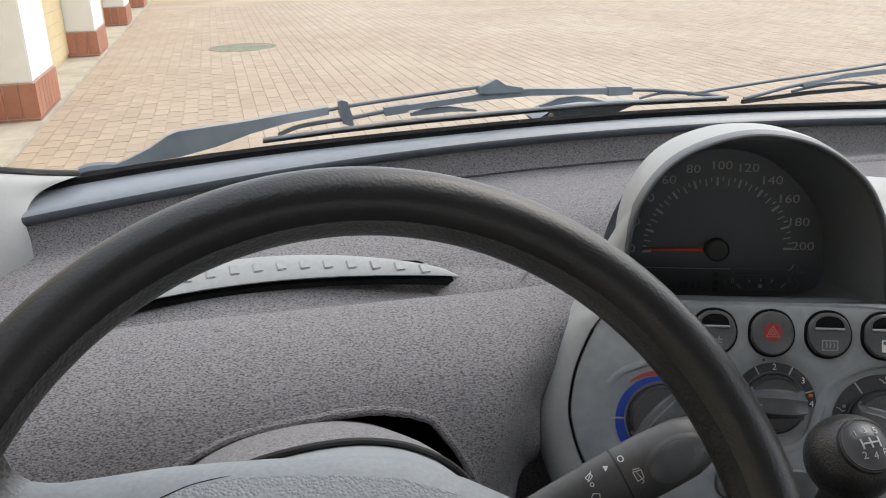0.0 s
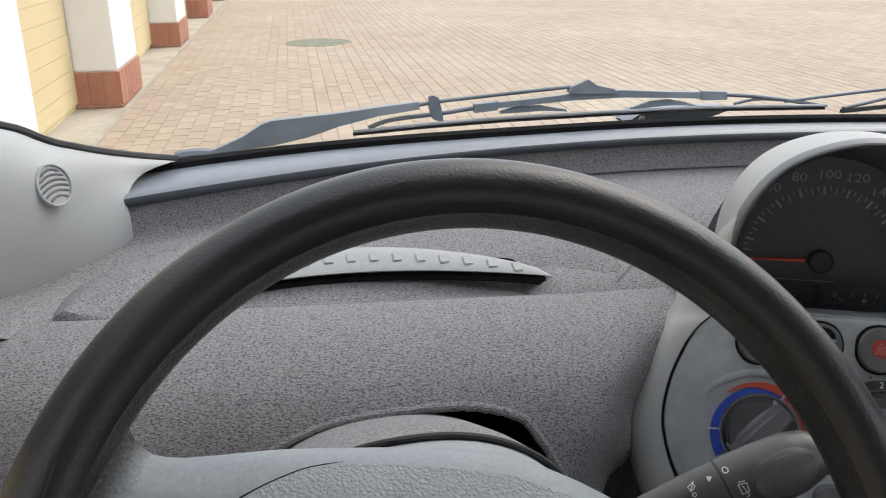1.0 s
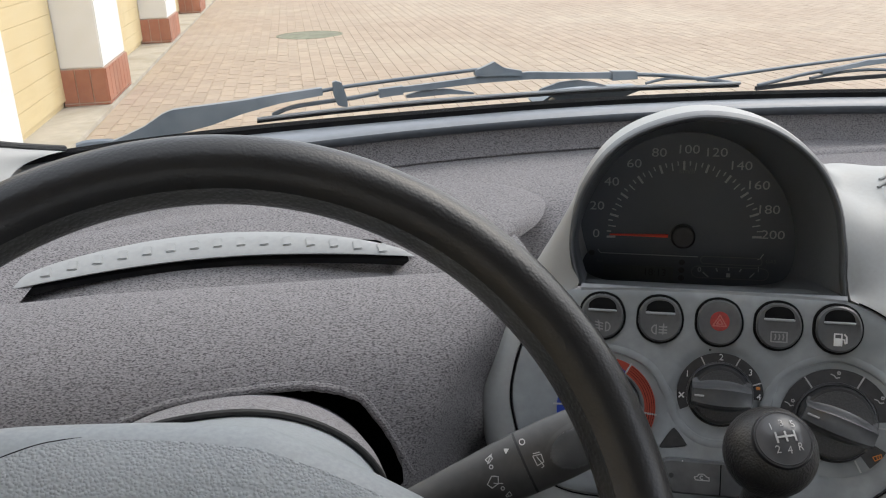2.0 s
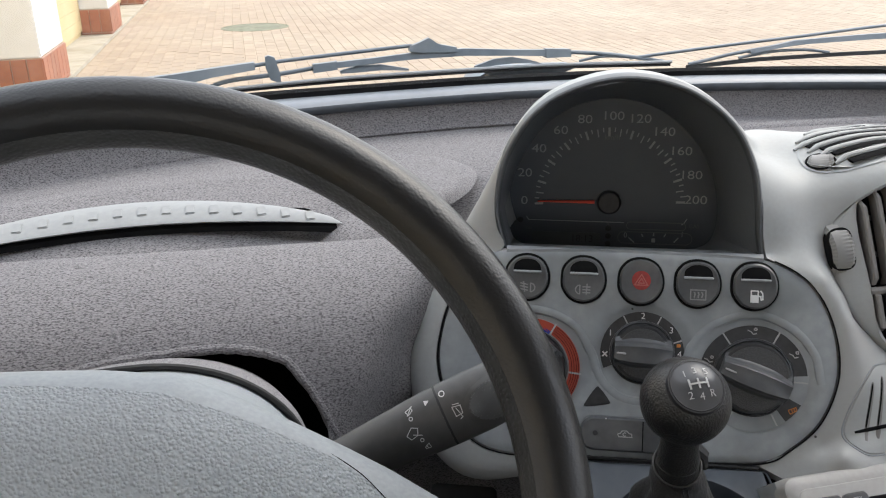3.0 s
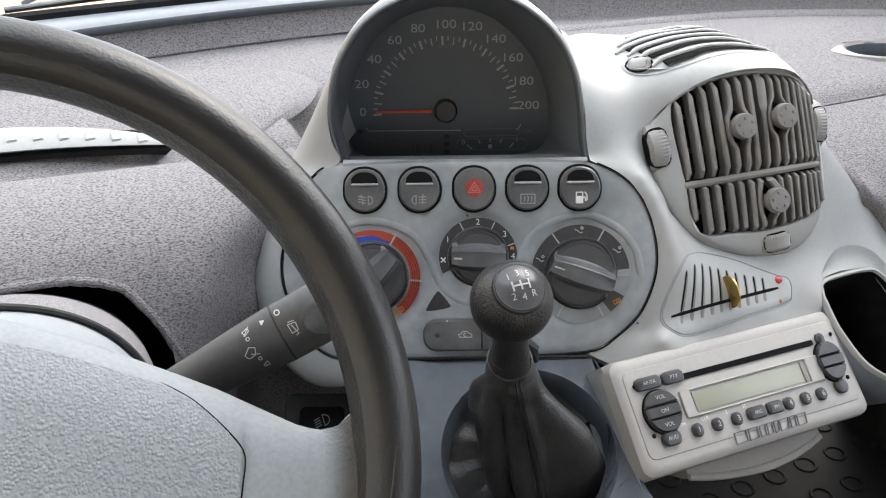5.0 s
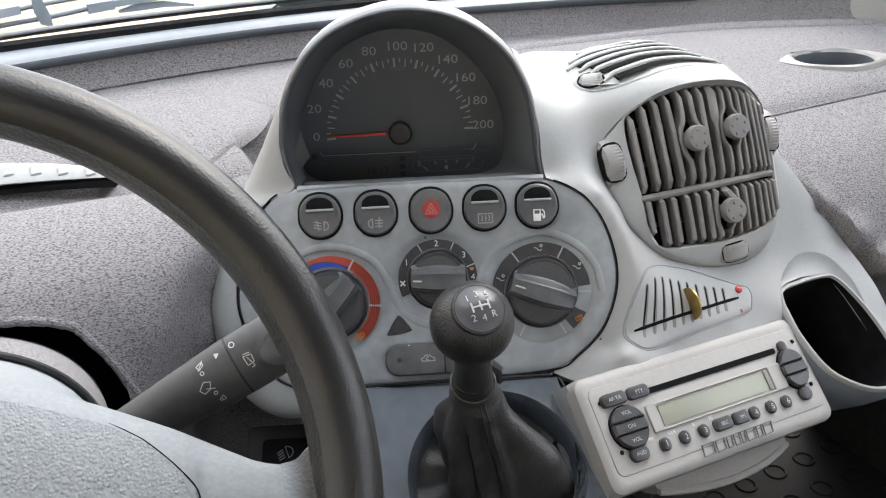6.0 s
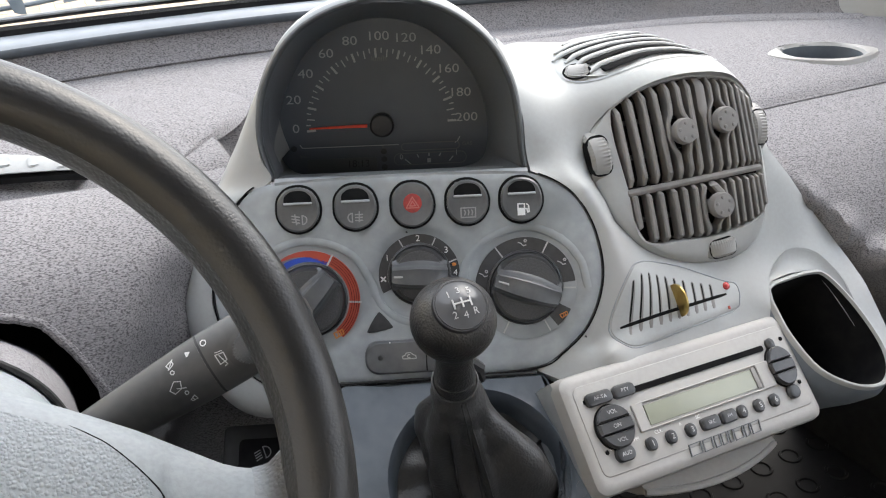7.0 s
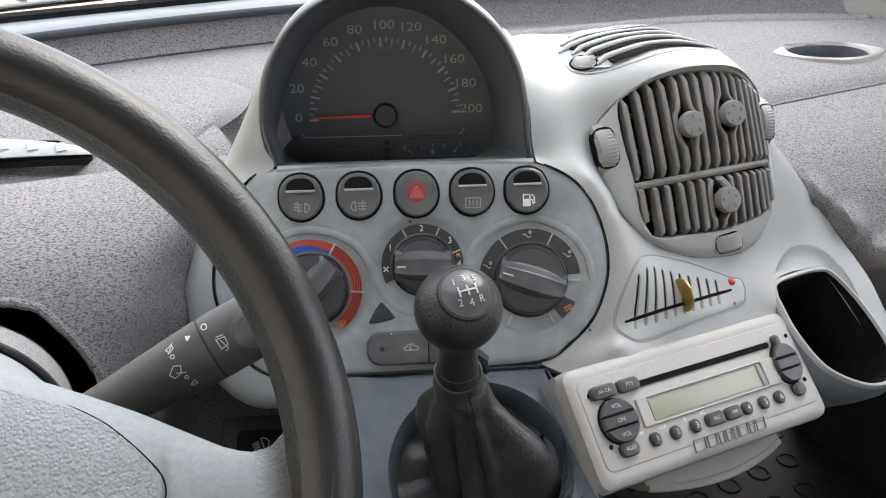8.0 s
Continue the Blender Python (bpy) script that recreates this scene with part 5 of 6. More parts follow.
def bulge():
    egg = resample(scaled(smooth_line(SEAM, 5, closed=True)), 120)
    gr = resample(scaled(smooth_line(GRILLE[::-1], 5, closed=True)), 120)
    egg, gr = (pts[k:] + pts[:k] for pts in (egg, gr) for k in [max(range(120), key=lambda i: -pts[i][0])])
    if sum(a[0] * b[1] - b[0] * a[1] for a, b in zip(egg, egg[1:])) * sum(a[0] * b[1] - b[0] * a[1] for a, b in zip(gr, gr[1:])) < 0:
        gr = [gr[0]] + gr[:0:-1]
    lift = lambda pts, dz=0.0: [(x, y, dome(x / mm, y / mm) * mm + dz) for x, y in pts]
    loops = [lift(inset(egg, -0.0008), -0.012), lift(inset(egg, 0.0002), -0.0052), lift(inset(egg, 0.0010), -0.0033), lift(inset(egg, 0.0024), -0.0019), lift(blend(egg, gr, 0.5), -0.0006), lift(inset(gr, -0.001), 0.0), lift(gr, -0.001), lift(inset(gr, 0.002), -0.014)]
    part("surround", stack(loops, cap0=False, cap1=False), SHELL, vent, "pale grey bulge round the vent")
    # Shallow black back in place of the shade deep in the duct.
    part("duct", stack([lift(inset(gr, 0.0015), -0.006), lift(inset(gr, 0.003), -0.022)], cap0=False), DEEP, vent, "shallow black duct that stands for shade behind the slats")


bulge()


def grille_span(x):
    """Lower and upper edge of the grille at x (mm)."""
    P = smooth_line(GRILLE, 8, closed=True)
    up = [p for p in P if p[1] > -5]
    dn = [p for p in P if p[1] <= -5]
    ys = [p[1] for p in sorted(up, key=lambda p: abs(p[0] - x))[:2]]
    yd = [p[1] for p in sorted(dn, key=lambda p: abs(p[0] - x))[:2]]
    return min(yd), max(ys)


def slats():
    mid = -22
    knobs = ((-6, 15), (30, 19), (17, -43))
    upper = (-54, -43, -32, -22, -11, -2, 7, 17, 26, 33, 40, 46, 51, 55.5, 60)
    lower = (-49, -38, -28, -17, -8, 1, 9, 18, 27, 35, 42, 49, 55, 60, 65)
    for xu, xl in zip(upper, lower):
        lo, hi = grille_span(xl)
        lo, hi = lo + 1, grille_span(xu)[1] - 1
        for a, b in ((mid + 2.5, hi), (lo, mid - 2.5)):
            path = []
            for k in range(13):
                y = b + (a - b) * (k / 12 if 0 < k < 12 else (0.0 if k == 0 else 1.0))
                x = xu + (xl - xu) * (50 - y) / 70
                for kx, ky in knobs:
                    if abs(x - kx) < 11 and abs(y - ky) < 15:
                        x += math.copysign((11 - abs(x - kx)) * 0.6, x - kx + 0.01) * min(1, 2.2 * (1 - abs(y - ky) / 15))
                path.append((x * mm, y * mm, dome(x, y) * mm + 0.001 - (0.003 if k in (0, 12) else 0)))
            rows = []
            for k, (x, y, z) in enumerate(path):
                w = (0.0038 if xu == 17 and k < 5 else 0.0021 if xu < 14 else 0.00165) * (0.75 if k in (0, 12) else 1.0)
                z += 0.0012 if 0 < k < 12 else 0.0
                rows.append([(x - w * 0.5, y, z - 0.011), (x - w * 0.9, y, z - 0.004), (x - w, y, z - 0.0012), (x - w * 0.5, y, z), (x + w * 0.5, y, z), (x + w, y, z - 0.0012), (x + w * 0.9, y, z - 0.004), (x + w * 0.5, y, z - 0.011)])
            part("slat", stack(rows), VENTMAT, vent)
    part("cross_bar", tube([(x * mm, (mid + 0.03 * x) * mm, dome(x, mid) * mm - 0.002) for x in np.linspace(-53, 66, 14)], 0.0028, 8), VENTMAT, vent)
    for y in (28, 2, -45):
        part("rear_vane", tube([(x * mm, y * mm, dome(x, y) * mm - 0.016) for x in np.linspace(-50, 62, 6)], 0.002, 6), BLACK, vent)
    for kx, ky in knobs:
        k = part("vent_knob", lathe([(0.005, -0.012), (0.006, 0.0), (0.0090, 0.003), (0.0098, 0.0055), (0.0095, 0.0095), (0.0088, 0.0108), (0.0, 0.0112)], 28), VENTMAT, vent, m=T(kx * mm, ky * mm, dome(kx, ky) * mm + 0.001))
        for j in range(5):
            s = radians(25 + 72 * j)
            part("stud", lathe([(0.0015, 0), (0.0013, 0.0007), (0.0, 0.0011)], 10), VENTMAT, k, m=T(0.0058 * math.cos(s), 0.0058 * math.sin(s), 0.0108))


slats()


WHEELGREY = mat("beige_grey_plastic", (0.27, 0.265, 0.255), 0.45, col2=(0.25, 0.245, 0.236), scale=200, bump=0.1, bump_scale=1300, bump_dist=0.0003)


def thumb_wheel(parent, m, r, w, ribs=52, name="thumb_wheel"):
    rows = []
    for i in range(ribs * 2):
        a = 2 * math.pi * i / (ribs * 2)
        q = r * (1.0 if i % 2 else 0.96)
        rows.append([(-w / 2, q * 0.86 * math.cos(a), q * 0.86 * math.sin(a)), (-w * 0.36, r * 0.965 * math.cos(a), r * 0.965 * math.sin(a)), (-w * 0.1, r * 0.985 * math.cos(a), r * 0.985 * math.sin(a)), (w * 0.32, q * math.cos(a), q * math.sin(a)), (w / 2, q * 0.9 * math.cos(a), q * 0.9 * math.sin(a))])
    return part(name, grid(rows, close_u=True), WHEELGREY, parent, "ribbed grey thumb wheel", m=m, sharp=20)


for x, y, ang, r, w, h in ((-71, 7, 6, 0.023, 0.0165, 0.0365), (20.5, -75.5, 95, 0.0165, 0.013, 0.029), (70.5, 10, -4, 0.021, 0.012, 0.034)):
    zz = dome(x, y) * mm
    part("wheel_slot", slab(rrect(0, 0, w + 0.0018, h * 0.82, w * 0.45, 6), -0.01, 0.0007, 0.0003), DEEP, vent, m=T(x * mm, y * mm, zz) @ RZ(ang))
    thumb_wheel(vent, T(x * mm, y * mm, zz - r + 0.0055) @ RZ(ang), r, w)

# top vent, laid into the moulding
def hump_top(x, y):
    hit = HUMP.ray_cast(Vector((x, y, 1.3)), Vector((0, 0, -1)))
    return hit[0].z if hit[0] is not None else 1.1


TOPV = Matrix.Translation((0.362, 0.655, 1.1165))
top_vent = thing("top_vent", TOPV, "pale grey upward air vent with curved slats", "air vent")


def tz(x, y):
    return hump_top(x + 0.362, y + 0.655) - 1.1165


tv = resample(scaled(smooth_line([(-83, -46), (-77, -30), (-64, -17), (-36, 3), (0, 13), (18, 8), (32, -12), (42, -40), (45, -68), (36, -72), (10, -70), (-15, -69), (-37, -69.5), (-57, -67), (-68, -63), (-79, -56)], 5, closed=True)), 90)
tv_in = [(-0.015 + (x + 0.015) * 0.965, -0.035 + (y + 0.035) * 0.96) for x, y in tv]
part("frame_groove", tube([(x, y, tz(x, y) + 0.0002) for x, y in tv + tv[:1]], 0.0006, 6), PANEL, top_vent, "fine joint round the vent")
part("frame", stack([[(-0.015 + (x + 0.015) * f, -0.035 + (y + 0.035) * f, 0) for x, y in tv_in] for f in (1.0, 0.8, 0.6, 0.4, 0.2, 0.02)], cap0=False), SHELL, top_vent)
for v in top_vent.children[-1].data.vertices:
    v.co.z = tz(v.co.x, v.co.y) + 0.0007
SLOTS = (((-46, -9), (-20, 1), (6, 2)), ((-61, -20), (-42, -15), (-16, -11), (18, -14)), ((-68, -28), (-46, -26), (-18, -23), (26, -28)), ((-63, -37), (-44, -37), (-20, -36), (31, -41)), ((-61, -47), (-42, -48), (-17, -47.5), (35, -53)), ((-57, -60), (-37, -61.5), (-15, -61), (40, -66)))
for i, line in enumerate(SLOTS):
    pts = [(x * mm, y * mm) for x, y in smooth_line(list(line), 8)]
    n = len(pts)
    w = 0.0034 if i < 5 else 0.0050
    # Black strip on the skin paints the shaded slot; nothing is cut open.
    part("slot", tube([(x, y, tz(x, y) + 0.0009) for x, y in pts], [w * (1.0 - 0.75 * (k / (n - 1)) ** 2) for k in range(n)], 8, flat=0.22), DEEP, top_vent, "flat black strip for the shade below a slat")
    lead = [(pts[0][0] - 0.009, pts[0][1] - 0.002)] + pts
    part("slat", tube([(x, y + 0.0052, tz(x, y + 0.0052) + 0.0008) for x, y in lead], [0.0010] + [0.0024 * (1.0 - 0.6 * (k / (n - 1)) ** 2) for k in range(n)], 10, flat=1.0), SHELL, top_vent)
roller = (-0.0715, -0.0485)
lean = T(roller[0], roller[1], tz(*roller)) @ Matrix.Rotation(radians(-17), 4, "Y") @ Matrix.Rotation(radians(12), 4, "X") @ RZ(-41)
part("wheel_slot", tube([(0.0098 * math.cos(a), 0.0092 * math.sin(a), 0.0006) for a in (2 * math.pi * k / 24 for k in range(25))], 0.0008, 6), DEEP, top_vent, m=lean)
thumb_wheel(top_vent, lean @ T(0, 0, -0.0095), 0.0135, 0.0165)

# coin holder
holder = thing("coin_holder", RAD, "pale grey coin holder plate with slots", "coin holder")
RADN = RAD.to_3x3() @ Vector((0, 0, 1))


def lay(x, y):
    """Height of the moulding over the radio's plane."""
    hit = HUMP.ray_cast(RAD @ Vector((x, y, 0.06)), -RADN)
    return 0.06 - hit[3] if hit[0] is not None else 0.0


def laid(bm, lift=0.0):
    for v in bm.verts:
        v.co.z += lay(v.co.x, v.co.y) + lift
    return bm


hp = scaled(smooth_line([(43, 43), (48, 31), (62, 25.5), (100, 28), (152, 31.5), (161, 38), (162, 50), (150, 56), (118, 74), (94, 82), (80, 82.5), (67, 78.5), (51.5, 61)], 5, closed=True))


def disc_of(pts, z_edge, z_top, r):
    loops = [ring_pts(pts, z_edge), ring_pts(inset(pts, r * 0.3), z_top - r * 0.3), ring_pts(inset(pts, r), z_top)]
    mid = (sum(p[0] for p in pts) / len(pts), sum(p[1] for p in pts) / len(pts))
    q = inset(pts, r)
    loops += [ring_pts([(mid[0] + (x - mid[0]) * f, mid[1] + (y - mid[1]) * f) for x, y in q], z_top) for f in (0.85, 0.7, 0.55, 0.4, 0.25, 0.05)]
    return stack(loops, cap0=False)


part("gap", laid(tube([(x, y, 0) for x, y in hp + hp[:1]], 0.0005, 6), 0.0001), PANEL, holder, "fine joint round the plate")
part("plate", laid(disc_of(inset(hp, 0.0008), -0.002, 0.0012, 0.0015)), SHELL, holder)


def groove(x0, y0, x1, y1, w, name, material, lift=0.0):
    n = 12
    line = [((x0 + (x1 - x0) * k / n) * mm, (y0 + (y1 - y0) * k / n) * mm) for k in range(n + 1)]
    part(name, laid(tube([(x, y, 0.0012) for x, y in line], [w * 0.6] + [w] * (n - 1) + [w * 0.6], 8, flat=0.2), lift), material, holder)


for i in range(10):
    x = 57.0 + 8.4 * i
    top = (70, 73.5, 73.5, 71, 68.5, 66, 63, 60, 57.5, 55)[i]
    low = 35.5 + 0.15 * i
    # Flat strips: slot shade is put into the brown grey and black.
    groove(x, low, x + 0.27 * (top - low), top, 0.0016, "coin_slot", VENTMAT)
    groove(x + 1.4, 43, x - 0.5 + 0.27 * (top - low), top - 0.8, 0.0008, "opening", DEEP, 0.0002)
groove(50, 42, 149, 44.6, 0.0012, "long_slot", DEEP, 0.0003)
part("lamp", lathe([(0.0031, 0), (0.0029, 0.002), (0.0017, 0.003), (0, 0.0033)], 16), mat("red_lamp", (0.45, 0.03, 0.03), 0.2, coat=0.5), holder, "small red lamp", m=T(0.1515, 0.0505, lay(0.1515, 0.0505)))
part("mark", laid(slab(scaled(rrect(148, 34.5, 2.2, 2.6, 0.5, 2)), 0.0, 0.0016, 0.0001)), RED, holder)
coin = thing("coin", RAD @ T(0.1015, 0.049, 0.003 + lay(0.109, 0.051)) @ Matrix.Rotation(radians(84), 4, "Y") @ RZ(4), "brass coin standing in the holder slot", "coin")
part("disc", lathe([(0, -0.001), (0.0115, -0.001), (0.0122, -0.0006), (0.0122, 0.0006), (0.0115, 0.001), (0.0105, 0.0007), (0, 0.0007)], 40), BRASS, coin)

# cup holder
cup = thing("cup_holder", RAD, "open black cup holder with a pale grey rim", "cup holder")
CUP = [(194, 38.5), (215, 42), (239, 41.5), (249, 36), (257, 12), (260, -15), (258, -35), (249, -49), (236, -53), (216, -46), (197, -28), (190, -1), (190, 19)]
cu = scaled(smooth_line(CUP, 5, closed=True))
cz = lambda pts, dz: [(x, y, dz + 0.06 * (x - 0.19) - 0.12 * (y - 0.04)) for x, y in pts]


part("rim", stack([cz(inset(cu, -0.0046), -0.014), cz(inset(cu, -0.0042), -0.005), cz(inset(cu, -0.0036), -0.0022), cz(inset(cu, -0.0024), -0.0006), cz(inset(cu, -0.001), -0.0004), cz(cu, -0.003)], cap0=False, cap1=False), SHELL, cup, "pale grey rim")
ARCHED = [(187, 22), (190, 36), (194, 46), (201, 53.5), (212, 60.5), (224, 65.5), (239, 65), (254, 57.5), (263, 42), (267.5, 30), (267, 5), (268.5, -30)]
LIPPED = [(187, 20), (189, 32), (193, 41), (201, 45.5), (211, 47), (224, 47.5), (237, 45), (246.5, 40), (251.5, 28), (255, 12), (259, -8), (263, -30)]
a, b = smooth_line(scaled(ARCHED), 6), smooth_line(scaled(LIPPED), 6)
rows = [[(x, y, -0.010) for x, y in a], [(x, y, 0.0004) for x, y in a]]
for f, d in ((0.12, 0.0014), (0.3, 0.0034), (0.55, 0.0048), (0.8, 0.0046), (1.0, 0.0036)):
    rows.append([(p[0] + (q[0] - p[0]) * f, p[1] + (q[1] - p[1]) * f, 0.0004 - d) for p, q in zip(a, b)])
part("scoop", grid(rows), SHELL, cup, "pale hollow that leads down to the cup")
part("well", stack([cz(inset(cu, -0.0004), -0.0026), cz(inset(cu, 0.003), -0.04), cz(inset(cu, 0.008), -0.075)], cap0=False), DEEP, cup, "black inside")
# Bowl's lighter blue grey has side window light put into the colour.
part("bowl", stack([cz(inset(cu, -0.0044), -0.004), cz(inset(cu, -0.0085), -0.014), cz(inset(cu, -0.008), -0.035), cz(inset(cu, -0.004), -0.07), cz(inset(cu, 0.004), -0.10), cz(inset(cu, 0.02), -0.12)], cap0=False), mat("bowl_plastic", (0.17, 0.195, 0.225), 0.42, col2=(0.15, 0.172, 0.20), scale=90, bump=0.12, bump_scale=1400, bump_dist=0.0003), cup, "blue grey bowl, paler for window light")
# Pale plastic given the panel's grey, to shade this side by colour.
part("cheek", grid([[(-0.0135, y, -0.010), (-0.0145, y, -0.016), (-0.0155, y, -0.03), (-0.016, y, -0.09)] for y in (0.02, 0.0, -0.03, -0.06, -0.09)]), PANEL, radio, "pale side of the console beside the radio, greyed for shade")

# ---------- gear lever ----------
BEZ = axes(tuple(CON @ Vector((0.018, -0.128, 0.002))), -24, 58)
gear_base = thing("gear_console", BEZ, "scuffed blue grey plate round the gear lever", "console plate")
bo = scaled(smooth_line([(-78, 0), (-40, 2.5), (0, 3.5), (40, 4), (64, 4.5), (72, -2), (80, -40), (90, -80), (98, -130), (-60, -130), (-72, -60)], 4, closed=True))
hole = scaled(ellipse(17, -66, 60, 60, len(bo)))
k0 = min(range(len(hole)), key=lambda i: math.hypot(hole[i][0] - bo[0][0], hole[i][1] - bo[0][1]))
hole = hole[k0:] + hole[:k0]
if (hole[5][0] - hole[0][0]) * (bo[5][0] - bo[0][0]) < 0:
    hole = [hole[0]] + hole[:0:-1]
part("plate", stack([ring_pts(bo, -0.05), ring_pts(bo, -0.002), ring_pts(inset(bo, 0.002), 0.0), ring_pts(inset(hole, -0.004), 0.0), ring_pts(inset(hole, -0.001), 0.0012), ring_pts(hole, 0.0), ring_pts(inset(hole, 0.004), -0.012), ring_pts(inset(hole, 0.006), -0.06)], cap0=False, cap1=False), BLUEGREY, gear_base, "scuffed blue grey plate")
part("gasket", tube([(x, 0.0045 + 0.0000 * x, 0.0005 + (0.0006 if i % 2 else 0)) for i, x in enumerate(np.linspace(-0.075, 0.064, 60))], 0.0012, 6), RUBBER, gear_base, "ragged black sealing strip")
rows = []
for k in range(15):
    f = 1 - k / 14
    rows.append([(0.017 + 0.0605 * f * math.cos(a), -0.066 + 0.0605 * f * math.sin(a), -0.024 - 0.012 * (1 - f) + 0.0016 * math.sin(5 * a + 9 * f) + 0.0013 * math.sin(11 * a - 5 * f)) for a in (2 * math.pi * q / 80 for q in range(80))])
part("leather_skirt", grid(rows, close_v=True), LEATHER, gear_base, "wrinkled black leather round the lever")
part("skirt_seam", tube([(0.017 + r * math.cos(0.55), -0.066 + r * math.sin(0.55), -0.0225 - 0.012 * (1 - r / 0.0605)) for r in np.linspace(0.02, 0.059, 8)], 0.0011, 6), DEEP, gear_base)

KC = Vector((0.113, 0.473, 1.029))
lever = thing("gear_lever", T(*KC), "worn black ball gear lever with a leather gaiter", "gear lever")
bez_hole = BEZ @ Vector((0.017, -0.066, -0.03))
dn = (bez_hole + Vector((-0.005, 0.02, 0)) - KC).normalized()
ax = (-dn).to_track_quat("Z", "Y").to_matrix().to_4x4()
KNOBLEATHER = mat("knob_plastic", (0.022, 0.022, 0.0228), 0.34, col2=(0.032, 0.0315, 0.031), scale=90, bump=0.6, bump_scale=800, bump_dist=0.0007, voronoi=True, wear=(0.05, 0.047, 0.043), wear_scale=55, rough2=0.5, spec=0.5)
part("knob", lathe([(0.0, 0.0245)] + [(0.0252 * math.cos(radians(a)), 0.0245 * math.sin(radians(a))) for a in range(84, -57, -6)] + [(0.0125, -0.025), (0.0112, -0.031), (0.0115, -0.042), (0.0128, -0.05), (0.0128, -0.052), (0.0122, -0.0525), (0.0128, -0.053), (0.0132, -0.062), (0, -0.063)], 40), KNOBLEATHER, lever, "worn black ball knob", m=ax)
bz = Vector((-0.10, -0.60, 0.78)).normalized()
by = (Vector((0, 1, 0)) - bz * bz.y).normalized()
bxx = by.cross(bz)
bax = Matrix(((bxx.x, by.x, bz.x, 0), (bxx.y, by.y, bz.y, 0), (bxx.z, by.z, bz.z, 0), (0, 0, 0, 1))) @ RZ(-8)
badge = part("badge", lathe([(0.0152, 0.0190), (0.0152, 0.0208), (0.0144, 0.0220), (0.0138, 0.0219), (0.008, 0.0246), (0.004, 0.0254), (0, 0.0257)], 36), BADGE, lever, "glossy grey badge with the gear pattern", m=bax)


part("ring", lathe([(0.0160, 0.0180), (0.0162, 0.0202), (0.0156, 0.0215), (0.0148, 0.0216), (0.0146, 0.0205)], 36), KNOB, badge, "raised black ring", m=Matrix.Identity(4))


def badge_spot(x, y, lift=0.0003):
    q = x * x + y * y
    nrm = Vector((2 * 18 * x, 2 * 18 * y, 1)).normalized()
    return Matrix.Translation((x, y, 0.0257 - 18 * q + lift)) @ Vector((0, 0, 1)).rotation_difference(nrm).to_matrix().to_4x4()


GP = [[(-5, 2.6), (-5, -2.6)], [(0, 2.6), (0, -2.6)], [(5, 2.6), (5, -2.6)], [(-5, 0), (5, 0)]]
gpm = strokes([scaled([(a + (c - a) * i / 6, b + (d - b) * i / 6) for i in range(7)]) for (a, b), (c, d) in GP], 0.0010, 0.0004)
for vv in gpm.verts:
    vv.co.z += 0.0258 - 18 * (vv.co.x ** 2 + vv.co.y ** 2)
part("gear_pattern", gpm, GREY_INK, badge, smooth=False)
for t, x, y in (("1", -6, 6.3), ("3", 0, 7.5), ("5", 6, 6.3), ("2", -6, -6.3), ("4", 0, -7.5), ("R", 6.3, -6.3)):
    writing("number", t, 0.0058, GREY_INK, badge, badge_spot(x * mm, y * mm, 0.0006))


def gaiter():
    """Leather that hangs in folds from the neck to the plate."""
    top = KC + dn * 0.058
    side = BEZ.to_3x3() @ Vector((1, 0, 0))
    fwd = BEZ.to_3x3() @ Vector((0, 1, 0))
    out = BEZ.to_3x3() @ Vector((0, 0, 1))
    rows = []
    for i in range(37):
        f = i / 36
        c = top.lerp(bez_hole - out * 0.002, f)
        g = ease(f, 0.12, 1.0)
        r = 0.0138 + 0.0035 * ease(f, 0.04, 0.12) + 0.009 * g
        row = []
        for k in range(96):
            a = 2 * math.pi * k / 96
            fold = 0.0026 * math.sin(5 * a + 0.7 + 1.2 * f) + 0.0018 * math.sin(8 * a - 1.1 - 3 * f) + 0.0008 * math.sin(13 * a + 6 * f)
            fold -= 0.0035 * math.exp(-((a - 4.05 - 0.25 * f) / 0.09) ** 2) + 0.0022 * math.exp(-((a - 4.98) / 0.035) ** 2) + 0.003 * math.exp(-((a - 5.45 + 0.3 * f) / 0.12) ** 2)
            right = 0.027 * max(0.0, math.cos(a + 0.42)) ** 14 * ease(f, 0.10, 0.5) + 0.008 * max(0.0, math.cos(a + 0.42)) ** 3 * ease(f, 0.2, 0.7)
            left = 0.012 * max(0.0, math.cos(a - 2.95)) ** 4 * ease(f, 0.12, 0.4) * (1 - 0.5 * ease(f, 0.5, 0.9))
            near = 0.007 * max(0.0, math.cos(a + 1.45)) ** 2 * ease(f, 0.2, 0.9)
            ring = 0.0010 * math.sin(30 * f + 2 * math.sin(2 * a)) * ease(f, 0.05, 0.2) * (1 - f)
            row.append(tuple(c + (side * math.cos(a) + fwd * math.sin(a)) * (r + fold * ease(f, 0.05, 0.5) + right + left + near + ring) - KC))
        rows.append(row)
    part("gaiter", grid(rows, close_v=True), LEATHER, lever, "creased black leather gaiter")
    for k in (75, 78):
        seam = [tuple(Vector(rows[i][k]) + out * (0.0004 if i % 2 else -0.0002)) for i in range(1, 36)]
        part("stitching", tube(seam, 0.0006, 6), RUBBER, lever)
    hem = [tuple(top - KC + (side * math.cos(a) + fwd * math.sin(a)) * 0.0142) for a in (2 * math.pi * k / 30 for k in range(31))]
    part("hem", tube(hem, 0.0009, 8, up=tuple(out)), LEATHER, lever)


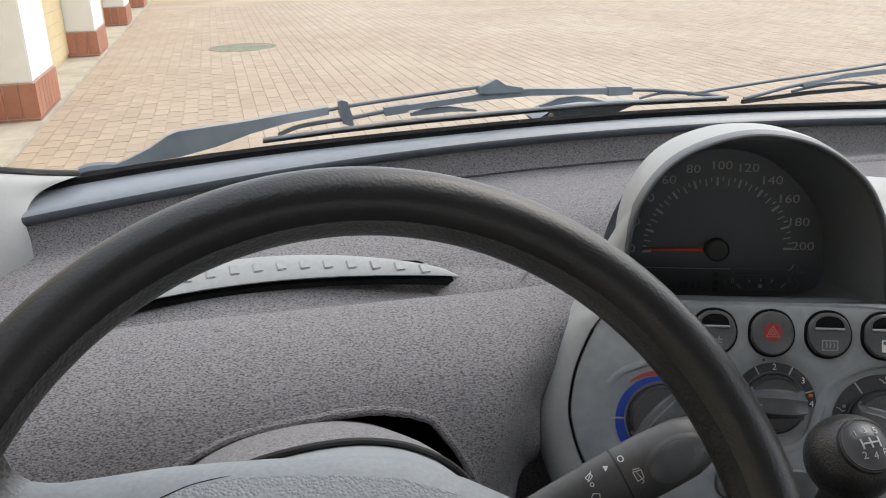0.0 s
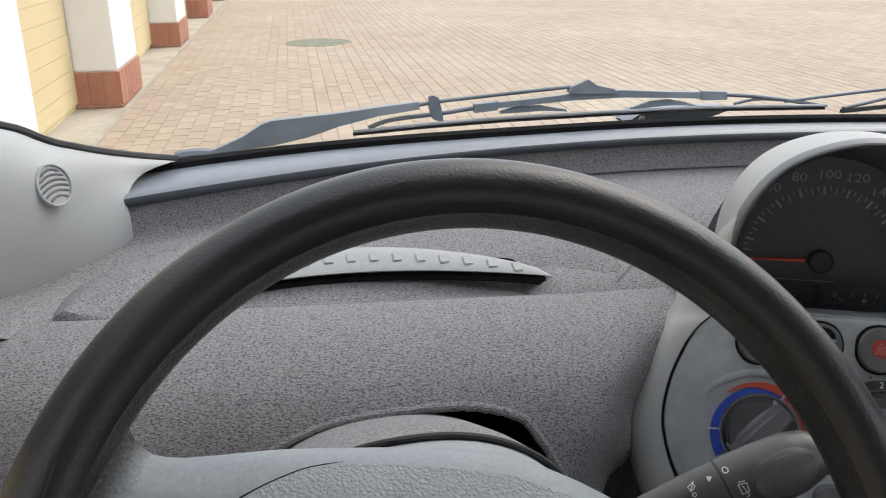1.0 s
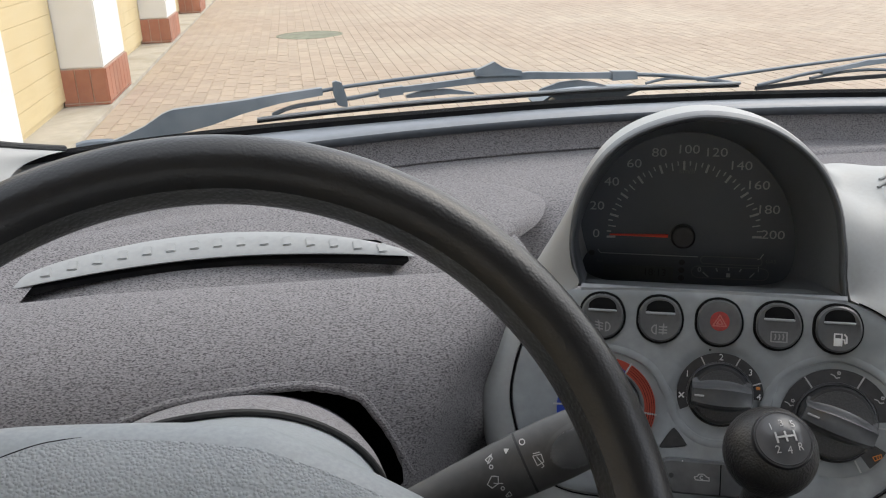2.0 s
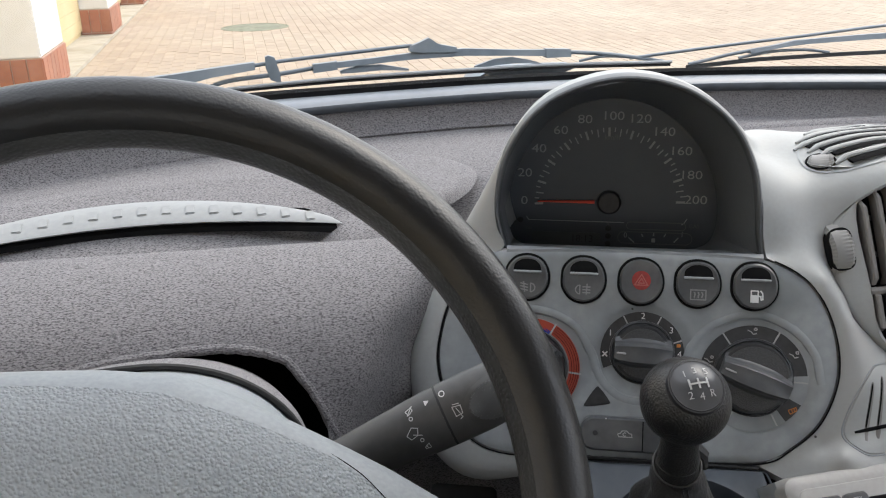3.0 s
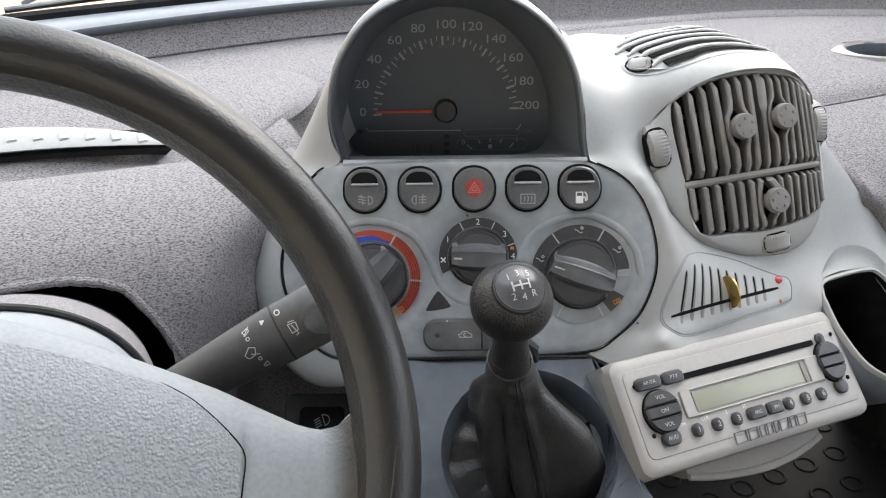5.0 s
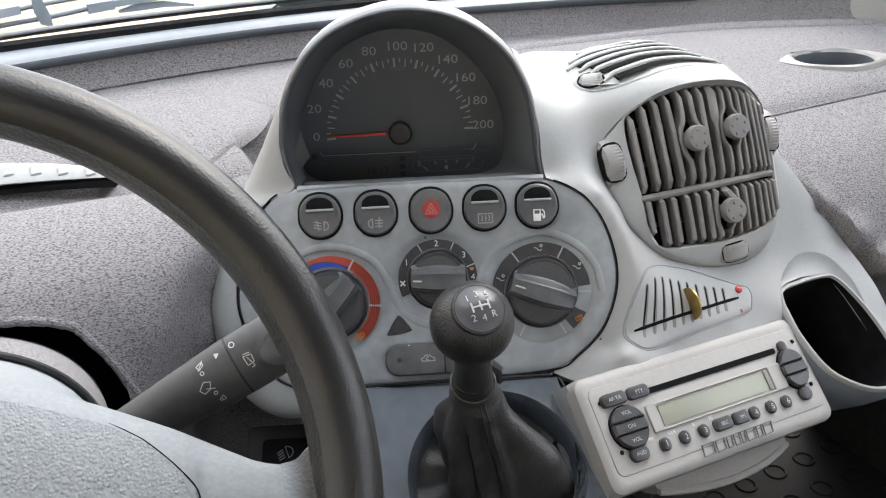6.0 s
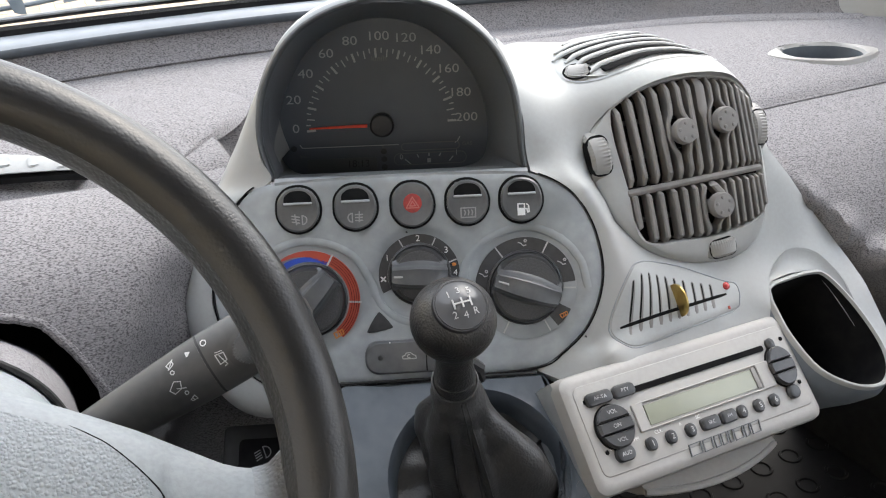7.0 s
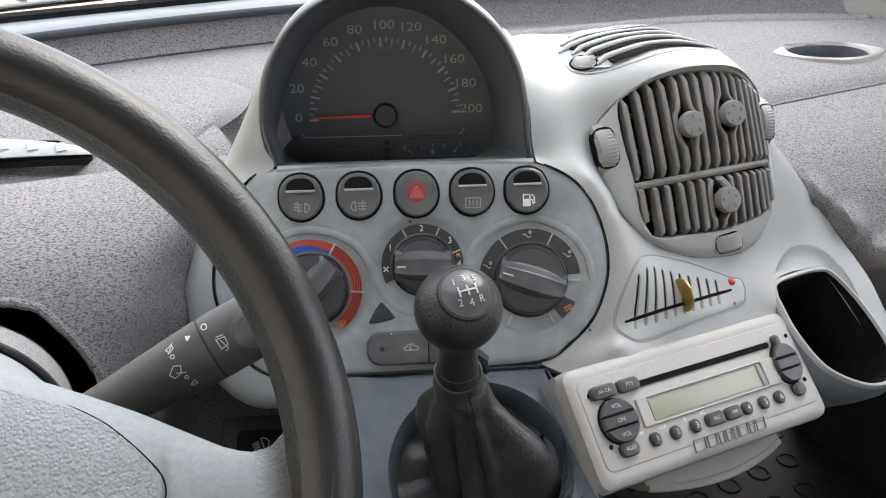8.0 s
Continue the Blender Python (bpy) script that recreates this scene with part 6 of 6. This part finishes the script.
gaiter()
tip = bez_hole + BEZ.to_3x3() @ Vector((0.052, -0.018, 0.006)) - KC
part("knot", tube([tuple(tip), tuple(tip + BEZ.to_3x3() @ Vector((0.005, -0.004, 0.002))), tuple(tip + BEZ.to_3x3() @ Vector((0.007, -0.009, 0.0)))], [0.004, 0.005, 0.003], 10), LEATHER, lever)
part("clip", tube([tuple(dn * 0.055 + Vector((0.013, 0.004, 0.006))), tuple(dn * 0.062 + Vector((0.02, 0.004, 0.004))), tuple(dn * 0.066 + Vector((0.02, 0.004, -0.002)))], 0.004, 8), BLACK, lever)

# ---------- steering column ----------
column = thing("column_cowl", T(-0.18, 0.54, 1.0), "steering column cowl with a fabric top and smooth grey cover", "cowl")


def cowl_rows(ys, grow, drop=0.0, rise=0.5):
    rows = []
    for y in ys:
        top = 1.0755 - (y - 0.515) * rise + grow - drop
        row = []
        for k in range(37):
            a = math.pi * k / 36
            c, s = math.cos(a), math.sin(a)
            x = -0.185 - (0.092 + grow) * math.copysign(abs(c) ** 0.85, c)
            z = top - 0.075 * (1 - s ** 0.8) - 0.012 * max(0, -c) ** 1.5
            row.append((x + 0.18, y - 0.54, z - 1.0))
        rows.append(row)
    return rows


part("fabric_cowl", grid(cowl_rows((0.64, 0.60, 0.565), 0.004) + cowl_rows((0.54,), 0.003) + cowl_rows((0.522, 0.516), 0.001)), FABRIC, column, "fabric covered top")
part("cowl_edge", tube([tuple(p) for p in cowl_rows((0.515,), 0.0003)[0]], 0.0020, 8, up=(0, 1, 0)), RUBBER, column, "thin dark edge")
part("cover", grid(cowl_rows((0.53, 0.513, 0.495, 0.475, 0.452), -0.0015, 0.0005, 0.40)), PADEDGE, column, "smooth grey column cover")

# ---------- wiper stalk ----------
so = Vector((-0.021, 0.496, 1.0305))
sx = Vector((0.925, -0.08, 0.37)).normalized()
sz = (Vector((-0.13, 0.1, 1.29)) - so).normalized()
sz = (sz - sx * sz.dot(sx)).normalized()
sy = sz.cross(sx)
STALK = Matrix(((sx.x, sy.x, sz.x, so.x), (sx.y, sy.y, sz.y, so.y), (sx.z, sy.z, sz.z, so.z), (0, 0, 0, 1)))
stalk = thing("wiper_stalk", STALK, "black column stalk with white wiper symbols", "stalk")


def stalk_r(x):
    return float(np.interp(x, [-0.10, -0.05, -0.012, 0.0, 0.02, 0.04, 0.052, 0.058, 0.060], [0.0105, 0.0140, 0.0168, 0.0174, 0.0176, 0.0168, 0.0135, 0.0085, 0.004]))


def stalk_tube(x0, x1, n=14, grow=0.0):
    return stack([[(x, stalk_r(x) * math.cos(a) + grow * math.cos(a), (stalk_r(x) * 0.8 + grow) * math.sin(a)) for a in (2 * math.pi * k / 36 for k in range(36))] for x in np.linspace(x0, x1, n)])


part("stem", stalk_tube(-0.10, -0.0005), STALKMAT, stalk)
part("tip", stalk_tube(0.0008, 0.060, 22), STALKMAT, stalk, "turning tip with a ribbed pad")
part("joint_line", stalk_tube(-0.0005, 0.0008, 3, -0.0002), RUBBER, stalk, "fine dark joint")


def on_stalk(bm, lift=0.0002):
    for v in bm.verts:
        r = stalk_r(v.co.x)
        v.co.z += 0.8 * math.sqrt(max(1e-8, r * r - min(v.co.y * v.co.y, r * r * 0.98))) + lift
    return bm


STALKINK = mat("worn_white_ink", (0.5, 0.5, 0.49), 0.6)
SY = [("circle", [arc(3.5, 11, 1.9, 0, 360, 12)], 0.6), ("arrow", [[(-7, 8.8), (-4.5, 10.6), (-7, 11.6), (-7, 8.8)], [(-6.3, 9.6), (-5.6, 10.4), (-6.4, 10.9)]], 0.7),
      ("washer_symbol", [[(-19, 11), (-14.5, 12.5), (-14, 10), (-17.5, 8), (-19, 11)], [(-18.6, 8), (-13.5, 13)], arc(-17, 5.2, 1.3, 0, 360, 8)], 0.5),
      ("wiper_symbol", [[(-24, -1), (-19, 3), (-15, 1), (-17, -3.5), (-22, -4.5), (-24, -1)], [(-19.5, -2), (-14, -4.5)], arc(-15.5, -7.5, 1.2, 0, 360, 8)], 0.5),
      ("spray_symbol", [[(-16.5, -11), (-13, -9.5), (-12.5, -12.5), (-16, -12.2), (-16.5, -11)], [(-15, -10), (-14.6, -12.5)]], 0.45),
      ("rear_wiper_symbol", [[(5.5, -4), (5.2, 3), (11, 2), (10.5, -3.5), (5.5, -4)], [(7.5, 1.5), (8.5, -2), (9.5, -6), (7.5, -6.5)], [(6, 4.4), (10.5, 3.6)]], 0.5)]
for name, lines, w in SY:
    cxm = sum(q[0] for l in lines for q in l) / sum(len(l) for l in lines)
    cym = sum(q[1] for l in lines for q in l) / sum(len(l) for l in lines)
    small = [[(cxm + (a - cxm) * 0.78, cym + (b - cym) * 0.78) for a, b in l] for l in lines]
    part(name, on_stalk(strokes([scaled(l) for l in small], w * mm * 0.9, 0.0003)), STALKINK, stalk, smooth=False)


def oval_pad(rx, ry, h, n=9):
    rows = []
    for i in range(n):
        f = 1 - i / (n - 1)
        rows.append([(0.0315 + rx * f * math.cos(a), -0.0035 + ry * f * math.sin(a), h * min(1, (1 - f) * 6)) for a in (2 * math.pi * k / 40 for k in range(40))])
    bm = grid(rows, close_v=True)
    bmesh.ops.remove_doubles(bm, verts=bm.verts, dist=1e-6)
    return on_stalk(bm, 0.0003)


part("pad_ring", oval_pad(0.0205, 0.0134, 0.0007), STALKMAT, stalk, "dark ring round the pad")
grip = part("ribbed_pad", oval_pad(0.0184, 0.0114, 0.0011), GRIPMAT, stalk, "grey knurled thumb pad")
knurl = []
for turn in (28, -28):
    c, sn = math.cos(radians(turn)), math.sin(radians(turn))
    for i in range(-11, 12):
        line = [(q * c - 1.5 * i * sn, q * sn + 1.5 * i * c) for q in np.linspace(-22, 22, 45)]
        line = [(31.5 + a, -3.5 + b) for a, b in line if (a / 17.6) ** 2 + (b / 10.7) ** 2 < 1]
        if len(line) > 1:
            knurl.append(scaled(line))
part("knurling", on_stalk(strokes(knurl, 0.0006, 0.0005), 0.0012), GRIPMAT, grip, smooth=False)

LOW = CON @ T(-0.122, -0.176, -0.03) @ Matrix.Rotation(radians(-38), 4, "X")
low_switch = thing("lamp_switch", LOW, "black switch with a pale lamp symbol below the dashboard", "switch")
part("body", slab(rrect(0, 0, 0.05, 0.04, 0.005, 5), -0.03, 0.0, 0.002), RUBBER, low_switch)
part("rocker", slab(rrect(0.004, -0.004, 0.034, 0.024, 0.004, 5), -0.001, 0.002, 0.001), DEEP, low_switch)
part("lamp_symbol", strokes([scaled(arc(2, 0, 4.5, -95, 95, 10)), scaled([(2, -4.5), (2, 4.5)])] + [scaled([(-0.5, y), (-5, y - 1)]) for y in (-3, -1, 1, 3)], 0.0007), DIM_INK, low_switch, "pale lamp symbol", smooth=False, m=T(0.004, -0.004, 0.0021) @ RZ(20))

# ---------- windscreen pillar trim ----------
pillar = thing("pillar_trim", T(-0.42, 0.84, 1.1), "pale grey windscreen pillar trim with a round tweeter grille", "pillar trim")


def pillar_trim():
    rows = [[(-0.372, 0.915, 1.050), (-0.371, 0.912, 1.078), (-0.372, 0.916, 1.101), (-0.362, 0.95, 1.112), (-0.335, 0.992, 1.1125), (-0.33, 1.02, 1.10)],
            [(-0.398, 0.872, 1.055), (-0.394, 0.872, 1.085), (-0.392, 0.882, 1.110), (-0.384, 0.91, 1.124), (-0.370, 0.955, 1.127), (-0.365, 1.0, 1.11)],
            [(-0.434, 0.82, 1.055), (-0.420, 0.825, 1.095), (-0.413, 0.836, 1.130), (-0.408, 0.86, 1.146), (-0.402, 0.905, 1.147), (-0.40, 0.96, 1.13)],
            [(-0.475, 0.76, 1.055), (-0.450, 0.775, 1.11), (-0.440, 0.79, 1.155), (-0.435, 0.82, 1.172), (-0.434, 0.865, 1.171), (-0.436, 0.92, 1.15)],
            [(-0.53, 0.66, 1.06), (-0.505, 0.68, 1.15), (-0.495, 0.70, 1.22), (-0.49, 0.73, 1.245), (-0.485, 0.765, 1.245), (-0.49, 0.82, 1.22)],
            [(-0.60, 0.30, 1.40), (-0.59, 0.31, 1.5), (-0.58, 0.33, 1.56), (-0.575, 0.36, 1.59), (-0.57, 0.40, 1.60), (-0.57, 0.45, 1.58)]]
    cols = [smooth_line([r[k] for r in rows], 8) for k in range(6)]
    rr = [smooth_line([c[i] for c in cols], 5) for i in range(len(cols[0]))]
    bm = grid(rr)
    bm.transform(T(0.42, -0.84, -1.1))
    part("trim", bm, SHELL, pillar)
    edge = tube([tuple(Vector(r[-6]) + Vector((0.42, -0.832, -1.1))) for r in rr], 0.004, 8)
    part("seal", edge, RUBBER, pillar, "black glass seal")
    n = Vector((0.80, -0.52, 0.30)).normalized()
    u = Vector((0.52, 0.85, 0)).normalized()
    u = (u - n * u.dot(n)).normalized()
    v = n.cross(u)
    m = Matrix(((u.x, v.x, n.x, 0.0075), (u.y, v.y, n.y, -0.005), (u.z, v.z, n.z, 0.037), (0, 0, 0, 1)))
    g = part("tweeter", band(ellipse(0, 0, 0.0172, 0.0172, 40), ellipse(0, 0, 0.0152, 0.0152, 40), -0.003, 0.0022, 0.0006), SHELL, pillar, "round tweeter grille", m=m)
    part("disc", slab(ellipse(0, 0, 0.0154, 0.0154, 40), -0.003, 0.0008, 0.0005), SHELL, g)
    for i in range(6):
        y = -0.0105 + 0.0042 * i
        hx = math.sqrt(max(0, 0.0142 ** 2 - y * y))
        part("slot", tube([(hx * s, y + 0.004 * (1 - s * s) - 0.002, 0.0009) for s in np.linspace(-1, 1, 13)], [0.0004] + [0.0012] * 11 + [0.0004], 6, flat=0.4), GRIPMAT, g)


pillar_trim()

# ---------- windscreen wipers ----------
WY = 1.12


def wpart(name, bm, parent, material=WIPERMAT, label=""):
    bm.transform(parent.matrix_world.inverted())
    return part(name, bm, material, parent, label)


def flat_bar(pts, t=0.006):
    """A bar from upper and lower edge points (x, z) in the wiper plane."""
    rows = [[(x, WY - t, lo), (x, WY - t * 0.6, hi), (x, WY + t * 0.6, hi), (x, WY + t, lo)] for x, hi, lo in pts]
    return stack(rows)


def wtube(pts, r, n=8, y=WY):
    return tube([(x, y, z) for x, z in smooth_line(pts, 4)], r, n)


wiper = thing("windscreen_wiper", T(-0.335, WY, 1.086), "weathered blue black wiper arm and blade outside the glass", "wiper", "windscreen wipers")
wpart("pivot_cap", wtube([(-0.347, 1.086), (-0.335, 1.0885), (-0.318, 1.0885), (-0.309, 1.087)], 0.0062), wiper)
wpart("arm", flat_bar([(-0.312, 1.091, 1.084), (-0.295, 1.0965, 1.0875), (-0.272, 1.106, 1.092), (-0.252, 1.118, 1.0935), (-0.24, 1.122, 1.0945), (-0.20, 1.1245, 1.102), (-0.164, 1.1268, 1.1125), (-0.12, 1.131, 1.1215), (-0.072, 1.1350, 1.1270)], 0.008), wiper)
wpart("rod", wtube([(-0.075, 1.1305), (-0.0387, 1.1342), (0.0362, 1.1388), (0.113, 1.1432)], 0.0023), wiper)
wpart("joint", flat_bar([(-0.0595, 1.140, 1.127), (-0.0555, 1.1415, 1.114), (-0.049, 1.139, 1.1115), (-0.044, 1.121, 1.1115)], 0.006), wiper)
wpart("bracket", flat_bar([(0.110, 1.1425, 1.1365), (0.122, 1.1465, 1.135), (0.134, 1.1515, 1.1345), (0.146, 1.1435, 1.134), (0.168, 1.1385, 1.1335)], 0.006), wiper)
wpart("blade_frame", flat_bar([(-0.004, 1.1275, 1.1215), (0.036, 1.130, 1.1235), (0.0735, 1.132, 1.1255), (0.113, 1.135, 1.1275), (0.178, 1.1365, 1.128), (0.24, 1.1315, 1.1245), (0.285, 1.129, 1.1215)], 0.005), wiper)
wpart("clip", flat_bar([(-0.006, 1.1285, 1.119), (0.02, 1.130, 1.121), (0.022, 1.131, 1.121)], 0.007), wiper)
wpart("clip", flat_bar([(0.283, 1.1305, 1.1195), (0.314, 1.1285, 1.119), (0.316, 1.128, 1.119)], 0.007), wiper)
wpart("yoke", wtube([(-0.131, 1.107), (-0.112, 1.1135), (-0.09, 1.1165), (-0.04, 1.120), (0.0, 1.1245)], 0.0026), wiper)
wpart("yoke", wtube([(0.31, 1.1245), (0.353, 1.1205), (0.40, 1.1135), (0.448, 1.1045)], 0.0026), wiper)
wpart("small_yoke", flat_bar([(0.026, 1.119, 1.116), (0.045, 1.1235, 1.116), (0.075, 1.1235, 1.117), (0.108, 1.1165, 1.1145)], 0.004), wiper)
wpart("small_yoke", flat_bar([(0.192, 1.1145, 1.112), (0.216, 1.1215, 1.114), (0.24, 1.1225, 1.115), (0.262, 1.118, 1.114), (0.286, 1.110, 1.108)], 0.004), wiper)
wpart("small_yoke", wtube([(0.33, 1.112), (0.36, 1.116), (0.395, 1.1135), (0.43, 1.108)], 0.0018), wiper)
wpart("rubber_blade", flat_bar([(-0.149, 1.1035, 1.0995), (-0.066, 1.1075, 1.1030), (0.0367, 1.1102, 1.1055), (0.18, 1.1105, 1.106), (0.292, 1.1095, 1.105), (0.4575, 1.1035, 1.0985)], 0.003), wiper, RUBBER, "black rubber blade")
# Rail is not metallic; its bright reflection is painted as a pale colour.
wpart("blade_rail", wtube([(-0.149, 1.1045), (-0.066, 1.1083), (0.0367, 1.111), (0.18, 1.1113), (0.292, 1.1103), (0.4575, 1.1043)], 0.0021, 8, WY - 0.0048), wiper, mat("pale_metal", (0.45, 0.46, 0.47), 0.35, col2=(0.36, 0.37, 0.38), scale=60), "metal rail, its sheen put into a pale colour")

wiper2 = thing("windscreen_wiper", T(0.5, WY, 1.1), "weathered blue black wiper with its tip near the middle", "wiper", "windscreen wipers")
wpart("rod", wtube([(0.40, 1.1115), (0.449, 1.1147), (0.545, 1.1205), (0.66, 1.1265), (0.79, 1.134), (0.9, 1.136)], 0.0022), wiper2)
wpart("blade_frame", flat_bar([(0.575, 1.1115, 1.1075), (0.643, 1.121, 1.1155), (0.70, 1.1225, 1.116), (0.762, 1.1235, 1.1165), (0.9, 1.123, 1.115)], 0.005), wiper2)
wpart("yoke", wtube([(0.4855, 1.0987), (0.5182, 1.1035), (0.5482, 1.1083), (0.60, 1.1135), (0.66, 1.117)], 0.0024), wiper2)
wpart("rubber_blade", flat_bar([(0.483, 1.0975, 1.0925), (0.584, 1.1015, 1.0965), (0.72, 1.101, 1.096), (0.9, 1.098, 1.093)], 0.003), wiper2, RUBBER, "black rubber blade")
wpart("small_yoke", wtube([(0.56, 1.1025), (0.61, 1.108), (0.66, 1.1075), (0.70, 1.102)], 0.002), wiper2)

nozzle = thing("scuttle_cap", T(0.26, 1.14, 1.09), "dark grey plastic cap at the foot of the windscreen", "cap")
part("cap", stack([[(-0.068, -0.01, 0.004), (-0.052, -0.014, 0.0145), (-0.036, -0.014, 0.0165), (0.073, -0.012, 0.0135), (0.012, -0.012, -0.004), (-0.06, -0.012, -0.004)], [(-0.068, 0.03, 0.004), (-0.052, 0.03, 0.0145), (-0.036, 0.03, 0.0165), (0.073, 0.03, 0.0135), (0.012, 0.03, -0.004), (-0.06, 0.03, -0.004)]]), WIPERMAT, nozzle)
part("bolt", lathe([(0.004, 0), (0.004, 0.003), (0.0, 0.004)], 12), CONCRETE, nozzle, "pale round bolt head", m=pose(-0.051, -0.014, 0.008, 90))

# ---------- footwell mat ----------
floor_mat = thing("floor_mat", T(0.72, 0.72, 0.305), "black rubber floor mat with raised rings", "floor mat")
MATRUBBER = mat("mat_rubber", (0.007, 0.007, 0.007), 0.6, col2=(0.010, 0.010, 0.010), scale=60, spec=0.25)
part("sheet", box(0, 0, 0.004, 0.62, 0.5, 0.008, 0.003), MATRUBBER, floor_mat)
one = None
for i in range(9):
    for j in range(7):
        m = T(-0.26 + 0.065 * i + 0.03 * (j % 2), -0.2 + 0.065 * j, 0.008)
        if one is None:
            one = part("ring", grid([[((0.016 + 0.003 * math.cos(b)) * math.cos(a), (0.016 + 0.003 * math.cos(b)) * math.sin(a), 0.003 * math.sin(b)) for b in (2 * math.pi * q / 6 for q in range(6))] for a in (2 * math.pi * k / 20 for k in range(20))], close_u=True, close_v=True), MATRUBBER, floor_mat, m=m)
        else:
            twin(one, m)

# ---------- passenger side of the shelf ----------
air = thing("demister_outlet", Matrix.Translation((0.672, 0.70, 1.0605)) @ RZ(-19), "oval demister hollow with a smooth pale rim", "air outlet")
o1, o2 = ellipse(0, 0.002, 0.062, 0.040, 56, 1.55), ellipse(0.0, 0.003, 0.040, 0.030, 56, 2.3)
part("edge", stack([ring_pts(o1, -0.004), ring_pts(inset(o1, 0.002), 0.0008), ring_pts(blend(o1, o2, 0.5), 0.0022), ring_pts(inset(o2, -0.003), 0.0012), ring_pts(o2, -0.002)], cap0=False, cap1=False), WHEELGREY, air, "smooth pale rim drawn out to a point")
part("hollow", stack([ring_pts(o2, -0.001), ring_pts(inset(o2, 0.002), -0.010), [(x * 0.9, y * 0.8 + 0.004, -0.03) for x, y in o2]], cap0=False), BLUEGREY, air, "smooth grey hollow")
for i in range(5):
    y = -0.024 + 0.012 * i
    hx = math.sqrt(0.029 ** 2 - y * y)
    part("vane", box(0, y, -0.024, 2 * hx, 0.002, 0.008, 0.0004), BLACK, air)

# far pillar
trim = thing("pillar_trim", T(0.85, 0.78, 1.1), "pale grey windscreen pillar trim at the far side", "pillar trim")
rows = []
for bx, by, bz in ((0.832, 0.815, 1.03), (0.845, 0.79, 1.10), (0.862, 0.75, 1.17), (0.895, 0.66, 1.25), (0.96, 0.36, 1.50)):
    rows.append([(bx - 0.85, by + 0.10 - 0.78, bz - 1.1 + 0.02), (bx - 0.012 - 0.85, by + 0.03 - 0.78, bz - 1.1 + 0.015), (bx - 0.85, by - 0.78, bz - 1.1), (bx + 0.05 - 0.85, by - 0.07 - 0.78, bz - 1.1 - 0.03), (bx + 0.09 - 0.85, by - 0.2 - 0.78, bz - 1.1 - 0.08)])
cols = [smooth_line([r[k] for r in rows], 6) for k in range(5)]
part("trim", grid([smooth_line([cl[i] for cl in cols], 5) for i in range(len(cols[0]))]), SHELL, trim)
paver_field()
